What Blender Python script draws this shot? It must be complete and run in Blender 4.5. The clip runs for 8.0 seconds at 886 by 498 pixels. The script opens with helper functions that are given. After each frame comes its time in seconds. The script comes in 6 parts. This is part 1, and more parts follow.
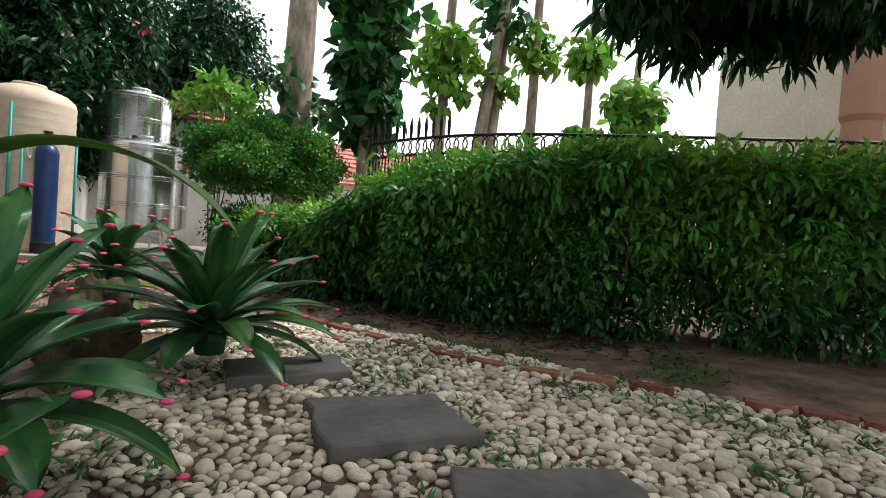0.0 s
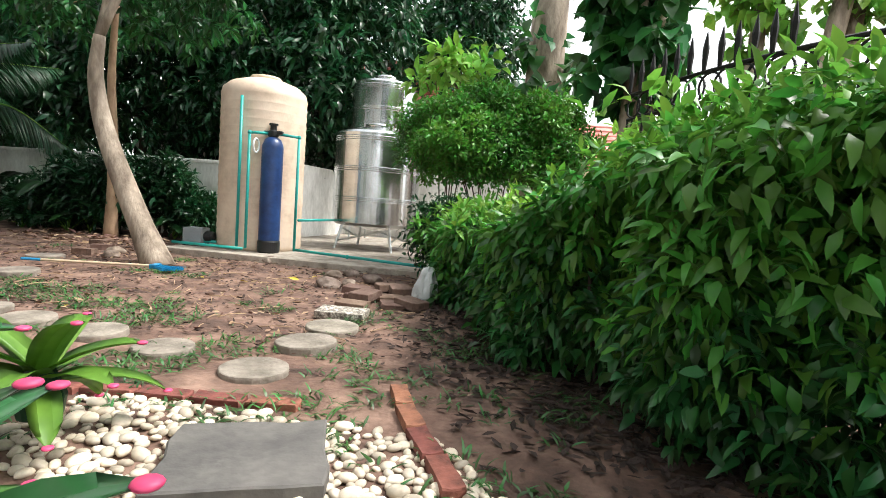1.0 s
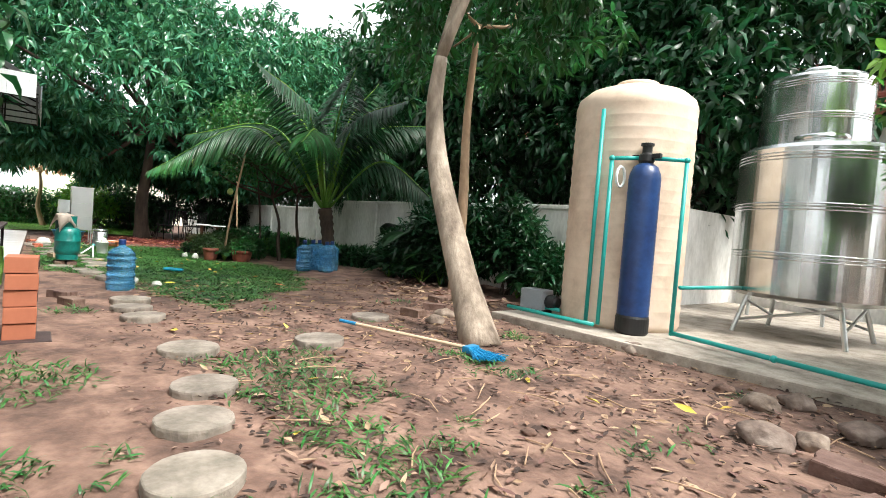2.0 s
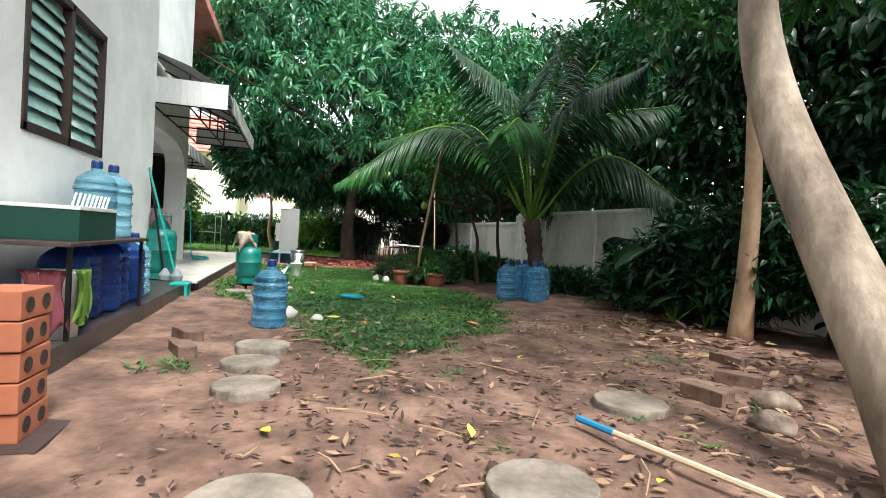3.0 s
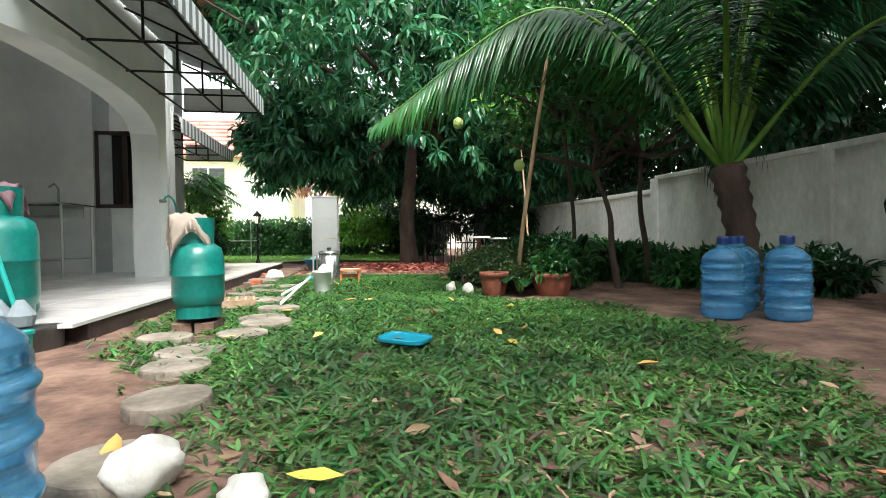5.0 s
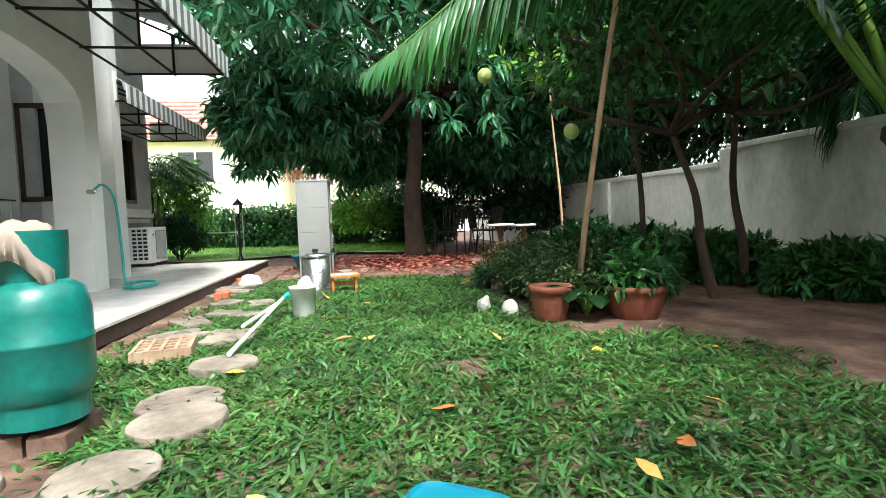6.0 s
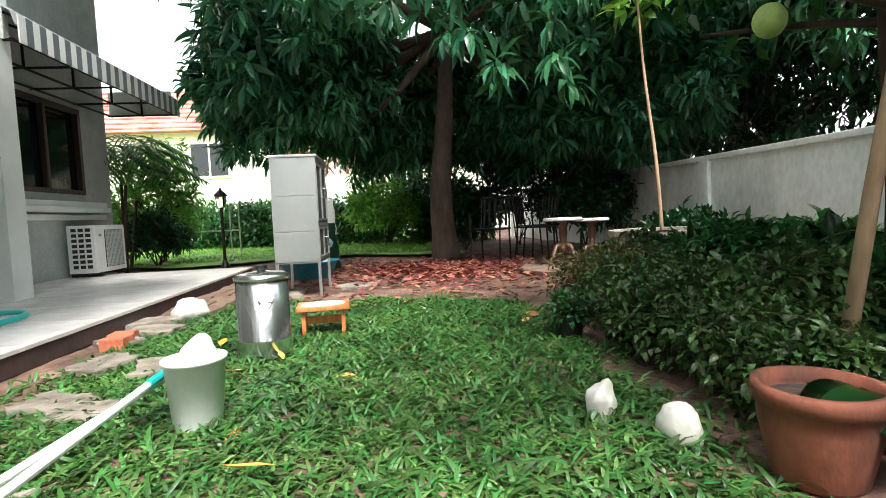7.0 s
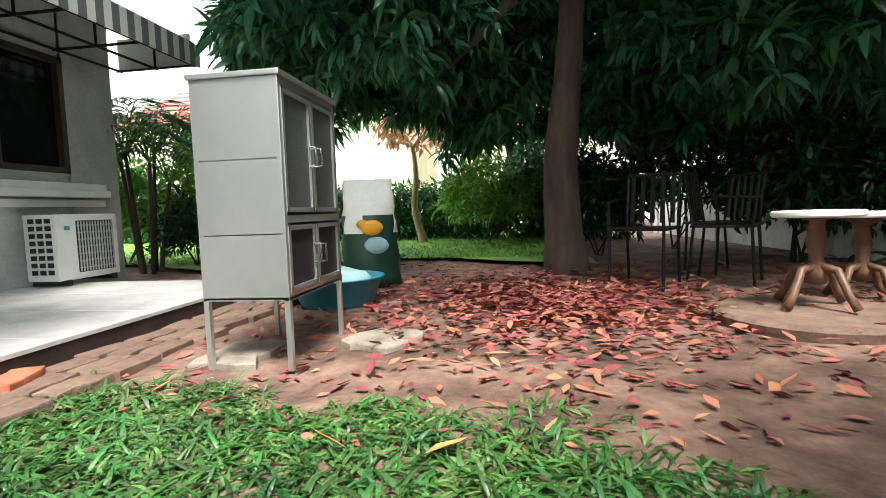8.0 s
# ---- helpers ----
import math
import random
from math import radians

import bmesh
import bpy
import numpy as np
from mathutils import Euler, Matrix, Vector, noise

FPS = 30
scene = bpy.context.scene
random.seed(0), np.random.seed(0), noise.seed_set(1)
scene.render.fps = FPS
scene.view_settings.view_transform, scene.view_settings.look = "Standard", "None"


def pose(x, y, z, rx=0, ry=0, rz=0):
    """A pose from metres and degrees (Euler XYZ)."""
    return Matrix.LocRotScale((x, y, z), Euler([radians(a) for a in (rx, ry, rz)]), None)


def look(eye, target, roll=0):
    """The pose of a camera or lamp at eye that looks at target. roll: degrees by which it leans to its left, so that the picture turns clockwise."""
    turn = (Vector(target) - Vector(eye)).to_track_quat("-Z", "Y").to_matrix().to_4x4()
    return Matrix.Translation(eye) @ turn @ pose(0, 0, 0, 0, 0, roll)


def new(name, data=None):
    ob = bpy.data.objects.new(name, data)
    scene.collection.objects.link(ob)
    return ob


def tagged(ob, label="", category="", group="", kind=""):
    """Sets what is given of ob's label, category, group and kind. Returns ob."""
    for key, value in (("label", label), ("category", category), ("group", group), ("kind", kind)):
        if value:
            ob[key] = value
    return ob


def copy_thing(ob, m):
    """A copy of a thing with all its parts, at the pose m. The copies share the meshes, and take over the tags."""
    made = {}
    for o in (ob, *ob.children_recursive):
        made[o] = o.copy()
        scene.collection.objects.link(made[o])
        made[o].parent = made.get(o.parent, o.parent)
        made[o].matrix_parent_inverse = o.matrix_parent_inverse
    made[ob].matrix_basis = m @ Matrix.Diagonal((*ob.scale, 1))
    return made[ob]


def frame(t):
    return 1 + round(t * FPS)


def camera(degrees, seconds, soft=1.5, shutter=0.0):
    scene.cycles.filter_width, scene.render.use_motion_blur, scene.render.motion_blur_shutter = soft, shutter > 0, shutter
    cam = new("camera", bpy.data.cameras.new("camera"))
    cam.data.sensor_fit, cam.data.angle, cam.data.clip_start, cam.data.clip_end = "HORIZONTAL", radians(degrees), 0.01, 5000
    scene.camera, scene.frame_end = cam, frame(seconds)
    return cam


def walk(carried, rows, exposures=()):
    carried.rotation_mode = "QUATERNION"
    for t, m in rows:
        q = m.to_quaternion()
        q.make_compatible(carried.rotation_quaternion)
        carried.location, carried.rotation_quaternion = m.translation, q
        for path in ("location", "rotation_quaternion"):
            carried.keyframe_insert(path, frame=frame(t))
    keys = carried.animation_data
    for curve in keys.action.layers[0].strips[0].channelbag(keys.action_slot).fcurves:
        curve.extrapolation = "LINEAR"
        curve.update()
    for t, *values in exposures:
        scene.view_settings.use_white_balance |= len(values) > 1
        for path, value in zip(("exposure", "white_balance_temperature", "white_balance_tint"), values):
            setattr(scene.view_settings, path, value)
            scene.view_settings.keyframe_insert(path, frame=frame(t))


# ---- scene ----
cam = camera(81.6, 8.0, 0.9)
PATH = [
    (0, (-0.139, -0.082, 0.679), (0.43, 1.835, 0.629), 4.1),
    (0.1, (-0.066, 0.129, 0.692), (0.439, 2.063, 0.637), 4.6),
    (0.2, (0.0, 0.353, 0.715), (0.434, 2.304, 0.646), 5.2),
    (0.3, (0.058, 0.548, 0.748), (0.408, 2.516, 0.667), 5.8),
    (0.5, (0.118, 0.925, 0.918), (0.29, 2.911, 0.755), 5.4),
    (1, (0.358, 2.149, 0.824), (-0.099, 4.089, 0.657), 4.2),
    (1.2, (0.195, 2.63, 0.861), (-0.515, 4.494, 0.719), 4.4),
    (1.5, (-0.116, 3.275, 0.863), (-1.197, 4.954, 0.76), 4.2),
    (2, (-0.901, 3.957, 0.82), (-2.467, 5.199, 0.749), 4.5),
    (2.2, (-1.25, 4.072, 0.789), (-2.927, 5.16, 0.734), 4.4),
    (3.3, (-3.316, 4.942, 0.669), (-5.264, 5.397, 0.634), 2.5),
    (3.5, (-3.643, 4.989, 0.611), (-5.597, 5.415, 0.584), 1.7),
    (3.9, (-4.251, 5.069, 0.536), (-6.215, 5.444, 0.514), -0.0),
    (4, (-4.45, 5.101, 0.516), (-6.417, 5.465, 0.5), -0.1),
    (4.5, (-5.262, 5.177, 0.451), (-7.236, 5.494, 0.426), -0.6),
    (4.7, (-5.547, 5.185, 0.46), (-7.523, 5.494, 0.434), -0.6),
    (5.8, (-6.976, 5.211, 0.634), (-8.95, 5.512, 0.518), -1.8),
    (6, (-7.336, 5.226, 0.627), (-9.31, 5.523, 0.508), -2.1),
    (6.5, (-8.311, 5.318, 0.607), (-10.289, 5.579, 0.481), -2.8),
    (6.8, (-8.897, 5.345, 0.629), (-10.877, 5.585, 0.482), -2.9),
    (7, (-9.263, 5.418, 0.6), (-11.251, 5.599, 0.469), -2.5),
    (7.4, (-10.115, 5.466, 0.612), (-12.106, 5.571, 0.463), -2.2),
    (7.5, (-10.362, 5.487, 0.614), (-12.357, 5.511, 0.479), -1.9),
    (7.7, (-10.871, 5.544, 0.617), (-12.864, 5.491, 0.455), -1.4),
    (8, (-11.575, 5.667, 0.589), (-13.548, 5.379, 0.437), -2.0),
]
EXPOSURE = ((0.0, 1.1), (0.6, 1.45), (1.2, 1.95), (2.0, 2.0), (3.5, 1.85), (4.5, 2.1), (6.0, 2.35), (7.0, 2.22), (8.0, 2.4))
walk(cam, [(t, look(eye, target, roll)) for t, eye, target, roll in PATH], EXPOSURE)

from mathutils import noise as mnoise

# ---- world and sun: bright overcast morning ----
SUN_ELEV, SUN_ROT = 58.0, 74.0
world = bpy.data.worlds.new("overcast_sky")
scene.world = world
world.use_nodes = True
wn, wl = world.node_tree.nodes, world.node_tree.links
wn.clear()
sky = wn.new("ShaderNodeTexSky")
sky.sky_type = "NISHITA"
sky.sun_disc = False
sky.sun_elevation, sky.sun_rotation = radians(SUN_ELEV), radians(SUN_ROT)
sky.air_density, sky.dust_density, sky.ozone_density = 1.0, 2.0, 1.0
desat = wn.new("ShaderNodeHueSaturation")
desat.inputs["Saturation"].default_value = 0.12
warm = wn.new("ShaderNodeMix")
warm.data_type, warm.blend_type = "RGBA", "MULTIPLY"
warm.inputs[0].default_value = 1.0
warm.inputs[7].default_value = (0.97, 0.995, 0.99, 1)
back = wn.new("ShaderNodeBackground")
back.inputs["Strength"].default_value = 0.15
outw = wn.new("ShaderNodeOutputWorld")
wl.new(sky.outputs[0], desat.inputs["Color"])
wl.new(desat.outputs[0], warm.inputs[6])
wl.new(warm.outputs[2], back.inputs["Color"])
wl.new(back.outputs[0], outw.inputs["Surface"])
sun_data = bpy.data.lights.new("sun", "SUN")
sun_data.energy, sun_data.angle, sun_data.color = 1.4, radians(14), (1.0, 0.97, 0.91)
sun = new("sun", sun_data)
sun.rotation_euler = (radians(90 - SUN_ELEV), 0, radians(180 - SUN_ROT))


# ---- materials ----
def rgb(h):
    return tuple(((int(h[i:i + 2], 16) / 255 + 0.055) / 1.055) ** 2.4 if int(h[i:i + 2], 16) > 10 else int(h[i:i + 2], 16) / 255 / 12.92 for i in (0, 2, 4)) + (1,)


def mat(name, colours, scale=6.0, rough=0.7, metal=0.0, bump=0.2, fine=40.0, island=0.0, objvar=0.0, spec=0.5, detail=6.0, translucent=0.0, stretch=(1, 1, 1), vary=0.22):
    """Noise-mixed base colour from two or three colours, two scales of variation, bump."""
    m = bpy.data.materials.new(name)
    m.use_nodes = True
    n, l = m.node_tree.nodes, m.node_tree.links
    b = n["Principled BSDF"]
    tc = n.new("ShaderNodeTexCoord")
    mp = n.new("ShaderNodeMapping")
    mp.inputs["Scale"].default_value = stretch
    l.new(tc.outputs["Object"], mp.inputs["Vector"])
    nz = n.new("ShaderNodeTexNoise")
    nz.inputs["Scale"].default_value, nz.inputs["Detail"].default_value, nz.inputs["Roughness"].default_value = scale, detail, 0.62
    l.new(mp.outputs[0], nz.inputs["Vector"])
    ramp = n.new("ShaderNodeValToRGB")
    els = ramp.color_ramp.elements
    els[0].position, els[1].position = 0.32, 0.68
    els[0].color, els[1].color = colours[0], colours[-1]
    if len(colours) > 2:
        e = els.new(0.5)
        e.color = colours[1]
    l.new(nz.outputs["Fac"], ramp.inputs["Fac"])
    fz = n.new("ShaderNodeTexNoise")
    fz.inputs["Scale"].default_value, fz.inputs["Detail"].default_value = fine, 4.0
    l.new(mp.outputs[0], fz.inputs["Vector"])
    hsv = n.new("ShaderNodeHueSaturation")
    val = n.new("ShaderNodeMapRange")
    val.inputs["To Min"].default_value, val.inputs["To Max"].default_value = 1 - vary, 1 + vary
    l.new(fz.outputs["Fac"], val.inputs["Value"])
    l.new(ramp.outputs["Color"], hsv.inputs["Color"])
    last = val.outputs[0]
    for amount, node, socket in ((island, "ShaderNodeNewGeometry", "Random Per Island"), (objvar, "ShaderNodeObjectInfo", "Random")):
        if amount:
            g = n.new(node)
            r2 = n.new("ShaderNodeMapRange")
            r2.inputs["To Min"].default_value, r2.inputs["To Max"].default_value = 1 - amount, 1 + amount
            l.new(g.outputs[socket], r2.inputs["Value"])
            mul = n.new("ShaderNodeMath")
            mul.operation = "MULTIPLY"
            l.new(last, mul.inputs[0])
            l.new(r2.outputs[0], mul.inputs[1])
            last = mul.outputs[0]
            r3 = n.new("ShaderNodeMapRange")
            r3.inputs["To Min"].default_value, r3.inputs["To Max"].default_value = 0.5 - amount * 0.06, 0.5 + amount * 0.06
            l.new(g.outputs[socket], r3.inputs["Value"])
            l.new(r3.outputs[0], hsv.inputs["Hue"])
    l.new(last, hsv.inputs["Value"])
    l.new(hsv.outputs[0], b.inputs["Base Color"])
    b.inputs["Roughness"].default_value, b.inputs["Metallic"].default_value = rough, metal
    b.inputs["Specular IOR Level"].default_value = spec
    if bump:
        bp = n.new("ShaderNodeBump")
        bp.inputs["Strength"].default_value, bp.inputs["Distance"].default_value = bump, 0.01
        l.new(fz.outputs["Fac"], bp.inputs["Height"])
        l.new(bp.outputs[0], b.inputs["Normal"])
    if translucent:
        tr = n.new("ShaderNodeBsdfTranslucent")
        l.new(hsv.outputs[0], tr.inputs["Color"])
        mx = n.new("ShaderNodeMixShader")
        mx.inputs[0].default_value = translucent
        l.new(b.outputs[0], mx.inputs[1])
        l.new(tr.outputs[0], mx.inputs[2])
        l.new(mx.outputs[0], n["Material Output"].inputs["Surface"])
    return m


def plain(name, colour, rough=0.5, metal=0.0, spec=0.5):
    return mat(name, (tuple(c * 0.88 for c in colour[:3]) + (1,), colour), 5.0, rough, metal, 0.04, 40.0, spec=spec, vary=0.06)


def glass(name, tint=(0.9, 0.95, 0.95, 1), rough=0.03):
    m = bpy.data.materials.new(name)
    m.use_nodes = True
    b = m.node_tree.nodes["Principled BSDF"]
    b.inputs["Base Color"].default_value = tint
    b.inputs["Roughness"].default_value = rough
    b.inputs["Transmission Weight"].default_value = 1.0
    b.inputs["IOR"].default_value = 1.25
    return m


M_SOIL = mat("damp_soil", (rgb("3a2a23"), rgb("6a5145"), rgb("8f7364")), 3.4, 0.88, 0, 1.0, 26, detail=12, vary=0.34)
M_SOIL_DARK = mat("dark_soil", (rgb("2c211c"), rgb("453630")), 3, 0.95, 0, 0.8, 30)
M_LEAF_DARK = mat("leaf_dark", (rgb("12331a"), rgb("25562c")), 1.2, 0.34, 0, 0, 20, island=0.5, translucent=0.4)
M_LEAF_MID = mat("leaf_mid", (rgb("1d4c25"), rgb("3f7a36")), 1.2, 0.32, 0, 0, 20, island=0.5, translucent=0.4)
M_LEAF_BED = mat("leaf_bed", (rgb("26401f"), rgb("4f6a34")), 3, 0.4, 0, 0, 20, island=0.55, translucent=0.25)
M_LEAF_LIGHT = mat("leaf_light", (rgb("4c8a34"), rgb("8fbb48")), 1.2, 0.45, 0, 0, 20, island=0.35, translucent=0.35)
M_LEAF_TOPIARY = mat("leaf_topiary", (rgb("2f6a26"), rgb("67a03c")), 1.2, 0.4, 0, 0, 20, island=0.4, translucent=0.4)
M_LEAF_MANGO = mat("leaf_mango", (rgb("235c3c"), rgb("549263")), 0.8, 0.26, 0, 0, 20, island=0.5, translucent=0.28)
M_GRASS = mat("grass_blade", (rgb("234a22"), rgb("487634")), 2.5, 0.4, 0, 0, 20, island=0.5, translucent=0.22)
M_LAWN = mat("far_lawn", (rgb("63943a"), rgb("8fb552")), 3, 0.8, 0, 0.5, 60)
M_BARK = mat("bark_grey", (rgb("5a4d42"), rgb("8f8172"), rgb("b9a998")), 5, 0.9, 0, 0.8, 35, stretch=(1, 1, 0.35))
M_BARK_DARK = mat("bark_dark", (rgb("2a2019"), rgb("54443a")), 6, 0.9, 0, 0.8, 30, stretch=(1, 1, 0.3))
M_BARK_TAN = mat("bark_tan", (rgb("8a6f57"), rgb("b89a7d")), 6, 0.85, 0, 0.4, 30, stretch=(1, 1, 0.4))
M_WHITE = mat("white_render", (rgb("cfd4d2"), rgb("eef0ee")), 1.2, 0.75, 0, 0.05, 35, vary=0.03)
M_WALL = mat("weathered_wall", (rgb("b9b7b0"), rgb("e9e8e4"), rgb("f7f6f3")), 1.1, 0.9, 0, 0.35, 25, detail=9, stretch=(1, 1, 0.45))
M_TRIM_GREY = mat("grey_render", (rgb("9aa0a0"), rgb("b8bdbc")), 2, 0.8, 0, 0.15, 50)
M_TILE_LIGHT = mat("pale_floor_tile", (rgb("b6b4b2"), rgb("d2d0cd")), 2.5, 0.25, 0, 0.03, 20, objvar=0.06, vary=0.06)
M_EDGE = mat("dark_plinth", (rgb("2e2423"), rgb("4a3a38")), 5, 0.6, 0, 0.3, 30)
M_CONC = mat("concrete", (rgb("7d7468"), rgb("a79d90"), rgb("bdb3a6")), 5, 0.92, 0, 0.5, 45, objvar=0.12)
M_SLATE = mat("slate_slab", (rgb("4e4c4a"), rgb("6e6a66")), 4, 0.8, 0, 0.4, 30, objvar=0.08)
M_BRICK = mat("terracotta_brick", (rgb("a2553c"), rgb("c9765a")), 10, 0.85, 0, 0.4, 50, objvar=0.15)
M_BRICK_DARK = mat("mossy_brick", (rgb("5a4338"), rgb("7d665a")), 10, 0.9, 0, 0.5, 50, objvar=0.2)
M_TERRA = mat("terracotta_pot", (rgb("3f241b"), rgb("74402f"), rgb("985a44")), 6, 0.8, 0, 0.3, 40, stretch=(1, 1, 0.5))
M_PEBBLE = mat("river_pebble", (rgb("8d8073"), rgb("bcae9d"), rgb("d6cabb")), 8, 0.55, 0, 0.12, 40, objvar=0.28, island=0.28)
M_STEEL = mat("stainless_steel", (rgb("b9bcbd"), rgb("dcdedd")), 3, 0.2, 0.95, 0.02, 60, vary=0.05)
M_STEEL_DULL = mat("brushed_steel", (rgb("bfc2c2"), rgb("d8dad9")), 1.2, 0.34, 0.85, 0.01, 30, vary=0.03)
M_IRON = mat("dark_iron", (rgb("141414"), rgb("2a2928")), 8, 0.5, 0.6, 0.2, 40)
M_CREAM = mat("cream_plastic", (rgb("c3ab94"), rgb("dcc6b0"), rgb("e4d0bc")), 3, 0.55, 0, 0.1, 30, vary=0.06)
M_NAVY = mat("navy_fibreglass", (rgb("132a55"), rgb("28487c")), 5, 0.35, 0, 0.08, 30)
M_PIPE = plain("teal_pipe", rgb("1fa39b"), 0.4)
M_BLACK = plain("black_plastic", rgb("1b1b1c"), 0.45)
M_BOTTLE = mat("blue_bottle", (rgb("4f9fcf"), rgb("86c8e8")), 3, 0.14, 0, 0.03, 20)
M_BOTTLE_PALE = mat("pale_blue_bottle", (rgb("7fcbe4"), rgb("b5e4f2")), 3, 0.14, 0, 0.03, 20)
M_BOTTLE_NAVY = mat("navy_bottle", (rgb("2450a8"), rgb("3f70c4")), 3, 0.16, 0, 0.03, 20)
for bottle_mat in (M_BOTTLE, M_BOTTLE_PALE, M_BOTTLE_NAVY):
    pb = bottle_mat.node_tree.nodes["Principled BSDF"]
    pb.inputs["Transmission Weight"].default_value = 0.72
    pb.inputs["IOR"].default_value = 1.3
M_CAP = plain("navy_cap", rgb("16346e"), 0.4)
M_GAS = mat("teal_paint", (rgb("075d56"), rgb("0e776e")), 5, 0.35, 0, 0.06, 40)
M_WHITE_PL = plain("white_plastic", rgb("e4e6e4"), 0.4)
M_WOOD = mat("stool_wood", (rgb("a85a2c"), rgb("d08a54")), 4, 0.5, 0, 0.15, 40, stretch=(1, 8, 1))
M_ROOF = mat("red_roof_tile", (rgb("a8584c"), rgb("cf9084")), 2, 0.85, 0, 0.3, 20)
M_BLDG = mat("cream_facade", (rgb("d9d0ba"), rgb("efe8d6")), 1, 0.85, 0, 0.1, 20)
M_DARKGLASS = plain("dark_window_glass", rgb("15181b"), 0.06)
M_LITTER = mat("dry_leaf", (rgb("5f3d2e"), rgb("a08470")), 3, 0.75, 0, 0, 30, island=0.5)
M_LITTER_RED = mat("red_dry_leaf", (rgb("75302a"), rgb("ab6458")), 3, 0.75, 0, 0, 30, island=0.5)
M_YELLOW_LEAF = mat("yellow_leaf", (rgb("b09a2a"), rgb("d6c45a")), 3, 0.6, 0, 0, 30, island=0.3)


# ---- mesh helpers ----
def mesh_object(name, bm, material, smooth=False):
    me = bpy.data.meshes.new(name)
    bm.to_mesh(me)
    bm.free()
    for p in me.polygons:
        p.use_smooth = smooth
    me.materials.append(material)
    return new(name, me)


def part(name, bm, material, parent, label="", smooth=False):
    ob = mesh_object(name, bm, material, smooth)
    ob.parent = parent
    if label:
        ob["label"] = label
    return ob


def thing(name, m, label, category, group="", kind=""):
    e = new(name)
    e.matrix_basis = m
    return tagged(e, label, category, group, kind)


def box(sx, sy, sz, x=0, y=0, z=0, bevel=0.0, rz=0.0, rx=0.0, ry=0.0, bm=None):
    """A box resting on z, centred on x and y."""
    bm = bm or bmesh.new()
    r = bmesh.ops.create_cube(bm, size=1, matrix=pose(x, y, z + sz / 2, rx, ry, rz) @ Matrix.Diagonal((sx, sy, sz, 1)))
    if bevel:
        es = list({e for v in r["verts"] for e in v.link_edges})
        bmesh.ops.bevel(bm, geom=es, offset=bevel, segments=2, affect="EDGES", profile=0.7)
    return bm


def lathe(profile, seg=32, bm=None, m=Matrix(), close=True):
    """A surface of revolution about z from (radius, height) pairs."""
    bm = bm or bmesh.new()
    rings = []
    for r, z in profile:
        rings.append([bm.verts.new(m @ Vector((r * math.cos(a), r * math.sin(a), z))) for a in (2 * math.pi * i / seg for i in range(seg))])
    for a, b in zip(rings, rings[1:]):
        for i in range(seg):
            bm.faces.new((a[i], a[(i + 1) % seg], b[(i + 1) % seg], b[i]))
    if close:
        bm.faces.new(rings[0][::-1])
        bm.faces.new(rings[-1])
    return bm


def tube(points, radii, seg=10, bm=None):
    """A tapered tube along points."""
    bm = bm or bmesh.new()
    pts = [Vector(p) for p in points]
    if not isinstance(radii, (list, tuple)):
        radii = [radii] * len(pts)
    rings = []
    side = None
    for i, p in enumerate(pts):
        d = (pts[min(i + 1, len(pts) - 1)] - pts[max(i - 1, 0)]).normalized()
        if side is None:
            side = d.orthogonal().normalized()
        side = (side - d * side.dot(d)).normalized()
        up = d.cross(side)
        rings.append([bm.verts.new(p + radii[i] * (math.cos(a) * side + math.sin(a) * up)) for a in (2 * math.pi * k / seg for k in range(seg))])
    for a, b in zip(rings, rings[1:]):
        for i in range(seg):
            bm.faces.new((a[i], a[(i + 1) % seg], b[(i + 1) % seg], b[i]))
    bm.faces.new(rings[0][::-1])
    bm.faces.new(rings[-1])
    return bm


def curve_pts(pts, n=24):
    """A smooth line through pts."""
    p = [Vector(v) for v in pts]
    p = [2 * p[0] - p[1]] + p + [2 * p[-1] - p[-2]]
    out = []
    seg = len(p) - 3
    for i in range(n + 1):
        u = i / n * seg
        k = min(int(u), seg - 1)
        t = u - k
        a, b, c, d = p[k:k + 4]
        out.append(0.5 * ((2 * b) + (c - a) * t + (2 * a - 5 * b + 4 * c - d) * t * t + (3 * b - a - 3 * c + d) * t ** 3))
    return out


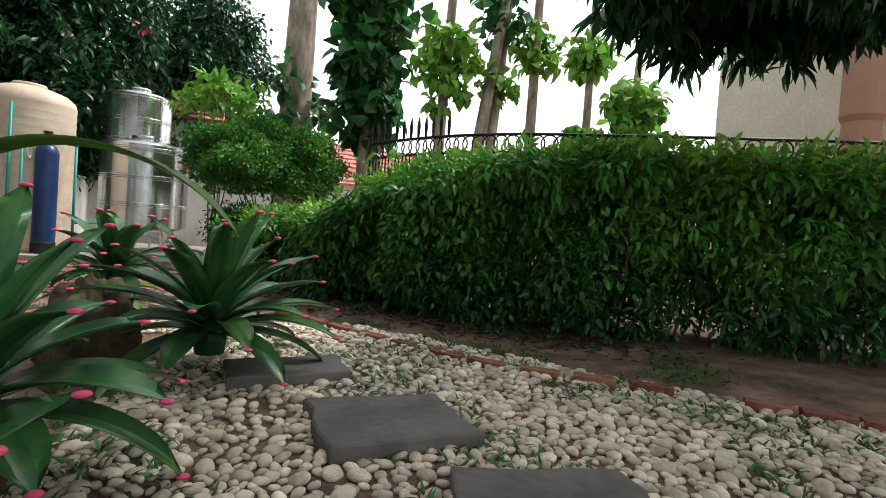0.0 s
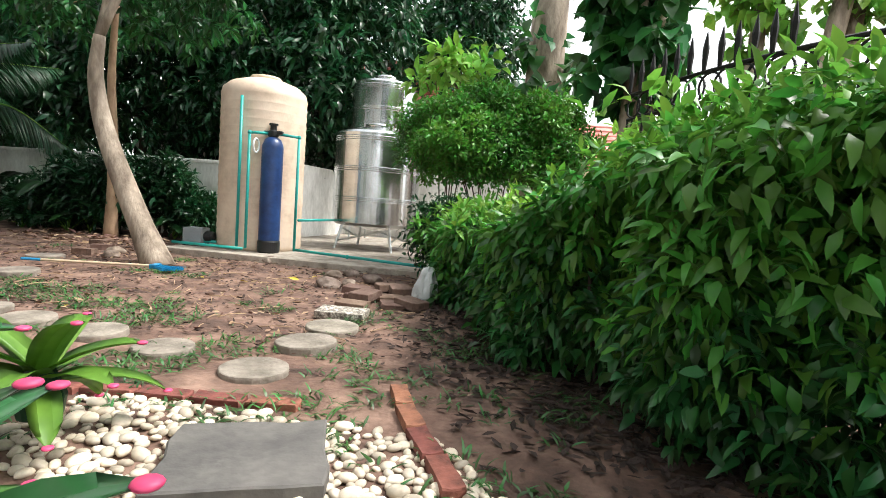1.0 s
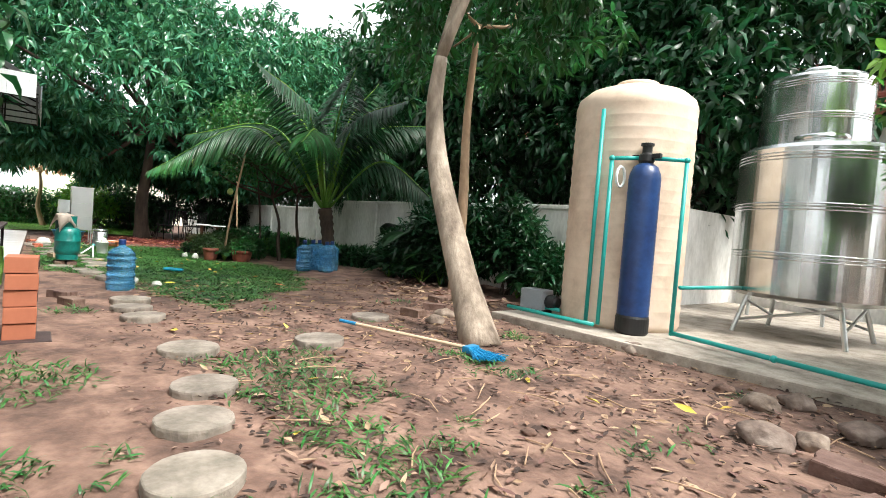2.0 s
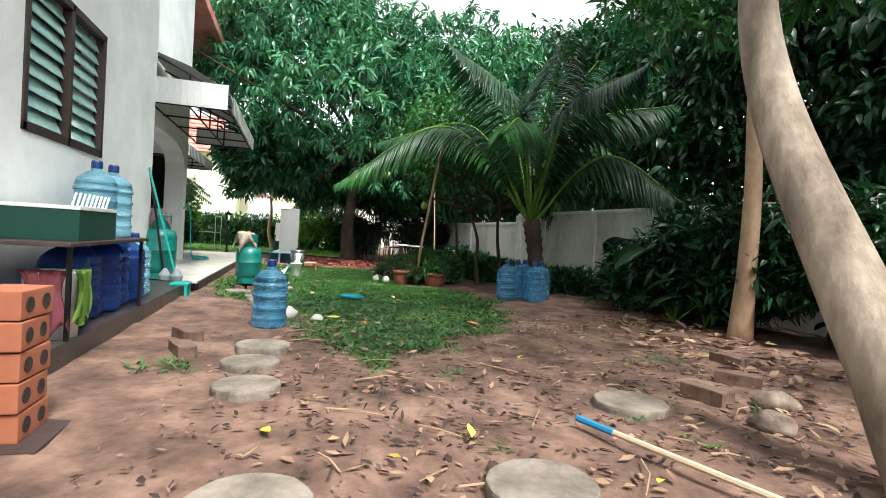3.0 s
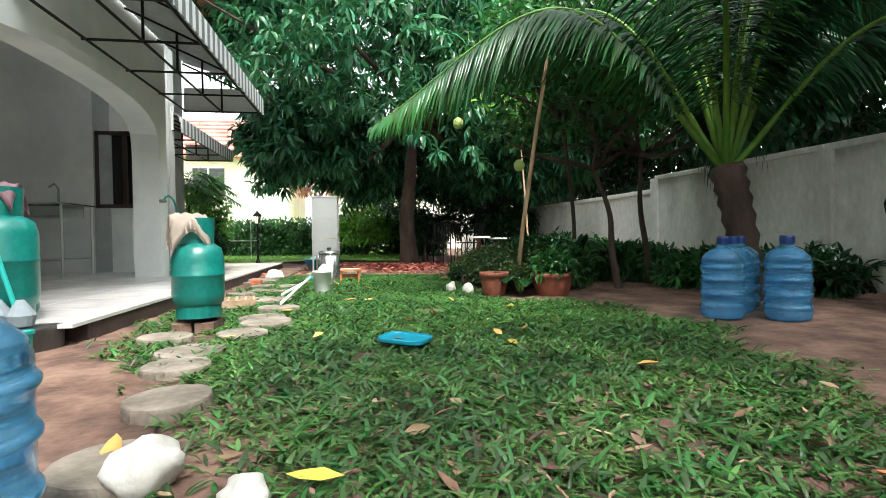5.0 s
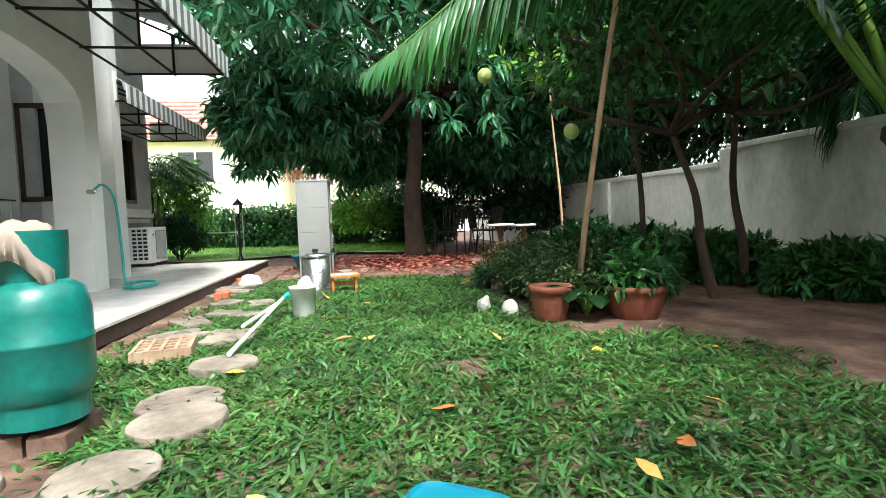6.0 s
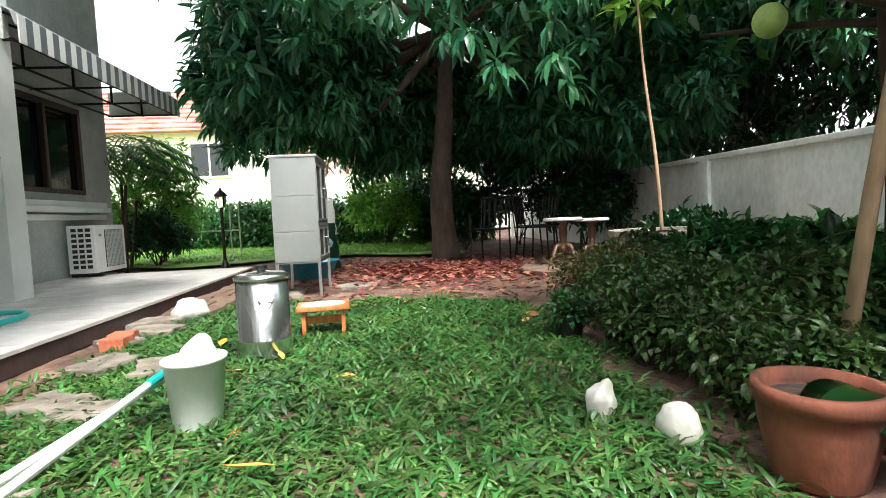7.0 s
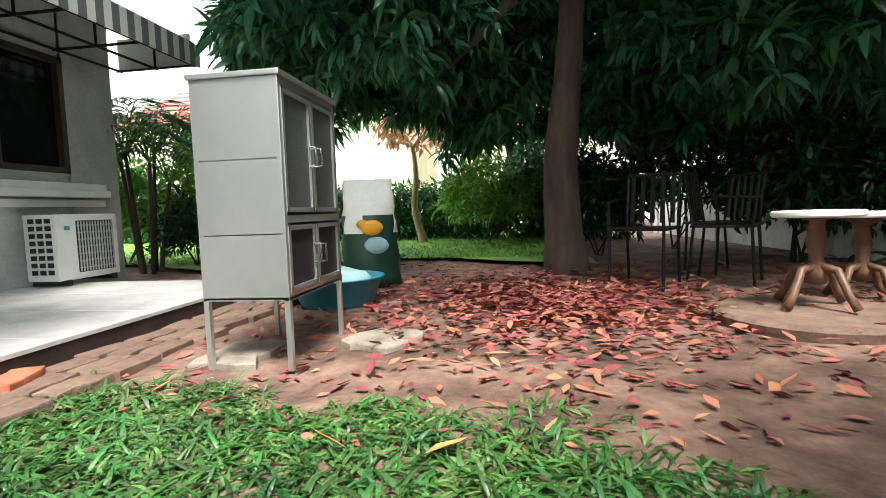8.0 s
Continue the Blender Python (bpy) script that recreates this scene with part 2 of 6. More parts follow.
def leaf_mesh(name, base, along, normal, length, width, material, fold=0.25, droop=0.25):
    """Many leaves in one mesh: six-point blades with a folded midrib and a drooping tip. base, along, normal: (n, 3); length, width: (n,)."""
    n = len(base)
    along = along / np.linalg.norm(along, axis=1, keepdims=True)
    side = np.cross(along, normal)
    side /= np.maximum(np.linalg.norm(side, axis=1, keepdims=True), 1e-6)
    up = np.cross(side, along)
    L, W = length[:, None], width[:, None]
    m1 = base + along * L * 0.42 + up * L * 0.04
    tip = base + along * L - up * L * droop
    m2 = base + along * L * 0.75 - up * L * droop * 0.4
    a = base + along * L * 0.38 + side * W * 0.5 + up * W * fold
    b = base + along * L * 0.38 - side * W * 0.5 + up * W * fold
    v = np.stack((base, a, m1, b, m2, tip), 1)
    a2 = v[:, 1] * 0 + m2 + side * W * 0.33 + up * W * fold * 0.6
    b2 = m2 - side * W * 0.33 + up * W * fold * 0.6
    v = np.concatenate((v, a2[:, None], b2[:, None]), 1).reshape(-1, 3)
    idx = (np.arange(n) * 8)[:, None]
    tri = np.concatenate([idx + np.array(t) for t in ((0, 2, 1), (0, 3, 2), (6, 4, 5), (4, 7, 5))], 0)
    quad = np.concatenate([idx + np.array(q) for q in ((1, 2, 4, 6), (2, 3, 7, 4))], 0)
    me = bpy.data.meshes.new(name)
    me.vertices.add(len(v))
    me.vertices.foreach_set("co", v.ravel())
    me.loops.add(tri.size + quad.size)
    me.loops.foreach_set("vertex_index", np.concatenate((tri.ravel(), quad.ravel())))
    me.polygons.add(len(tri) + len(quad))
    me.polygons.foreach_set("loop_start", np.concatenate((np.arange(len(tri)) * 3, tri.size + np.arange(len(quad)) * 4)))
    me.update(calc_edges=True)
    me.validate()
    me.materials.append(material)
    return me


def rand_dirs(rng, n):
    d = rng.normal(size=(n, 3))
    return d / np.linalg.norm(d, axis=1, keepdims=True)


def clumps(rng, centres, radii, per, length, width, spread=0.9, droop=0.3, rosette=False):
    """Leaf bases and directions in clumps: leaves point outward from each clump and somewhat down."""
    n = len(centres)
    c = np.repeat(centres, per, 0)
    d = rand_dirs(rng, n * per)
    r = np.repeat(radii, per)[:, None] * (0.35 + 0.65 * rng.random((n * per, 1)) ** 0.5)
    if rosette:
        base = c + d * r * 0.25
    else:
        base = c + d * r
    along = d * spread + rng.normal(size=d.shape) * 0.35 + np.array((0, 0, -droop))
    normal = np.array((0, 0, 1.0)) + rng.normal(size=d.shape) * 0.45
    ln = length * (0.6 + 0.7 * rng.random(n * per))
    wd = width * (0.7 + 0.6 * rng.random(n * per))
    return base, along, normal, ln, wd


def leaves(name, args, material, parent, label=""):
    ob = new(name, leaf_mesh(name, *args, material))
    ob.parent = parent
    if label:
        ob["label"] = label
    return ob


def shell_points(rng, n, centre, radii, inner=0.45, low=-1.0, bumps=0.22, seed=0.0):
    """Points in an uneven ellipsoid shell."""
    out = []
    while len(out) < n:
        d = rng.normal(size=3)
        d /= np.linalg.norm(d)
        if d[2] < low:
            continue
        k = 1 + bumps * 2 * mnoise.noise(Vector(d * 2.1) + Vector((seed, 7.3, 1.7)))
        r = (inner + (1 - inner) * rng.random() ** 0.6) * k
        out.append(np.array(centre) + d * np.array(radii) * r)
    return np.array(out)


# ---- ground ----
def soft(v, a, b):
    t = min(1, max(0, (v - a) / (b - a)))
    return t * t * (3 - 2 * t)


LAWN = ((-5.3, 5.1), (-5.7, 5.75), (-6.5, 6.4), (-7.3, 6.9), (-8.6, 7.2), (-9.6, 6.95), (-10.1, 6.42), (-10.6, 6.4), (-11.5, 6.38), (-12.5, 6.5), (-12.95, 6.1), (-13.15, 5.4), (-13.3, 4.5), (-13.2, 4.0), (-11.5, 3.85), (-9.6, 3.78), (-8.75, 3.82), (-8.15, 4.15), (-7.2, 4.7), (-6.3, 4.75))


def lawn_amount(x, y):
    """1 on the lawn, 0 on bare soil, with a ragged edge."""
    x += 0.22 * mnoise.noise(Vector((x * 2.3, y * 2.3, 0.0))) + 0.12 * mnoise.noise(Vector((x * 7, y * 7, 3.0)))
    y += 0.22 * mnoise.noise(Vector((x * 2.3, y * 2.3, 8.0))) + 0.12 * mnoise.noise(Vector((x * 7, y * 7, 5.0)))
    inside, near = False, 9.0
    for (a, b), (c, d) in zip(LAWN, LAWN[1:] + LAWN[:1]):
        if (b > y) != (d > y) and x < a + (y - b) / (d - b) * (c - a):
            inside = not inside
        u = min(1, max(0, ((x - a) * (c - a) + (y - b) * (d - b)) / ((c - a) ** 2 + (d - b) ** 2)))
        near = min(near, math.hypot(x - a - u * (c - a), y - b - u * (d - b)))
    if not inside:
        return 0.0
    bare = soft(mnoise.noise(Vector((x * 1.5, y * 1.5, 12.0))) + 0.3 * mnoise.noise(Vector((x * 5, y * 5, 2.0))), 0.38, 0.55) if x > -9.5 else 0.0
    return soft(near, 0.0, 0.3) * (1 - 0.9 * bare) * (1 if x < -8 else 0.88)


def height(x, y):
    z = 0.018 * mnoise.noise(Vector((x * 0.9, y * 0.9, 5.0))) + 0.010 * mnoise.noise(Vector((x * 3.2, y * 3.2, 1.0)))
    return z


def build_ground():
    bm = bmesh.new()
    xs = [-400, -120, -50, -30] + [-22 + 0.11 * i for i in range(255)] + [8, 14, 30, 80, 400]
    ys = [-400, -100, -30, -10, -2] + [0.0 + 0.11 * i for i in range(100)] + [13, 18, 30, 80, 400]
    grid = [[bm.verts.new((x, y, (height(x, y) + (0.014 * mnoise.noise(Vector((x * 9, y * 9, 2))) if -22 < x < 6 and -1 < y < 11 else 0)))) for y in ys] for x in xs]
    for a, b in zip(grid, grid[1:]):
        for i in range(len(ys) - 1):
            bm.faces.new((a[i], b[i], b[i + 1], a[i + 1]))
    ob = mesh_object("ground", bm, M_SOIL, True)
    tagged(ob, "damp reddish brown garden soil with scuffed patches", "ground", kind="structure")


build_ground()


# ---- house ----
house = thing("house", Matrix(), "white rendered bungalow with arched porch and striped awnings", "house", kind="structure")
H_Y = 3.3


def wall_part(name, bm, m=M_WHITE, label=""):
    return part(name, bm, m, house, label)


# street side wall with the louvre window: built from pieces round the opening
WX0, WX1, WZ0, WZ1 = -7.3, -6.1, 1.18, 2.1
wall_part("wall", box(-7.3 + 8.76, 0.2, 4.6, (-8.76 - 7.3) / 2, H_Y - 0.1, 0))
wall_part("wall", box(-2.0 + 6.1, 0.2, 4.6, (-6.1 - 2.0) / 2, H_Y - 0.1, 0))
wall_part("wall", box(1.2, 0.2, 1.18, -6.7, H_Y - 0.1, 0))
wall_part("wall", box(1.2, 0.2, 2.5, -6.7, H_Y - 0.1, 2.1))
wall_part("wall", box(0.2, 3.2, 4.6, -8.66, H_Y - 1.8, 0))
wall_part("wall", box(0.2, 6.0, 4.6, -2.1, H_Y - 3.2, 0))
# arcade wall over the porch
AX0, AX1, AY = -11.95, -8.77, 2.97


def arch_wall():
    bm = bmesh.new()
    outer_l, outer_r, top = AX0 - 0.3, AX1, 4.6
    spring, crown, l, r = 1.5, 1.95, AX0 - 0.08, AX1 - 0.35
    pts = [(outer_l, 0.1), (l, 0.1), (l, spring)]
    n = 14
    for i in range(1, n):
        a = math.pi * (1 - i / n)
        pts.append(((l + r) / 2 + (r - l) / 2 * math.copysign(abs(math.cos(a)) ** 0.75, math.cos(a)), spring + (crown - spring) * math.sin(a) ** 0.6))
    pts += [(r, spring), (r, 0.1), (outer_r, 0.1), (outer_r, top), (outer_l, top)]
    f = bm.faces.new([bm.verts.new((x, AY, z)) for x, z in pts])
    ext = bmesh.ops.extrude_face_region(bm, geom=[f])
    bmesh.ops.translate(bm, verts=[v for v in ext["geom"] if isinstance(v, bmesh.types.BMVert)], vec=(0, -0.28, 0))
    bmesh.ops.triangulate(bm, faces=bm.faces[:])
    bmesh.ops.recalc_face_normals(bm, faces=bm.faces[:])
    return bm


wall_part("wall", arch_wall(), M_WHITE, "white arched porch wall")
wall_part("wall", box(5.0, 0.2, 4.6, -10.85, 0.2, 0), M_WHITE)
# end wall of the porch, facing the walk, with its dark window
PX = -13.3
wall_part("wall", box(0.2, 2.07, 4.6, PX, 0.735, 0))
wall_part("wall", box(0.2, 0.2, 4.6, PX, 2.57, 0))
wall_part("wall", box(0.2, 0.7, 0.95, PX, 2.12, 0))
wall_part("wall", box(0.2, 0.7, 2.65, PX, 2.12, 1.95))
# back wing
BY = 1.95
wall_part("wall", box(1.05, 0.2, 4.6, PX - 0.42, BY - 0.1, 0), M_TRIM_GREY)
wall_part("wall", box(0.55, 0.2, 4.6, -15.7, BY - 0.1, 0), M_TRIM_GREY)
wall_part("wall", box(1.2, 0.2, 1.0, -14.85, BY - 0.1, 0), M_TRIM_GREY)
wall_part("wall", box(1.2, 0.2, 2.65, -14.85, BY - 0.1, 1.95), M_TRIM_GREY)
wall_part("wall", box(0.2, 4.0, 4.6, -15.9, -0.2, 0), M_TRIM_GREY)
for z, d in ((0.86, 0.07), (0.80, 0.11), (0.72, 0.05)):
    wall_part("moulding", box(2.3, d, 0.06, -14.6, BY + d / 2 - 0.002, z, 0.008), M_WHITE)
# roof eaves far above
wall_part("roof", box(9.0, 5.5, 0.16, -12.0, 0.3, 4.6), M_ROOF)
wall_part("roof", box(6.8, 5.5, 0.16, -5.3, 1.2, 4.62), M_ROOF)
wall_part("fascia", box(0.08, 0.26, 2.14, -16.6, 2.17, 4.25, rx=32.6), plain("maroon_fascia", rgb("5a2f30"), 0.5))


def window(name, x0, x1, z0, z1, y, label, louvre=True):
    w = thing(name, pose((x0 + x1) / 2, y, z0), label, "window", kind="structure")
    W, Hh = x1 - x0, z1 - z0
    fm = plain(name + "_frame_paint", rgb("3a2c2a"), 0.5)
    for px, pz, sx, sz in ((-W / 2 + 0.025, 0, 0.05, Hh), (W / 2 - 0.025, 0, 0.05, Hh), (0, 0, W, 0.05), (0, Hh - 0.05, W, 0.05), (0, 0, 0.045, Hh)):
        part("window_frame", box(sx, 0.06, sz, px, -0.02, pz, 0.004), fm, w)
    if louvre:
        gm = mat("louvre_glass", (rgb("7fb3ac"), rgb("b4d6d0")), 3, 0.1, 0, 0.02, 30)
        n = 9
        for half in (-1, 1):
            for i in range(n):
                part("pane", box(W / 2 - 0.07, 0.008, Hh / n * 1.0, half * (W / 4), -0.045, 0.06 + (Hh - 0.12) * i / n, rx=22), gm, w)
        # Added dark sheet behind the panes: its colour paints the unlit room.
        part("backing", box(W - 0.06, 0.02, Hh - 0.06, 0, -0.16, 0.03), plain("painted_room_shade", rgb("2b3634"), 0.8), w)
    else:
        part("pane", box(W - 0.08, 0.012, Hh - 0.08, 0, -0.06, 0.04), M_DARKGLASS, w)
    return w


window("window_1", WX0, WX1, WZ0, WZ1, H_Y, "louvred glass window in a dark frame")
window("window_2", -15.45, -14.25, 1.0, 1.95, BY, "dark glazed window in a black frame", False)
w3 = window("window_3", 0, 0.7, 0, 1.0, 0, "dark porch window with a clipped top", False)
w3.matrix_basis = pose(PX + 0.1, 2.12, 0.95, 0, 0, -90)
# porch and terrace floor
terrace = thing("terrace", Matrix(), "pale glossy tiled terrace with a dark plinth", "terrace", kind="structure")
part("plinth", box(6.4, 0.5, 0.09, -12.0, 3.54, 0.0, 0.006), M_EDGE, terrace)
part("slab", box(6.5, 3.2, 0.085, -11.95, 1.7, 0.0), M_CONC, terrace)
part("ledge", box(5.2, 0.5, 0.115, -6.1, 3.48, 0.0, 0.008), mat("wet_dark_screed", (rgb("2a2625"), rgb("494443")), 4, 0.35, 0, 0.15, 40), terrace, "dark damp screed ledge along the wall")


def tile_floor():
    proto = None
    nx, ny = 11, 6
    s = 0.597
    for i in range(nx):
        for j in range(ny):
            ob = None
            if proto is None:
                proto = part("tile", box(s - 0.004, s - 0.004, 0.02, 0, 0, 0, 0.002), M_TILE_LIGHT, terrace)
                ob = proto
            else:
                ob = new("tile", proto.data)
                ob.parent = terrace
            ob.location = (-15.2 + s * (i + 0.5), 3.8 - s * (j + 0.5), 0.094)


tile_floor()


def awning(name, x0, x1, y_wall, y_out, z_out, z_wall, label, m_pose=Matrix()):
    a = thing(name, m_pose, label, "awning")
    sheet = mat(name + "_sheet", (rgb("8f9496"), rgb("b9bebf")), 2, 0.5, 0.2, 0.05, 30)
    bm = bmesh.new()
    n = int((x1 - x0) / 0.04)
    rows = []
    for i in range(n + 1):
        x = x0 + (x1 - x0) * i / n
        k = 0.012 if i % 2 else 0.0
        rows.append([bm.verts.new((x, y_wall, z_wall + k)), bm.verts.new((x, (y_wall + y_out) / 2, (z_wall + z_out + 0.2) / 2 + 0.06 + k)), bm.verts.new((x, y_out, z_out + 0.2 + k)), bm.verts.new((x, y_out + 0.03, z_out + 0.1 + k))])
    for p, q in zip(rows, rows[1:]):
        for i in range(3):
            bm.faces.new((p[i], p[i + 1], q[i + 1], q[i]))
    part("roof_sheet", bm, sheet, a)
    # striped scalloped valance
    w = 0.075
    cols = (M_WHITE_PL, plain(name + "_stripe", rgb("6d7478"), 0.5))
    protos = [None, None]
    for i in range(int((x1 - x0) / w)):
        k = i % 2
        if protos[k] is None:
            bm = bmesh.new()
            bm2 = box(w - 0.002, 0.012, 0.2, 0, 0, 0, bm=bm)
            protos[k] = part("valance_strip", bm2, cols[k], a)
            ob = protos[k]
        else:
            ob = new("valance_strip", protos[k].data)
            ob.parent = a
        ob.location = (x0 + w * (i + 0.5), y_out + 0.035, z_out - 0.02)
    for x in (x0, x1):
        for i in range(int((y_out - y_wall) / w)):
            ob = new("valance_strip", protos[0].data)
            ob.parent = a
            ob.location = (x, y_wall + w * (i + 0.5), z_out)
            ob.rotation_euler = (0, 0, radians(90))
            ob.scale = (1, 1, 1.5)
    # iron frame
    def bar(p, q, r=0.012):
        part("frame_bar", tube((p, q), r, 6), M_IRON, a)
    n = 5
    for i in range(n):
        x = x0 + 0.03 + (x1 - x0 - 0.06) * i / (n - 1)
        bar((x, y_wall, z_out), (x, y_out, z_out))
        bar((x, y_wall, z_wall - 0.02), (x, y_out, z_out + 0.17))
        bar((x, y_wall + (y_out - y_wall) * 0.5, z_out), (x, y_wall + (y_out - y_wall) * 0.5, (z_wall + z_out) / 2 + 0.08))
    for y in (y_wall + 0.03, (y_wall + y_out) / 2, y_out - 0.01):
        bar((x0, y, z_out), (x1, y, z_out))
    return a


awning("awning", -12.85, -9.65, 2.98, 3.9, 2.14, 2.75, "grey corrugated awning with a striped scalloped edge on an iron frame")
awning("awning", -16.1, -13.3, BY, 2.75, 2.0, 2.5, "grey awning with a striped white edge over the dark window")

# ---- boundary wall ----
bwall = thing("wall_garden", Matrix(), "weathered white concrete garden wall with grey posts and coping", "wall", kind="structure")


def wall_y(x):
    return 10.2 + 0.082 * x if x < -4.4 else 12.6


def garden_wall():
    ang = math.degrees(math.atan(0.082))
    x = -22.0
    while x < 0.5:
        cx = x + 1.2
        h = 1.27 if x > -14.7 else 1.1
        if x > -4.5:
            h, ang = 1.5, 0.0
        part("panel", box(2.36, 0.09, h, cx, wall_y(cx), -0.02, rz=ang), M_WALL, bwall)
        part("coping", box(2.4, 0.16, 0.06, cx, wall_y(cx), h - 0.02, 0.01, rz=ang), M_WALL, bwall)
        part("post", box(0.16, 0.18, h + 0.02, x, wall_y(x), -0.02, 0.01, rz=ang), M_WALL, bwall)
        x += 2.4


garden_wall()
part("panel", box(0.1, 2.8, 1.4, -4.35, 11.2, -0.02), M_WALL, bwall)


# ---- foliage builders ----
def tree(name, base, label, trunk_pts, trunk_r, crown, leaf, bark, category="tree", branches=(), n_clump=300, per=12, seed=1, length=0.16, width=0.05, clump_r=0.25, rosette=True, droop=0.5, inner=0.5, low=-0.8, extra=()):
    rng = np.random.default_rng(seed)
    t = thing(name, pose(*base), label, category)
    n = len(trunk_pts)
    part("trunk", tube(curve_pts(trunk_pts, 20), [trunk_r * (1 - 0.55 * i / 20) * (1 + 0.25 * max(0, 1 - i / 3)) for i in range(21)], 14), bark, t, smooth=True)
    top = Vector(trunk_pts[-1])
    for c, r in crown:
        for k in range(3):
            e = Vector(c) + Vector(rng.normal(size=3) * 0.35 * np.array(r))
            mid = top.lerp(e, 0.5) + Vector(rng.normal(size=3) * 0.12)
            part("limb", tube(curve_pts((top, mid, e), 8), [trunk_r * 0.4 * (1 - 0.85 * i / 8) for i in range(9)], 7), bark, t, smooth=True)
    for i, (c, r) in enumerate(crown):
        pts = shell_points(rng, n_clump, c, r, inner, low, seed=seed + i * 3.1)
        leaves("crown", clumps(rng, pts, np.full(len(pts), clump_r), per, length, width, droop=droop, rosette=rosette), leaf, t)
    return t


# mango by the end of the lawn
tree("mango_tree", (-16.2, 6.1, 0), "large dark green mango tree with drooping leaf whorls", ((0, 0, -0.1), (0.05, -0.05, 0.9), (-0.05, 0.05, 1.9), (0.1, 0.1, 3.0)), 0.18,
     (((0.3, -0.3, 3.7), (3.2, 3.4, 2.3)), ((0.6, 2.6, 3.9), (2.6, 2.4, 2.3)), ((-0.6, -1.4, 5.6), (2.6, 2.6, 1.8)), ((-0.6, -1.9, 2.5), (1.7, 1.3, 1.15)), ((-2.2, 0.4, 2.3), (1.5, 2.2, 1.2)), ((-0.9, 2.4, 2.2), (2.0, 1.6, 1.2))), M_LEAF_MANGO, M_BARK_DARK, n_clump=1250, per=15, length=0.24, width=0.06, clump_r=0.16, seed=3, low=-0.75, inner=0.55)


def coconut(name, base, seed, label):
    rng = np.random.default_rng(seed)
    t = thing(name, pose(*base), label, "palm tree")
    part("trunk", tube(curve_pts(((0, 0, -0.1), (-0.06, 0, 0.35), (-0.14, -0.02, 0.75), (-0.2, -0.05, 1.05)), 16), [0.088 + 0.02 * (i % 2) + 0.002 * i for i in range(17)], 12), M_BARK_DARK, t, smooth=True)
    fronds = ((-97, 3.1, 0.42, 0.42, 0.92, 0.12), (-38, 2.5, 0.36, 0.5, 0.74, 0.38), (-70, 2.8, 0.2, 0.6, 0.6, 0.78), (70, 2.7, 0.26, 0.55, 0.72, 0.68), (112, 2.8, 0.36, 0.48, 0.9, 0.4), (20, 2.6, 0.22, 0.6, 0.66, 0.74),
              (165, 2.8, 0.3, 0.5, 0.85, 0.52), (205, 2.7, 0.22, 0.58, 0.65, 0.78), (245, 2.8, 0.34, 0.5, 0.86, 0.4), (40, 2.4, 0.42, 0.4, 0.9, 0.1), (-10, 2.6, 0.16, 0.62, 0.5, 0.9), (140, 2.5, 0.42, 0.36, 0.92, -0.02), (90, 2.6, 0.12, 0.62, 0.36, 0.98))
    for k, (deg, ln, mh, mv, eh, ev) in enumerate(fronds):
        az = radians(deg)
        d = Vector((math.cos(az), math.sin(az), 0))
        p0 = Vector((-0.2, -0.05, 1.0))
        mid = p0 + d * ln * mh + Vector((0, 0, ln * mv))
        end = p0 + d * ln * eh + Vector((0, 0, ln * ev))
        line = curve_pts((p0, mid, end), 40)
        fr = part("frond", tube(line, [0.028 * (1 - 0.9 * i / 40) for i in range(41)], 6), M_LEAF_LIGHT, t, smooth=True)
        base_, al, no, ll, ww = [], [], [], [], []
        for i in range(7, 40):
            tan = (line[min(i + 1, 40)] - line[i - 1]).normalized()
            side = tan.cross(Vector((0, 0, 1))).normalized()
            for s in (-1, 1):
                for q in (0, 0.33, 0.66):
                    u = (i + q - 7) / 33
                    base_.append(line[i] + tan * q * (line[i] - line[i - 1]).length)
                    al.append(side * s * 0.85 + tan * 0.6 + Vector((0, 0, -0.6 - 0.35 * rng.random())))
                    no.append(Vector((0, 0, 1)) + side * s * 0.5)
                    ll.append(0.72 * (math.sin(math.pi * (0.12 + 0.83 * u))) * (0.85 + 0.3 * rng.random()))
                    ww.append(0.028)
        ob = leaves("leaflet", tuple(np.array([list(v) for v in a]) for a in (base_, al, no)) + (np.array(ll), np.array(ww)), M_LEAF_MID if k < 2 else M_LEAF_DARK, fr)
    return t


coconut("coconut_palm", (-9.46, 8.13, 0), 5, "young coconut palm with arching green fronds")

# leaning frangipani-like tree by the tanks
tree("leaning_tree", (-3.68, 6.6, 0), "pale barked leaning tree with a forked top", ((0, 0, -0.05), (-0.42, 0.04, 0.65), (-0.8, 0.08, 1.35), (-0.96, 0.1, 1.9), (-0.92, 0.1, 2.35)), 0.13,
     (((-0.9, 0.3, 4.4), (1.9, 1.7, 0.9)),), M_LEAF_MID, M_BARK, n_clump=420, per=12, length=0.2, width=0.06, clump_r=0.15, seed=11)
tree("slim_tree", (-6.3, 8.5, 0), "slim tan trunked tree against the wall", ((0, 0, -0.05), (0.03, 0, 1.2), (-0.05, 0.02, 2.4), (0.05, 0, 3.6)), 0.085,
     (((0, 0.2, 3.9), (2.0, 1.5, 1.3)),), M_LEAF_MID, M_BARK_TAN, n_clump=500, per=12, length=0.2, width=0.06, clump_r=0.16, seed=12)


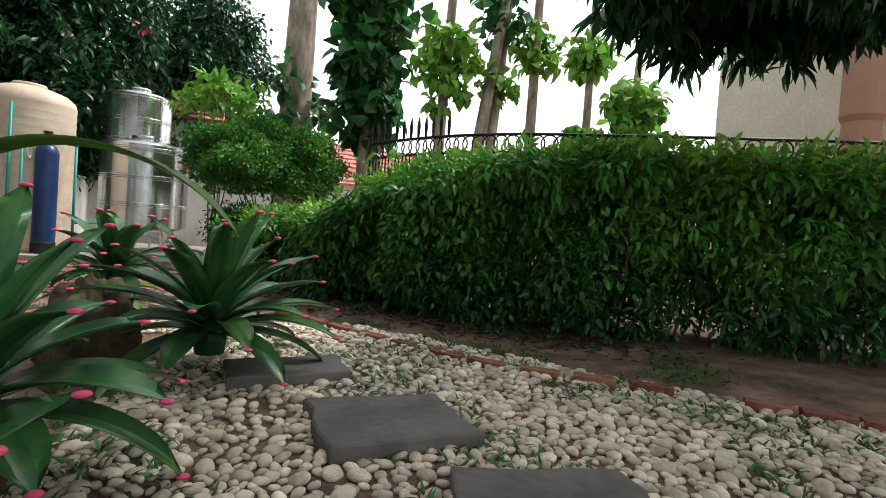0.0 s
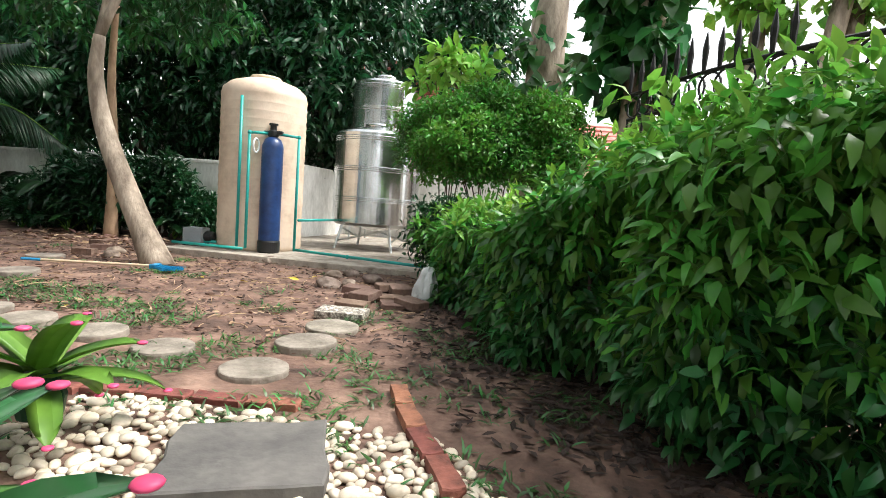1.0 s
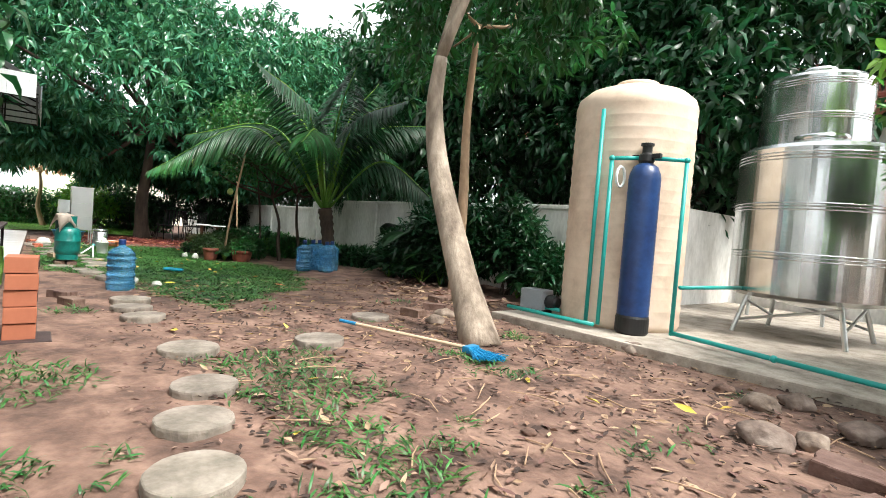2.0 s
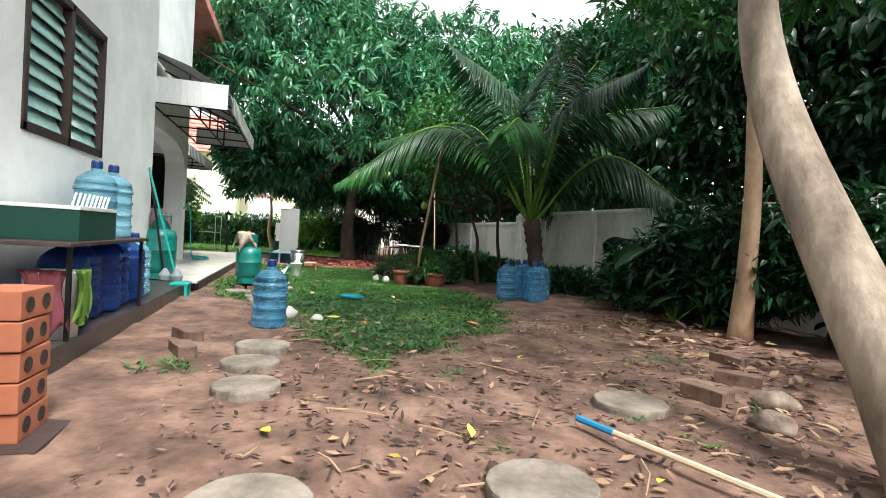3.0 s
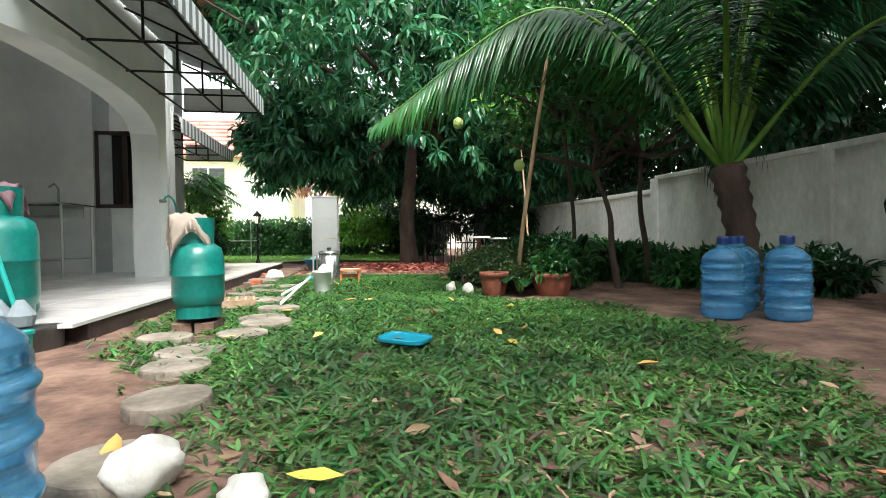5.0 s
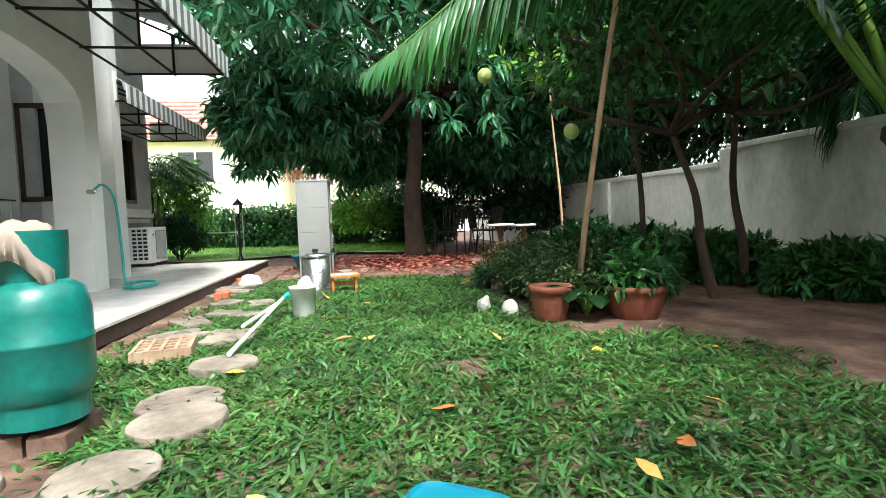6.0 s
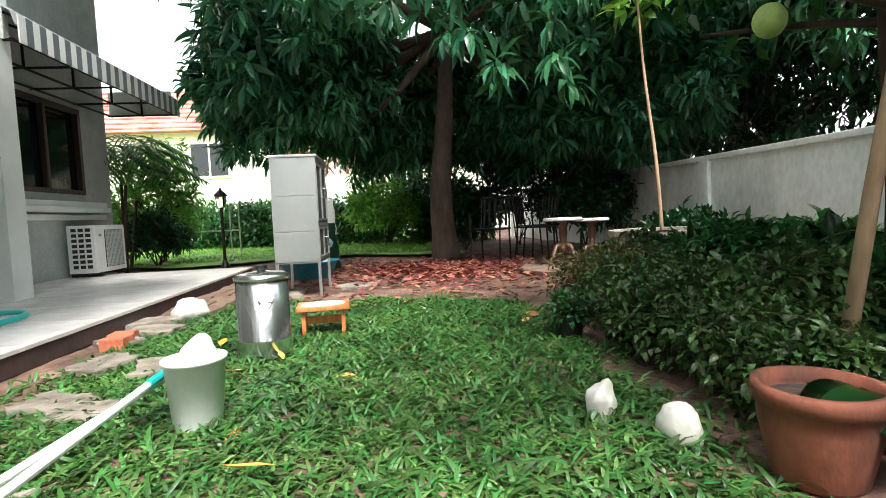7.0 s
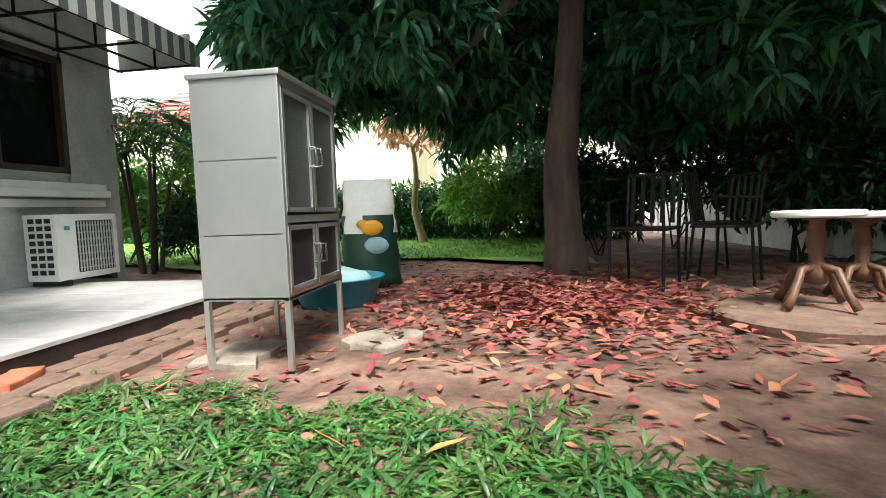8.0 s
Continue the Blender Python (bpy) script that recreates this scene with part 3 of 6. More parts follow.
def thicket():
    """Dark neighbouring trees over the garden wall."""
    rng = np.random.default_rng(20)
    k = 0
    for x in np.arange(-24, -1.6, 2.1):
        y = wall_y(x) + 2.6 + rng.random() * 0.6
        hgt = 2.7 + rng.random() * 0.8
        tree("neighbour_tree", (x, y, 0), "dense dark tree behind the garden wall", ((0, 0, 0), (0.1, 0, 1.2), (0, 0.1, 2.2)), 0.12,
             (((0, -0.3, hgt), (1.8, 1.5, 2.4)), ((0.2, 0.5, hgt + 2.2), (1.8, 1.6, 1.6))), M_LEAF_DARK, M_BARK_DARK, n_clump=430, per=14, length=0.24, width=0.085, clump_r=0.24, seed=30 + k, inner=0.4, rosette=False)
        k += 1


thicket()


# ---- hedge ----
def hedge_line():
    return curve_pts(((-0.55, 7.3, 0), (0.08, 6.1, 0), (0.66, 4.98, 0), (1.35, 4.15, 0), (2.5, 3.4, 0), (4.6, 2.3, 0), (7.5, 1.0, 0)), 60)


def hedge_top(k):
    return 0.62 + 0.06 * soft(k, 0, 10) + 0.46 * soft(k, 13, 28) + 0.16 * soft(k, 26, 38) + 0.09 * mnoise.noise(Vector((k * 0.55, 0, 0)))


def build_hedge():
    rng = np.random.default_rng(8)
    line = hedge_line()
    h = thing("hedge", Matrix(), "dense clipped green hedge with glossy pointed leaves", "hedge")
    for k in range(0, 61, 1):
        p = line[k]
        top = hedge_top(k)
        lean = Vector((rng.normal() * 0.1, rng.normal() * 0.1, 0))
        part("stem", tube(curve_pts((p + lean, p + lean * 1.5 + Vector((0, 0, 0.45)), p + lean * 1.6 + Vector((0, 0, top * 0.9))), 6), [0.014 - 0.0014 * i for i in range(7)], 6), M_BARK_DARK, h)
    n = 15000
    u = rng.random(n) * 60
    c = []
    for v in u:
        i = min(int(v), 59)
        p = line[i].lerp(line[i + 1], v - i)
        tan = (line[i + 1] - line[i]).normalized()
        side = Vector((-tan.y, tan.x, 0))
        top = hedge_top(v)
        a = rng.random() * math.pi
        rr = 0.25 + 0.75 * rng.random() ** 0.45
        q = p + side * (0.46 * math.cos(a) * rr) + Vector((0, 0, 0))
        z = 0.1 + (top - 0.1) * (rng.random() ** 0.85) if rng.random() < 0.78 else top * (0.9 + 0.1 * rng.random())
        if z > top * 0.88:
            q = p + side * (rng.random() * 1.0 - 0.5)
        bulge = 0.13 * mnoise.noise(Vector((q.x * 1.7, q.y * 1.7, z * 2)))
        if mnoise.noise(Vector((q.x * 2.6, q.y * 2.6, z * 2.6 + 4))) > 0.24:
            continue
        c.append((q.x + side.x * bulge * 2, q.y + side.y * bulge * 2, max(0.08, z + bulge)))
    c = np.array(c)
    n = len(c)
    b = clumps(rng, c, np.full(n, 0.09), 9, 0.095, 0.036, droop=0.45)
    # Darker leaves low down, paler ones above: shade painted into the leaf colour.
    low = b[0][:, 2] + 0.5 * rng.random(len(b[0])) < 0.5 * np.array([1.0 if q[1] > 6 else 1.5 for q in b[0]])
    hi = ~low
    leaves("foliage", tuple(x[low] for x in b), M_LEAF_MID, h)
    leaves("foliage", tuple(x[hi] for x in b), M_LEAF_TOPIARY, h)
    # fresh upright shoots along the top
    n = 1500
    u = rng.random(n) * 60
    c = []
    for v in u:
        i = min(int(v), 59)
        p = line[i].lerp(line[i + 1], v - i)
        c.append((p.x + rng.normal() * 0.22, p.y + rng.normal() * 0.22, hedge_top(v) + 0.17 * rng.random()))
    b, al, no, ln, wd = clumps(rng, np.array(c), np.full(n, 0.05), 7, 0.09, 0.035, droop=-0.7)
    leaves("young_growth", (b, al, no, ln, wd), M_LEAF_LIGHT, h)


build_hedge()


# ---- tanks ----
def water_tank():
    t = thing("water_tank", pose(-3.72, 8.42, 0.07), "tall cream plastic water tank with a domed top", "water tank")
    prof = [(0.50, 0), (0.52, 0.04)]
    for i in range(18):
        z = 0.08 + 1.78 * i / 18
        prof += [(0.52, z), (0.514, z + 0.05), (0.52, z + 0.09)]
    prof += [(0.52, 1.88), (0.50, 1.95), (0.42, 2.02), (0.28, 2.07), (0.2, 2.09)]
    prof = [(r * 1.06, z * 1.075) for r, z in prof]
    part("body", lathe(prof, 48), M_CREAM, t, smooth=True)
    part("lid", lathe([(0.2, 2.23), (0.2, 2.275), (0.19, 2.29), (0.05, 2.3)], 32), M_CREAM, t, smooth=True)
    return t


water_tank()


def softener():
    t = thing("filter_cylinder", pose(-3.3, 7.98, 0.07), "tall navy blue water filter cylinder on a black base", "water filter")
    prof = [(0.125, 0.1), (0.13, 0.14)] + [(0.13 + 0.0015 * (i % 2), 0.16 + i * 0.0195) for i in range(60)] + [(0.125, 1.36), (0.1, 1.42), (0.06, 1.45)]
    part("vessel", lathe(prof, 32), M_NAVY, t, smooth=True)
    part("base", lathe([(0.125, 0), (0.138, 0.02), (0.138, 0.14), (0.13, 0.16)], 32), M_BLACK, t)
    part("valve", lathe([(0.05, 1.44), (0.065, 1.47), (0.065, 1.52), (0.04, 1.54), (0.04, 1.6), (0.055, 1.6), (0.055, 1.62)], 20), M_BLACK, t)
    part("handle", box(0.26, 0.04, 0.04, 0, 0, 1.49, 0.008), M_BLACK, t)
    ring = tube([(-0.15, -0.13 + 0.06 * math.cos(i / 24 * 2 * math.pi), 1.33 + 0.085 * math.sin(i / 24 * 2 * math.pi)) for i in range(24)] + [(-0.15, -0.07, 1.33)], 0.012, 6)
    part("hose_coil", ring, M_WHITE_PL, t, "white coiled hose")
    return t


softener()


def pipes():
    t = thing("pipework", Matrix(), "teal plastic water pipes round the filter", "pipe")
    r = 0.018
    runs = (((-3.5, 7.78, 0.12), (-3.5, 7.78, 1.55), (-3.32, 7.98, 1.57)), ((-3.02, 8.12, 0.1), (-3.02, 8.12, 1.55), (-3.28, 8.0, 1.57)),
            ((-3.66, 7.83, 0.12), (-3.66, 7.83, 2.0)), ((-4.5, 7.7, 0.12), (-3.5, 7.72, 0.12)), ((-3.02, 8.12, 0.12), (-2.2, 7.95, 0.12), (-1.2, 7.75, 0.12)),
            ((-3.02, 8.2, 0.5), (-2.95, 9.3, 0.5)), ((-4.5, 7.95, 0.14), (-4.05, 7.95, 0.14)))
    for run in runs:
        for p, q in zip(run, run[1:]):
            part("pipe", tube((p, q), r, 10), M_PIPE, t, smooth=True)
        for p in run[1:-1]:
            bm = bmesh.new()
            bmesh.ops.create_icosphere(bm, subdivisions=2, radius=r * 1.5, matrix=Matrix.Translation(p))
            part("elbow", bm, M_PIPE, t, smooth=True)


pipes()


def steel_tank(base, R, Hh, stand, label, coned=True):
    t = thing("steel_tank", pose(*base), label, "water tank")
    prof = [(0.05, stand - 0.08), (R * 0.9, stand)]
    for k in range(3):
        z0 = stand + 0.02 + Hh * k / 3
        z1 = stand + Hh * (k + 1) / 3
        prof += [(R, z0 + 0.02), (R, z1 - 0.1)]
        for j in range(3):
            zz = z1 - 0.09 + j * 0.028
            prof += [(R, zz), (R + 0.007, zz + 0.007), (R, zz + 0.014)]
    top = stand + Hh
    prof += [(R, top + 0.02), (R * 0.93, top + 0.06), (R * 0.35, top + 0.16), (R * 0.33, top + 0.16)]
    part("body", lathe(prof, 96), M_STEEL, t, smooth=False)
    part("lid", lathe([(R * 0.34, top + 0.15), (R * 0.34, top + 0.21), (R * 0.1, top + 0.24)], 28), M_STEEL, t, smooth=True)
    for k in range(4):
        a = math.pi / 4 + k * math.pi / 2
        ca, sa = math.cos(a), math.sin(a)
        part("leg", tube(((R * 0.8 * ca, R * 0.8 * sa, stand), (R * 0.98 * ca, R * 0.98 * sa, 0)), 0.022, 8), M_STEEL_DULL, t)
        b = a + math.pi / 2
        part("brace", tube(((R * 0.88 * ca, R * 0.88 * sa, stand * 0.35), (R * 0.85 * math.cos(b), R * 0.85 * math.sin(b), stand * 0.9)), 0.014, 6), M_STEEL_DULL, t)
    return t


steel_tank((-2.58, 9.78, 0.06), 0.66, 1.34, 0.38, "ribbed stainless steel water tank on a low stand")
steel_tank((-3.13, 11.35, 0.07), 0.57, 1.16, 1.68, "ribbed stainless steel tank raised on a tall stand")
pad = thing("concrete_pad", Matrix(), "stained concrete pad under the water tanks", "concrete pad", kind="structure")
part("slab", box(3.4, 4.8, 0.1, -2.9, 9.95, -0.03, 0.015, rz=2), M_CONC, pad)


# ---- bottles ----
def bottle(name, m, material, label, group=""):
    t = thing(name, m, label, "water bottle", group)
    R = 0.122
    prof = [(0.095, 0.0), (0.115, 0.01), (R, 0.028), (R, 0.055)]
    for z in (0.075, 0.15, 0.235, 0.31):
        prof += [(R - 0.004, z - 0.012), (R, z - 0.010), (R + 0.004, z - 0.004), (R + 0.004, z + 0.004), (R, z + 0.010), (R - 0.004, z + 0.012), (R - 0.005, z + 0.035)]
    prof += [(R - 0.004, 0.345), (0.108, 0.375), (0.07, 0.41), (0.032, 0.43), (0.028, 0.455)]
    part("body", lathe(prof, 36), material, t, smooth=True)
    part("cap", lathe([(0.031, 0.445), (0.033, 0.45), (0.033, 0.485), (0.028, 0.495)], 20), M_CAP, t, smooth=False)
    return t


b0 = bottle("water_bottle", pose(-6.7, 4.61, 0.0, 0, 0, 20), M_BOTTLE, "large blue plastic water bottle standing on a stepping stone")
for i, (x, y) in enumerate(((-8.74, 7.34), (-8.6, 7.66), (-8.95, 7.58), (-8.86, 7.88), (-9.14, 7.78))):
    bottle("water_bottle", pose(x, y, 0.0, 0, 0, 40 * i), M_BOTTLE, "blue plastic water bottle grouped by the palm", "bottles by the palm")
for i in range(1, 7):
    bottle("water_bottle", pose(-5.75 - 0.275 * i, 3.53 + 0.03 * (i % 2), 0.125, 0, 0, 30 * i), M_BOTTLE_NAVY if i < 6 else M_BOTTLE_PALE, "dark blue water bottle in a row along the wall" if i < 6 else "pale blue water bottle at the end of the row", "bottles along the wall")


def gas_cylinder(m, label, h=0.52, R=0.16):
    t = thing("gas_cylinder", m, label, "gas cylinder")
    prof = [(R * 0.75, 0.05), (R * 0.95, 0.08), (R, 0.13), (R, h * 0.55), (R + 0.003, h * 0.56), (R + 0.003, h * 0.58), (R, h * 0.59), (R, h - 0.09), (R * 0.9, h - 0.03), (R * 0.6, h), (R * 0.2, h + 0.01)]
    part("vessel", lathe(prof, 36), M_GAS, t, smooth=True)
    part("foot_ring", lathe([(R * 0.86, 0.0), (R * 0.86, 0.07), (R * 0.83, 0.07), (R * 0.83, 0.0)], 32), M_GAS, t)
    bm = bmesh.new()
    n = 28
    rows = []
    for i in range(n + 1):
        a = radians(-120) + radians(240) * i / n
        hh = 0.14 if 3 < i < n - 3 else 0.09
        rows.append([bm.verts.new((r * math.cos(a), r * math.sin(a), z)) for r, z in ((R * 0.62, h - 0.01), (R * 0.66, h + hh), (R * 0.62, h + hh), (R * 0.58, h - 0.01))])
    for p, q in zip(rows, rows[1:]):
        for i in range(4):
            bm.faces.new((p[i], p[(i + 1) % 4], q[(i + 1) % 4], q[i]))
    part("collar", bm, M_GAS, t)
    part("valve", lathe([(0.02, h), (0.025, h + 0.04), (0.015, h + 0.05), (0.015, h + 0.08), (0.03, h + 0.08), (0.03, h + 0.1)], 12), M_STEEL_DULL, t)
    return t


gas_cylinder(pose(-8.98, 4.27, 0.085, 0, 0, 30), "teal painted gas cylinder standing on bricks beside the terrace", 0.41, 0.137)
gas_cylinder(pose(-8.78, 3.4, 0.125, 0, 0, 80), "teal gas cylinder on the terrace by the wall corner")


# ---- food cabinet ----
def cabinet():
    W, D, Ht = 0.35, 0.58, 1.12
    t = thing("food_cabinet", pose(-13.37 - D / 2, 4.645, 0), "stainless steel food cabinet with mesh doors on thin legs", "cabinet")
    b0 = 0.27
    part("body", box(D, W, 0.012, 0, 0, b0), M_STEEL_DULL, t)
    part("top", box(D + 0.02, W + 0.02, 0.02, 0, 0, Ht - 0.02, 0.004), M_STEEL_DULL, t)
    for z0, z1 in ((b0, 0.52), (0.52, 0.8), (0.8, Ht - 0.02)):
        part("side_panel", box(0.008, W - 0.03, z1 - z0 - 0.004, D / 2 - 0.004, 0, z0 + 0.002, 0.003), M_STEEL_DULL, t)
        part("side_panel", box(0.008, W - 0.03, z1 - z0 - 0.004, -D / 2 + 0.004, 0, z0 + 0.002, 0.003), M_STEEL_DULL, t)
    part("back_panel", box(D - 0.02, 0.008, Ht - b0 - 0.03, 0, -W / 2 + 0.006, b0 + 0.01), M_STEEL_DULL, t)
    for x in (-1, 1):
        for y in (-1, 1):
            part("leg", box(0.022, 0.022, Ht, x * (D / 2 - 0.011), y * (W / 2 - 0.011), 0, 0.003), M_STEEL_DULL, t)
    for z in (b0, 0.56, Ht - 0.05):
        part("rail", box(D - 0.04, 0.02, 0.03, 0, W / 2 - 0.01, z, 0.003), M_STEEL_DULL, t)
    part("shelf", box(D - 0.03, W - 0.03, 0.01, 0, 0, 0.8), M_STEEL_DULL, t)
    mesh_m = mat("dark_mesh", (rgb("3a3f40"), rgb("5d6364")), 120, 0.5, 0.4, 0.6, 160)
    for x in (-1, 1):
        for z0, z1, mm in ((0.6, Ht - 0.06, mesh_m), (0.3, 0.55, M_BLACK)):
            d = part("door", box(D / 2 - 0.03, 0.01, z1 - z0 - 0.03, x * (D / 4 - 0.008), W / 2 - 0.012, z0 + 0.015), mm, t)
            for px, sx, pz, sz in ((-(D / 4 - 0.022), 0.018, 0, z1 - z0), (D / 4 - 0.022, 0.018, 0, z1 - z0), (0, D / 2 - 0.03, 0, 0.018), (0, D / 2 - 0.03, z1 - z0 - 0.018, 0.018)):
                part("door_frame", box(sx, 0.014, sz, x * (D / 4 - 0.008) + px, W / 2 - 0.004, z0 + pz), M_STEEL_DULL, d)
            hx = x * 0.028
            zc = (z0 + z1) / 2
            part("handle", tube(((hx, W / 2, zc - 0.04), (hx, W / 2 + 0.03, zc - 0.035), (hx, W / 2 + 0.03, zc + 0.035), (hx, W / 2, zc + 0.04)), 0.005, 6), M_STEEL, d, "chrome handle")
    return t


cabinet()


# ---- lawn, leaf litter, pebbles ----
def blades(name, pts, rng, length, width, material, label, category, lean=0.9):
    n = len(pts)
    a = rng.random(n) * 2 * math.pi
    along = np.stack((np.cos(a), np.sin(a), 0.25 + lean * rng.random(n)), 1)
    normal = np.tile(np.array((0, 0, 1.0)), (n, 1)) + rng.normal(size=(n, 3)) * 0.2
    ob = new(name, leaf_mesh(name, pts, along, normal, length * (0.6 + 0.8 * rng.random(n)), width * (0.7 + 0.6 * rng.random(n)), material, 0.12, 0.35))
    return tagged(ob, label, category, kind="stuff")


def grass():
    rng = np.random.default_rng(4)
    pts = []
    for _ in range(190000):
        x, y = -13.4 + 9.2 * rng.random(), 3.7 + 4.0 * rng.random()
        if rng.random() < lawn_amount(x, y) ** 1.5:
            pts.append((x, y, height(x, y) - 0.004))
    p = np.array(pts)
    cut = rng.random(len(p)) < 0.5
    blades("lawn_grass", p[cut], rng, 0.066, 0.0115, M_GRASS, "thick green carpet grass lawn", "grass", 1.0)
    blades("lawn_grass", p[~cut], rng, 0.054, 0.0105, mat("grass_blade_pale", (rgb("3b6930"), rgb("749652")), 2.5, 0.45, 0, 0, 20, island=0.4, translucent=0.3), "thick green carpet grass lawn", "grass", 0.8)
    # thin patches on the soil
    pts = []
    for _ in range(75000):
        x, y = -6.2 + 8.6 * rng.random(), 0.6 + 6.6 * rng.random()
        k = mnoise.noise(Vector((x * 1.7, y * 1.7, 9.0))) + 0.4 * mnoise.noise(Vector((x * 6, y * 6, 4.0)))
        path = abs(y - (4.6 + 0.05 * x)) < 1.0 and x > -4 or (x > -2.2 and y < 4.6)
        if k > (0.04 if path else 0.42) and rng.random() < 0.85:
            pts.append((x, y, height(x, y)))
    blades("weed_grass", np.array(pts), rng, 0.06, 0.010, M_GRASS, "sparse weedy grass tufts on bare soil", "grass", 1.1)


grass()


def litter(name, n, region, material, label, rng, size=0.07, clump=0.0):
    pts = []
    while len(pts) < n:
        x, y = region(rng)
        pts.append((x, y, height(x, y) + 0.008 + clump * rng.random()))
    a = rng.random(n) * 6.283
    along = np.stack((np.cos(a), np.sin(a), 0.12 * rng.normal(size=n)), 1)
    normal = np.tile(np.array((0, 0, 1.0)), (n, 1)) + rng.normal(size=(n, 3)) * 0.35
    ob = new(name, leaf_mesh(name, np.array(pts), along, normal, size * (0.5 + rng.random(n)), size * 0.4 * (0.6 + 0.7 * rng.random(n)), material, 0.3, -0.15))
    tagged(ob, label, "leaf litter", kind="stuff")


rg = np.random.default_rng(6)
litter("leaf_litter", 2300, lambda r: (r.normal(-14.7, 0.55), r.normal(5.85, 0.5)), M_LITTER_RED, "red brown dry mango leaves in a raked drift", rg, 0.075, 0.045)
litter("leaf_litter", 1500, lambda r: (-17 + 4.2 * r.random(), 4.2 + 4.5 * r.random()), M_LITTER_RED, "scattered dry leaves under the mango tree", rg, 0.065)
litter("leaf_litter", 1700, lambda r: (-7.5 + 6.5 * r.random(), 4.6 + 3.4 * r.random()), M_LITTER, "scattered brown dry leaves on the soil", rg, 0.055, 0.008)
litter("leaf_litter", 260, lambda r: (-7.3 + 2.4 * r.random(), 7.3 + 1.2 * r.random()), M_LITTER, "dead palm and banana leaf scraps by the wall", rg, 0.1, 0.04)
litter("leaf_litter", 34, lambda r: (-13 + 7 * r.random(), 4.6 + 1.7 * r.random()), mat("orange_leaf", (rgb("b5622e"), rgb("d8a868")), 3, 0.7, 0, 0, 30, island=0.4), "fallen orange leaves on the lawn", rg, 0.09, 0.04)
litter("leaf_litter", 26, lambda r: (-12 + 10 * r.random(), 4.5 + 2.2 * r.random()), M_YELLOW_LEAF, "fallen yellow leaves", rg, 0.085, 0.03)
# Dark scraps laid over the soil stand in for the hedge's own shade.
litter("leaf_litter", 3600, lambda r: [(q.x + r.normal(-0.25, 0.3), q.y + r.normal(-0.3, 0.3)) for q in [hedge_line()[6 + int(34 * r.random())]]][0], M_SOIL_DARK, "dark scraps that paint in the shade under the hedge", rg, 0.06)
litter("soil_clod", 1600, lambda r: (-5.5 + 5.2 * r.random(), 4.4 + 3.2 * r.random()), M_SOIL_DARK, "dark clods of loose soil", rg, 0.045, 0.012)
litter("soil_clod", 3200, lambda r: (-7 + 8 * r.random(), 4.2 + 4 * r.random()), mat("soil_crumb", (rgb("5a4238"), rgb("8f7468")), 4, 0.95, 0, 0, 30, island=0.3), "crumbs of dry soil", rg, 0.03, 0.01)


def pebbles():
    rng = np.random.default_rng(9)
    bed = thing("pebble_bed", Matrix(), "bed of smooth cream river pebbles", "pebbles", kind="structure")
    protos = []
    for k in range(6):
        bm = bmesh.new()
        bmesh.ops.create_icosphere(bm, subdivisions=2, radius=1.0)
        for v in bm.verts:
            v.co *= 1 + 0.18 * mnoise.noise(v.co * 0.9 + Vector((k * 5.0, 0, 0)))
        me = bpy.data.meshes.new("pebble")
        bm.to_mesh(me)
        bm.free()
        for p in me.polygons:
            p.use_smooth = True
        me.materials.append(M_PEBBLE)
        protos.append(me)
    cells, out = {}, []
    for _ in range(52000):
        x, y = -1.5 + 4.3 * rng.random(), 0.5 + 3.9 * rng.random()
        edge = 3.95 - 1.05 * (x + 0.1) - 0.02
        if y > edge or y > 3.72 + 0.1 * (x + 1.3) or y < 0.55 or x < -1.35 or (x < -0.75 and y < 3.2):
            continue
        if mnoise.noise(Vector((x * 2.2, y * 2.2, 6.0))) > 0.42 and rng.random() < 0.85:
            continue
        r = 0.014 + 0.018 * rng.random() ** 1.6
        key = (int(x / 0.08), int(y / 0.08))
        if all((x - a) ** 2 + (y - b) ** 2 > (0.78 * (r + c)) ** 2 for i in (-1, 0, 1) for j in (-1, 0, 1) for a, b, c in cells.get((key[0] + i, key[1] + j), ())):
            cells.setdefault(key, []).append((x, y, r))
            out.append((x, y, r))
    out.sort(key=lambda q: (q[0] - 0.3) ** 2 + (q[1] - 1.6) ** 2)
    rest_v, rest_f = [], []
    for i, (x, y, r) in enumerate(out):
        m = Matrix.LocRotScale((x, y, height(x, y) + r * 0.35), Euler((rng.normal() * 0.2, rng.normal() * 0.2, rng.random() * 6.28)), (r * 1.25, r * (0.8 + 0.3 * rng.random()), r * 0.62))
        me = protos[i % 6]
        if i < 300:
            ob = new("pebble", me)
            ob.parent = bed
            ob.matrix_basis = m
        else:
            k = len(rest_v)
            rest_v += [m @ v.co for v in me.vertices]
            rest_f += [[k + j for j in p.vertices] for p in me.polygons]
    me = bpy.data.meshes.new("pebble_rest")
    me.from_pydata(rest_v, [], rest_f)
    for p in me.polygons:
        p.use_smooth = True
    me.materials.append(M_PEBBLE)
    ob = new("pebble_rest", me)
    ob.parent = bed
    ob["kind"] = "stuff"


pebbles()


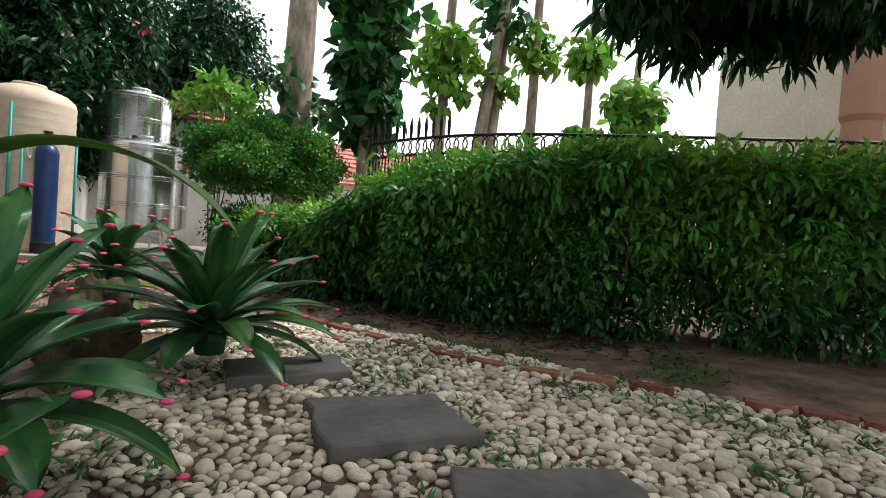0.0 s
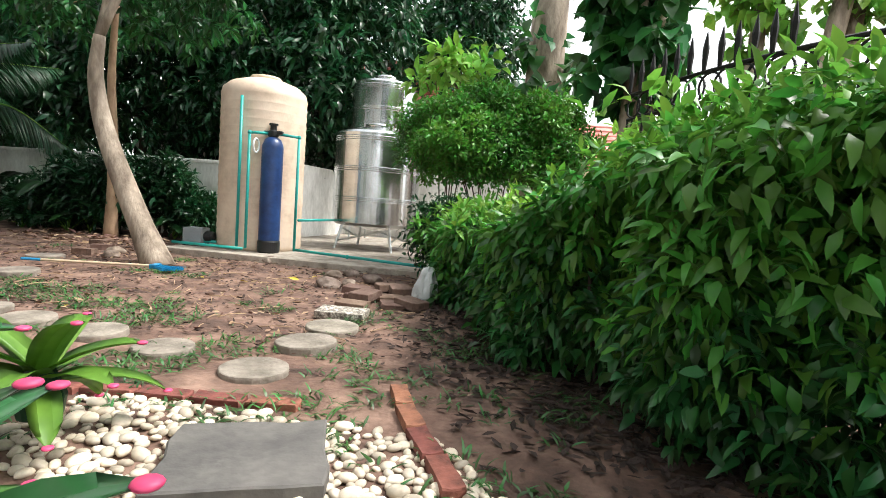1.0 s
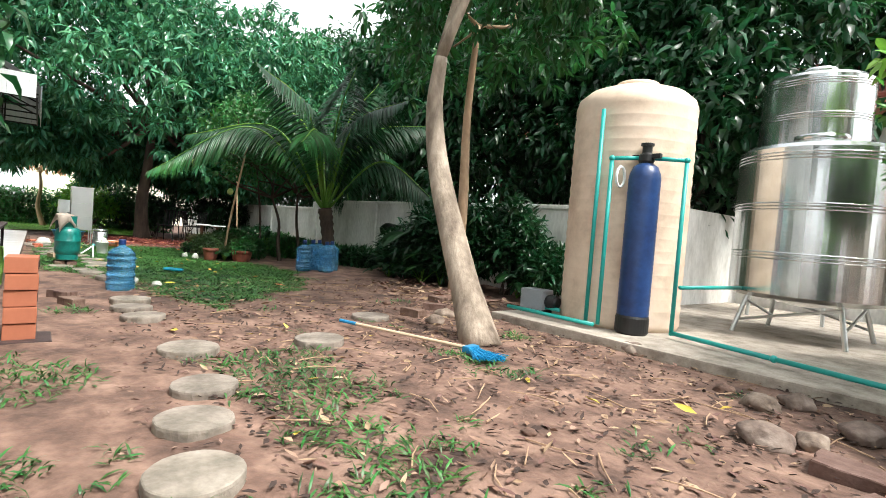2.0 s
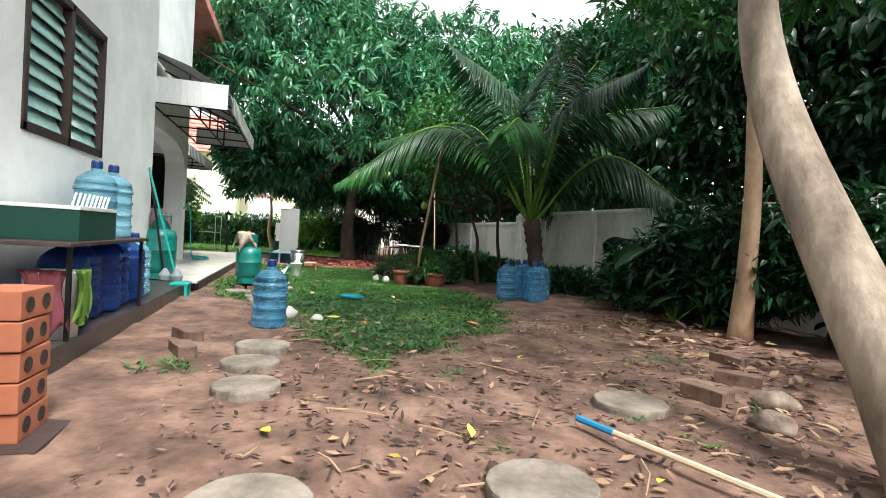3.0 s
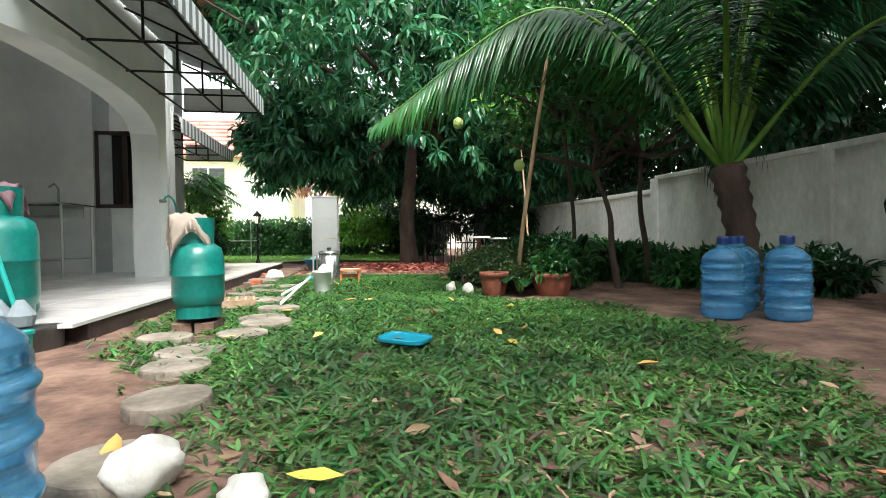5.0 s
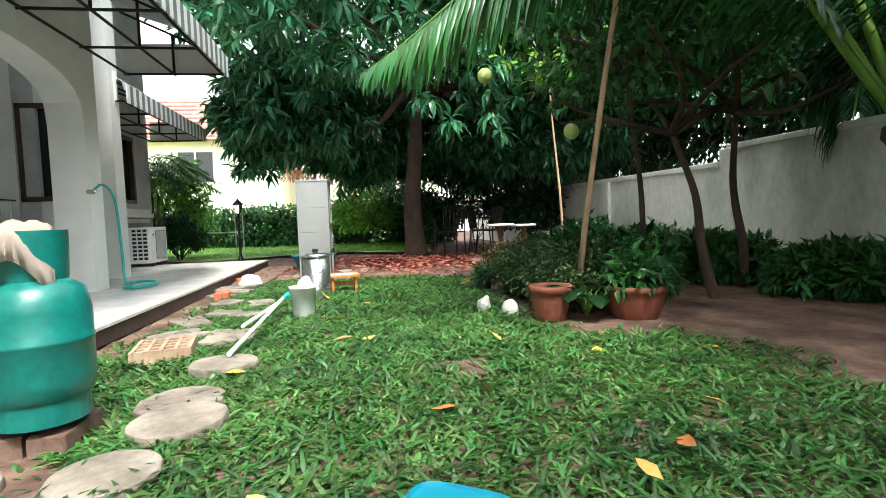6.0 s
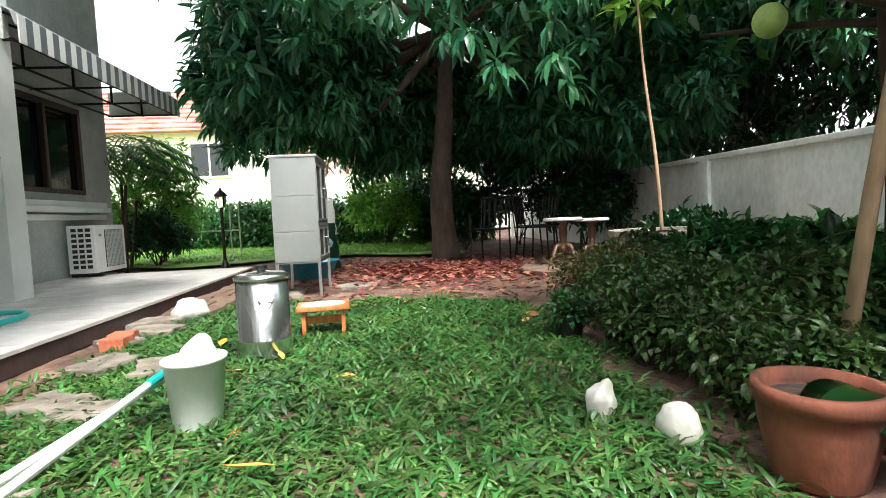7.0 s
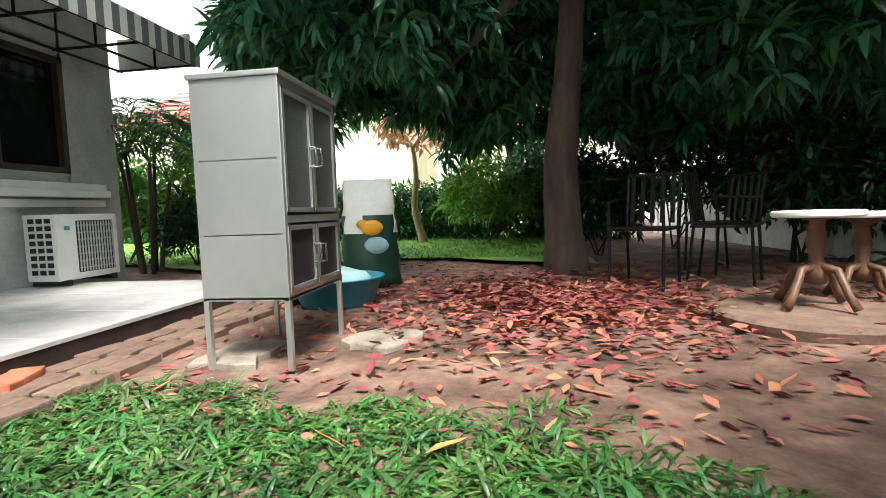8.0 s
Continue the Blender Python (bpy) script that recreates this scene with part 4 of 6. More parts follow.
def jitter_slab(sx, sy, sz, seed, n=5, rough=0.02):
    """A slab with uneven, chipped edges."""
    rng = random.Random(seed)
    bm = bmesh.new()
    ring = []
    for k in range(4 * n):
        u = k / n
        i, f = int(u), u - int(u)
        a, b = (((-1, -1), (1, -1)), ((1, -1), (1, 1)), ((1, 1), (-1, 1)), ((-1, 1), (-1, -1)))[i]
        ring.append(((a[0] + (b[0] - a[0]) * f) * sx / 2 + rng.uniform(-rough, rough), (a[1] + (b[1] - a[1]) * f) * sy / 2 + rng.uniform(-rough, rough)))
    lo = [bm.verts.new((x, y, 0)) for x, y in ring]
    hi = [bm.verts.new((x, y, sz - 0.006)) for x, y in ring]
    tp = [bm.verts.new((x * 0.97, y * 0.97, sz + rng.uniform(-0.002, 0.002))) for x, y in ring]
    m = len(ring)
    for a, b in ((lo, hi), (hi, tp)):
        for i in range(m):
            bm.faces.new((a[i], a[(i + 1) % m], b[(i + 1) % m], b[i]))
    bm.faces.new(tp)
    bm.faces.new(lo[::-1])
    return bm


def single(name, bm, material, m, label, category, group="", smooth=False):
    ob = mesh_object(name, bm, material, smooth)
    ob.matrix_basis = m
    return tagged(ob, label, category, group)


for i, (x, y, sx, sy, r) in enumerate(((0.22, 1.62, 0.5, 0.42, 6), (0.52, 0.98, 0.5, 0.4, -8), (-0.12, 2.28, 0.5, 0.32, 10), (-0.5, 3.45, 0.46, 0.4, 28))):
    single("slate_slab", jitter_slab(sx, sy, 0.06, 70 + i, 4, 0.014), M_SLATE, pose(x, y, 0.0, 0, 0, r), "dark grey slate stepping slab set in pebbles", "paving slab", "slate slabs")


def edging():
    e = thing("brick_edging", Matrix(), "row of thin red clay bricks edging the pebbles", "edging")
    line = curve_pts(((-0.33, 4.3, 0), (0.03, 3.66, 0), (0.84, 2.5, 0), (1.68, 1.9, 0), (2.5, 1.2, 0)), 60)
    proto = None
    d = 0.0
    for i in range(60):
        a, b = line[i], line[i + 1]
        d += (b - a).length
        if d > 0.215:
            d = 0
            if 44 < i < 48:
                continue
            if proto is None:
                proto = part("brick", jitter_slab(0.2, 0.075, 0.05, 5, 3, 0.004), mat("weathered_clay", (rgb("5e3a30"), rgb("8a5646"), rgb("a06a58")), 9, 0.9, 0, 0.5, 45, objvar=0.25), e)
                ob = proto
            else:
                ob = new("brick", proto.data)
                ob.parent = e
            ang = math.atan2((b - a).y, (b - a).x)
            ob.matrix_basis = Matrix.Translation((a.x, a.y, -0.012)) @ Euler((0.05 * math.sin(i), 0, ang + 0.04 * math.sin(i * 3))).to_matrix().to_4x4()
    # the row that closes the bed towards the bare soil
    for i in range(6):
        ob = new("brick", proto.data)
        ob.parent = e
        ob.matrix_basis = pose(-1.72 + 0.21 * i, 3.66 + 0.042 * i, -0.016, 2 * math.sin(i * 2), 0, 11 + 3 * math.sin(i * 4))


edging()


def disc(seed, R=0.2, Hh=0.055):
    rng = random.Random(seed)
    bm = bmesh.new()
    n = 28
    off = [1 + rng.uniform(-0.02, 0.02) for _ in range(n)]
    prev = None
    for r, z in ((R, -0.02), (R, Hh - 0.012), (R * 0.985, Hh - 0.003), (R * 0.95, Hh), (R * 0.5, Hh + 0.002)):
        ring = [bm.verts.new((r * off[i] * math.cos(6.2832 * i / n), r * off[i] * math.sin(6.2832 * i / n), z)) for i in range(n)]
        if prev:
            for i in range(n):
                bm.faces.new((prev[i], prev[(i + 1) % n], ring[(i + 1) % n], ring[i]))
        prev = ring
    bm.faces.new(prev)
    return bm


STONES = ((-1.53, 4.27), (-2.015, 4.345), (-2.52, 4.36), (-2.98, 4.46), (-3.38, 4.59), (-4.12, 4.68), (-4.1, 5.49), (-4.76, 6.27), (-0.96, 4.66), (-1.0, 5.06), (-0.96, 4.18),
          (-5.14, 4.59), (-5.58, 4.57), (-5.96, 4.61), (-6.7, 4.61), (-8.03, 4.47), (-7.58, 4.6), (-7.1, 4.66), (-8.67, 4.2), (-8.67, 4.57), (-8.29, 4.44), (-9.2, 4.57), (-9.67, 4.59), (-9.0, 4.63))
M_STONE = mat("damp_concrete", (rgb("5d554c"), rgb("7f766b"), rgb("958b80")), 6, 0.85, 0, 0.6, 40, objvar=0.14)
proto = None
for i, (x, y) in enumerate(STONES):
    lab = "round concrete stepping stone sunk in the soil" if x > -6.5 else "round concrete stepping stone in the grass"
    if i % 5 == 0:
        proto = single("stepping_stone", disc(i, (0.145 + 0.01 * (i % 3)) * (0.87 if x < -4.9 else 1.0)), M_STONE, pose(x, y, -0.02, 0, 0, 30 * i), lab, "stepping stone", "round stepping stones")
    else:
        tagged(copy_thing(proto, pose(x, y, (-0.055 if x == -6.7 else -0.02 + 0.004 * (i % 3)), 1.2 * math.sin(i), 1.5 * math.cos(2 * i), 40 * i) @ Matrix.Diagonal((0.94, 0.94, 1, 1) if -5.6 < x < -4.9 else (1, 1, 1, 1))), lab)
for i, (x, y, s) in enumerate(((-10.29, 4.47, 0.32), (-10.81, 4.1, 0.26), (-11.09, 4.23, 0.24), (-10.99, 4.4, 0.2), (-10.41, 4.14, 0.26), (-11.6, 4.12, 0.26), (-11.5, 4.4, 0.26), (-12.05, 3.95, 0.24), (-12.3, 4.02, 0.28), (-12.6, 3.86, 0.26), (-13.8, 5.06, 0.34), (-13.55, 4.5, 0.34))):
    single("flat_stone", jitter_slab(s, s * 0.75, 0.035, 200 + i, 4, s * 0.09), M_STONE, pose(x, y, -0.006, 0, 0, 33 * i), "flat tan stepping stone laid in the grass", "stepping stone", "flat stones by the terrace")
# old brick path past the terrace corner
k = 0
for i in range(9):
    for j in range(3):
        k += 1
        single("path_brick", jitter_slab(0.22, 0.11, 0.05, 300 + k % 5, 3, 0.006), M_BRICK_DARK, pose(-12.85 - 0.24 * i + 0.03 * math.sin(k * 2), 3.9 + 0.12 * j + 0.02 * math.sin(k), -0.014, 0, 0, 5 * math.sin(k * 1.7)), "mossy brown paving brick in a worn path", "brick", "worn brick path")
for i, (x, y, r, m_, lab) in enumerate(((-5.88, 4.2, 20, M_BRICK_DARK, "rough clay brick lying on the soil"), (-6.29, 4.15, 35, M_BRICK_DARK, "rough clay brick lying on the soil"), (-4.86, 6.79, 15, M_BRICK_DARK, "weathered brown brick by the tank pad"), (-5.08, 7.22, 40, M_BRICK_DARK, "weathered brown brick by the tank pad"), (-5.51, 7.6, 5, M_BRICK_DARK, "weathered brown brick by the tank pad"), (-6.22, 7.75, 50, M_BRICK_DARK, "weathered brown brick under the slim tree"), (-12.02, 3.98, 10, M_BRICK, "red clay brick on the path"), (-9.0, 4.2, 0, M_BRICK_DARK, "brown brick under the gas cylinder"), (-9.0, 4.32, 4, M_BRICK_DARK, "brown brick under the gas cylinder"), (-13.1, 3.9, 22, M_BRICK, "orange brick beside the path"))):
    single("loose_brick", jitter_slab(0.22, 0.11, 0.085, 400 + i, 4, 0.011), m_, pose(x, y, -0.025, 0, 0, r), lab, "brick")


def paver_pile():
    spots = ((-1.17, 5.76, 0.0), (-1.0, 6.15, 0.0), (-1.25, 6.1, 0.0), (-0.9, 5.9, 0.0), (-0.75, 5.9, 0.04), (-1.4, 6.42, 0.0), (-1.18, 6.62, 0.02), (-1.15, 5.98, 0.05), (-1.0, 6.4, 0.05))
    for i, (x, y, z) in enumerate(spots):
        single("broken_paver", jitter_slab(0.24, 0.17, 0.06, 500 + i, 3, 0.012), M_BRICK_DARK, pose(x, y, z - 0.01, 0, 3 * math.sin(i), 37 * i), "broken dark paving stone in a loose heap", "paving stone", "heap of broken pavers")
    m_ = mat("terrazzo", (rgb("4a423c"), rgb("8d857a"), rgb("e0d8cc")), 45, 0.7, 0, 0.4, 60, detail=2)
    single("terrazzo_slab", box(0.34, 0.2, 0.055, 0, 0, 0, 0.006), m_, pose(-1.1, 5.43, 0.0, 2, 0, 8), "square speckled terrazzo slab on the soil", "paving slab")


paver_pile()


def rock(seed, s=(1, 1, 1)):
    bm = bmesh.new()
    bmesh.ops.create_icosphere(bm, subdivisions=3, radius=1.0)
    for v in bm.verts:
        n = mnoise.noise(v.co * 1.3 + Vector((seed * 3.1, 0, 0))) * 0.35 + mnoise.noise(v.co * 4 + Vector((0, seed, 0))) * 0.1
        v.co = Vector((v.co.x * s[0], v.co.y * s[1], v.co.z * s[2])) * (1 + n)
    return bm


M_ROCK = mat("brown_rock", (rgb("4a3d36"), rgb("7a6a5f"), rgb("9a8c80")), 6, 0.9, 0, 0.7, 30, objvar=0.15)
M_ROCK_PALE = mat("pale_rock", (rgb("b4b2aa"), rgb("e2e0d8")), 6, 0.8, 0, 0.4, 30)
for i, (x, y, s) in enumerate(((-1.72, 6.5, 0.12), (-1.85, 7.3, 0.09), (-1.6, 6.65, 0.08), (-1.95, 7.05, 0.1), (-4.45, 6.75, 0.09), (-4.7, 7.05, 0.1), (-4.2, 7.1, 0.07), (-3.05, 7.6, 0.1), (-1.5, 7.0, 0.1))):
    single("garden_rock", rock(i, (s, s * 0.8, s * 0.6)), M_ROCK, pose(x, y, 0.02, 0, 0, 50 * i), "rough brown rock on the soil", "rock", smooth=True)
for i, (x, y, s) in enumerate(((-7.05, 4.74, 0.085), (-6.94, 4.96, 0.05), (-10.7, 6.0, 0.052), (-10.49, 6.12, 0.055), (-12.72, 4.06, 0.11))):
    single("white_stone", rock(i + 20, (s, s * 0.8, s * (1.3 if 2 <= i <= 3 else 0.7))), M_ROCK_PALE, pose(x, y, s * 0.5, 0, 0, 70 * i), "pale white rounded stone", "stone", smooth=True)


# ---- plants ----
M_BROM = mat("bromeliad_leaf", (rgb("183c20"), rgb("2e6232"), rgb("5f8f46")), 2.5, 0.28, 0, 0.05, 30, objvar=0.25)
M_PINK = plain("pink_tip", rgb("e04a78"), 0.45)


def strap_leaf(L, W, lift, droop, n=10, fold=0.3):
    """A channelled strap leaf along +x from the origin, with its own thickness; the points of its last stretch come back too."""
    bm = bmesh.new()
    rows = []
    x, z, a = 0.0, 0.0, lift
    for i in range(n + 1):
        u = i / n
        w = W * (0.55 + 0.6 * math.sin(math.pi * min(1, 0.15 + 0.75 * u)) ** 1.0) * (1 if u < 0.8 else max(0.12, 1 - ((u - 0.8) / 0.2) ** 2)) * 0.6
        c = fold * w
        rows.append([bm.verts.new(p) for p in ((x, -w, z + c), (x, -w * 0.5, z + c * 0.25), (x, 0, z), (x, w * 0.5, z + c * 0.25), (x, w, z + c), (x, 0, z - 0.004))])
        x += L / n * math.cos(a)
        z += L / n * math.sin(a)
        a -= droop / n
    for p, q in zip(rows, rows[1:]):
        for i in range(4):
            bm.faces.new((p[i], q[i], q[i + 1], p[i + 1]))
        bm.faces.new((p[4], q[4], q[5], p[5]))
        bm.faces.new((p[5], q[5], q[0], p[0]))
    tip = sum((v.co for v in rows[-1]), Vector()) / 6
    return bm, tip


def bromeliad(base, seed, label, n=26, L=0.42, W=0.075, top=78, m_=M_BROM):
    rng = random.Random(seed)
    t = thing("bromeliad", pose(*base, 0, 0, 40 * seed), label, "bromeliad")
    for k in range(n):
        u = k / n
        lift = radians(top - (top - 8) * u + rng.uniform(-6, 6))
        bm, tip = strap_leaf(L * rng.uniform(0.8, 1.1), W * rng.uniform(0.85, 1.1), lift, radians(30 + 35 * u))
        lf = part("leaf", bm, m_, t, smooth=True)
        lf.matrix_basis = pose(0, 0, 0.05 + 0.07 * (1 - u), 0, 0, k * 137.5)
        bm2 = bmesh.new()
        bmesh.ops.create_icosphere(bm2, subdivisions=2, radius=0.013, matrix=Matrix.Translation(tip) @ Matrix.Diagonal((1.3, 1.2, 0.5, 1)))
        part("leaf_tip", bm2, M_PINK, lf, "bright pink leaf tip", smooth=True)
    part("core", lathe([(0.06, -0.02), (0.07, 0.04), (0.04, 0.12)], 14), M_LEAF_DARK, t)
    return t


def gnarled(seed, s):
    bm = bmesh.new()
    bmesh.ops.create_icosphere(bm, subdivisions=5, radius=1.0)
    for v in bm.verts:
        p = v.co.copy()
        k = 1 + 0.35 * mnoise.noise(p * 1.6 + Vector((seed, 0, 0))) + 0.22 * abs(mnoise.noise(Vector((p.x * 5, p.y * 5, p.z * 2.2)))) + 0.09 * mnoise.noise(p * 11)
        v.co = Vector((p.x * s[0], p.y * s[1], p.z * s[2])) * k
    return bm


bromeliad((-0.45, 2.33, 0.12), 1, "green bromeliad rosette with pink tipped leaves", 40, 0.54, 0.085)
bromeliad((-0.82, 1.3, 0.14), 2, "dark green bromeliad with pink tipped strap leaves", 24, 0.47, 0.1)
bromeliad((-0.72, 0.72, 0.05), 4, "dark green bromeliad with broad glossy leaves", 18, 0.4)
bromeliad((-0.95, 2.75, 0.3), 3, "bromeliad growing on the driftwood stump", 18, 0.32)
bromeliad((-1.15, 3.35, 0.12), 5, "pale green bromeliad with pink tips", 16, 0.34, 0.07, 48, M_LEAF_LIGHT)
single("driftwood_stump", gnarled(41, (0.17, 0.22, 0.27)), mat("black_bark", (rgb("1c150f"), rgb("463a2a"), rgb("4f5230")), 9, 0.97, 0, 1.0, 18), pose(-0.95, 2.5, 0.12, 0, 0, 20), "dark knotted driftwood stump among the bromeliads", "stump", smooth=True)


def arching_leaf():
    t = thing("orchid_plant", pose(-0.85, 1.22, 0.0), "plant with long arching yellow green strap leaves", "plant")
    for k, (rz, L, W, lift, dr) in enumerate(((-6, 0.68, 0.085, 38, 95), (150, 0.7, 0.07, 60, 90), (70, 0.5, 0.07, 45, 70), (250, 0.6, 0.07, 55, 80))):
        bm, tip = strap_leaf(L, W, radians(lift), radians(dr), 18, 0.15)
        lf = part("leaf", bm, M_LEAF_LIGHT, t, smooth=True)
        lf.matrix_basis = pose(0, 0, 0.72 if k == 0 else 0.2, 0, 0, rz)
    part("stem", tube(((0, 0, 0), (0.0, 0, 0.75)), 0.02, 8), M_LEAF_DARK, t)


arching_leaf()


def shrub(name, base, radii, label, leaf, n_clump, seed, length=0.09, width=0.035, category="shrub", per=9, low=-0.4, stems=6, droop=0.1, inner=0.4, z=None):
    rng = np.random.default_rng(seed)
    t = thing(name, pose(*base), label, category)
    cz = radii[2] * (0.9 if z is None else z)
    for k in range(stems):
        e = Vector(rng.normal(size=3) * 0.4 * np.array(radii)) + Vector((0, 0, cz))
        part("stem", tube(curve_pts(((0.03 * k - 0.08, 0.02 * k - 0.05, -0.02), e * 0.5 + Vector((0, 0, 0.05)), e), 6), [0.014 - 0.0015 * i for i in range(7)], 6), M_BARK_DARK, t)
    pts = shell_points(rng, n_clump, (0, 0, cz), radii, inner, low, seed=seed)
    pts = pts[pts[:, 2] > 0.03]
    leaves("foliage", clumps(rng, pts, np.full(len(pts), 0.05 + 0.3 * length), per, length, width, droop=droop), leaf, t)
    return t


shrub("climbing_vine", (-3.75, 3.6, 0), (0.2, 0.2, 0.8), "climbing vine with heart shaped leaves by the wall", M_LEAF_MID, 150, 57, 0.1, 0.075, "vine", 6, -1.0, 5, 0.8, 0.3, 1.8)
# clipped flat-topped bush beyond the hedge end
tp = shrub("topiary_bush", (-0.55, 8.4, 0), (1.08, 0.95, 0.62), "clipped dome topped bush on bare stems", M_LEAF_TOPIARY, 3600, 51, 0.065, 0.03, "bush", 11, -0.75, 9, -0.2, 0.62, 2.58)
shrub("hedge_bush", (-0.75, 7.2, 0), (0.45, 0.45, 0.5), "small leafy bush at the end of the hedge", M_LEAF_DARK, 400, 52, 0.07, 0.028)
shrub("yellow_shrub", (-1.5, 10.0, 0), (0.7, 0.5, 0.45), "tall shrub with large yellow green leaves", M_LEAF_LIGHT, 60, 53, 0.24, 0.11, per=5, z=6.2)
# planted bed
for i, (x, y, r, h, m_, L, W, lab) in enumerate(((-11.3, 6.58, 0.32, 0.2, 0, 0.036, 0.018, "low dense small leaved green shrub"), (-10.9, 6.85, 0.32, 0.22, 0, 0.05, 0.022, "low dense small leaved green shrub"), (-12.1, 6.72, 0.38, 0.2, 2, 0.034, 0.015, "low shrub with bronze tinged small leaves"), (-12.25, 7.0, 0.34, 0.22, 0, 0.05, 0.02, "low dense small leaved green shrub"), (-11.75, 6.62, 0.28, 0.18, 0, 0.034, 0.016, "low dense small leaved green shrub"), (-11.0, 6.55, 0.26, 0.18, 0, 0.034, 0.017, "low dense small leaved green shrub"), (-10.72, 6.5, 0.22, 0.16, 0, 0.034, 0.017, "low dense small leaved green shrub"), (-10.5, 6.5, 0.18, 0.13, 0, 0.034, 0.017, "low dense small leaved green shrub"), (-10.75, 7.1, 0.26, 0.2, 1, 0.06, 0.03, "leafy green garden plant in the bed"), (-11.6, 7.1, 0.36, 0.24, 1, 0.06, 0.03, "leafy green garden plant in the bed"), (-12.2, 7.5, 0.36, 0.2, 1, 0.08, 0.03, "leafy green garden plant in the bed"), (-11.5, 8.3, 0.45, 0.18, 1, 0.1, 0.035, "light green herb clump below the wall"), (-10.4, 8.6, 0.45, 0.15, 1, 0.1, 0.03, "light green herb clump below the wall"), (-12.6, 8.3, 0.45, 0.2, 1, 0.1, 0.035, "light green herb clump below the wall"))):
    shrub("bed_shrub", (x, y, 0), (r, r, h), lab, (M_LEAF_BED, M_LEAF_MID, mat("bronze_leaf", (rgb("3f5228"), rgb("7f6a44")), 2, 0.5, 0, 0, 20, island=0.5, translucent=0.2))[m_], int(900 * r / 0.42), 60 + i, L, W, stems=4)


def pot(name, m, R, Hh, label):
    t = thing(name, m, label, "plant pot")
    part("body", lathe([(R * 0.68, 0), (R * 0.72, 0.01), (R * 0.9, Hh * 0.6), (R * 0.93, Hh * 0.8), (R, Hh * 0.82), (R * 1.02, Hh * 0.92), (R, Hh), (R * 0.88, Hh), (R * 0.84, Hh * 0.85), (R * 0.82, Hh * 0.8)], 40), M_TERRA, t, smooth=True)
    part("soil", lathe([(R * 0.05, Hh * 0.78), (R * 0.84, Hh * 0.8), (R * 0.84, Hh * 0.82), (R * 0.02, Hh * 0.84)], 24), M_SOIL_DARK, t)
    return t


pot("terracotta_pot", pose(-10.27, 6.31, -0.005), 0.128, 0.21, "round terracotta pot with a thick rim, soil filled")
pot("terracotta_bowl", pose(-10.17, 6.8, -0.005), 0.185, 0.2, "wide terracotta bowl with a leafy plant")
shrub("bowl_plant", (-10.17, 6.8, 0.15), (0.15, 0.15, 0.1), "leafy green plant growing in the wide bowl", M_LEAF_MID, 90, 80, 0.075, 0.03, stems=3)
for i, (x, y) in enumerate(((-11.56, 6.2), (-11.47, 6.4))):
    t = thing("black_pot", pose(x, y, -0.005), "black plastic nursery pot in the bed", "plant pot")
    part("body", lathe([(0.055, 0), (0.07, 0.11), (0.077, 0.11), (0.077, 0.125), (0.066, 0.125), (0.062, 0.1)], 24), M_BLACK, t)
    part("soil", lathe([(0.005, 0.1), (0.063, 0.102)], 20), M_SOIL_DARK, t)
shrub("potted_herb", (-11.56, 6.2, 0.09), (0.07, 0.07, 0.045), "bright leafy herb growing in the black pot", M_LEAF_MID, 60, 82, 0.034, 0.018, stems=3)


def big_leaf_plant(base, n, L, W, seed, label, material=M_LEAF_MID, name="broadleaf_plant", tilt=(35, 75)):
    rng = random.Random(seed)
    t = thing(name, pose(*base), label, "plant")
    for k in range(n):
        az = k * 137.5 + rng.uniform(-15, 15)
        el = rng.uniform(*tilt)
        st = L * rng.uniform(0.5, 1.1)
        a = radians(az)
        tip = Vector((math.cos(a) * math.cos(radians(el)), math.sin(a) * math.cos(radians(el)), math.sin(radians(el)))) * st
        part("stalk", tube(((0, 0, 0), tip * 0.6 + Vector((0, 0, 0.03)), tip), [0.008, 0.006, 0.004], 6), M_LEAF_LIGHT, t)
        bm, _ = strap_leaf(L * rng.uniform(0.8, 1.1), W * rng.uniform(0.8, 1.1), radians(20), radians(70), 10, 0.12)
        lf = part("leaf", bm, material, t, smooth=True)
        lf.matrix_basis = pose(*tip, 0, 0, az)
    return t


big_leaf_plant((-10.3, 6.55, 0.0), 9, 0.22, 0.11, 3, "dark green plant with broad drooping leaves between the pots", M_LEAF_DARK)
for i, (x, y, n, L, W) in enumerate(((-12.3, 7.2, 12, 0.3, 0.06), (-11.3, 7.6, 12, 0.3, 0.07), (-13.0, 7.3, 12, 0.32, 0.05))):
    big_leaf_plant((x, y, 0.1), n, L, W, 10 + i, "upright strap leaved plant in the bed", M_LEAF_MID, "strap_plant", (50, 85))
for i, (x, y, n, L, W) in enumerate(((-7.6, 8.9, 10, 0.42, 0.16), (-7.1, 8.5, 9, 0.36, 0.13), (-8.3, 9.0, 9, 0.4, 0.15), (-6.9, 9.1, 9, 0.42, 0.15), (-5.6, 9.0, 9, 0.4, 0.14), (-8.0, 8.5, 8, 0.3, 0.12), (-13.8, 8.5, 8, 0.3, 0.1), (-15.2, 8.3, 8, 0.3, 0.1))):
    big_leaf_plant((x, y, 0.0), n, L, W, 20 + i, "dark broadleaf plant against the garden wall", M_LEAF_DARK, "wall_plant", (30, 85))
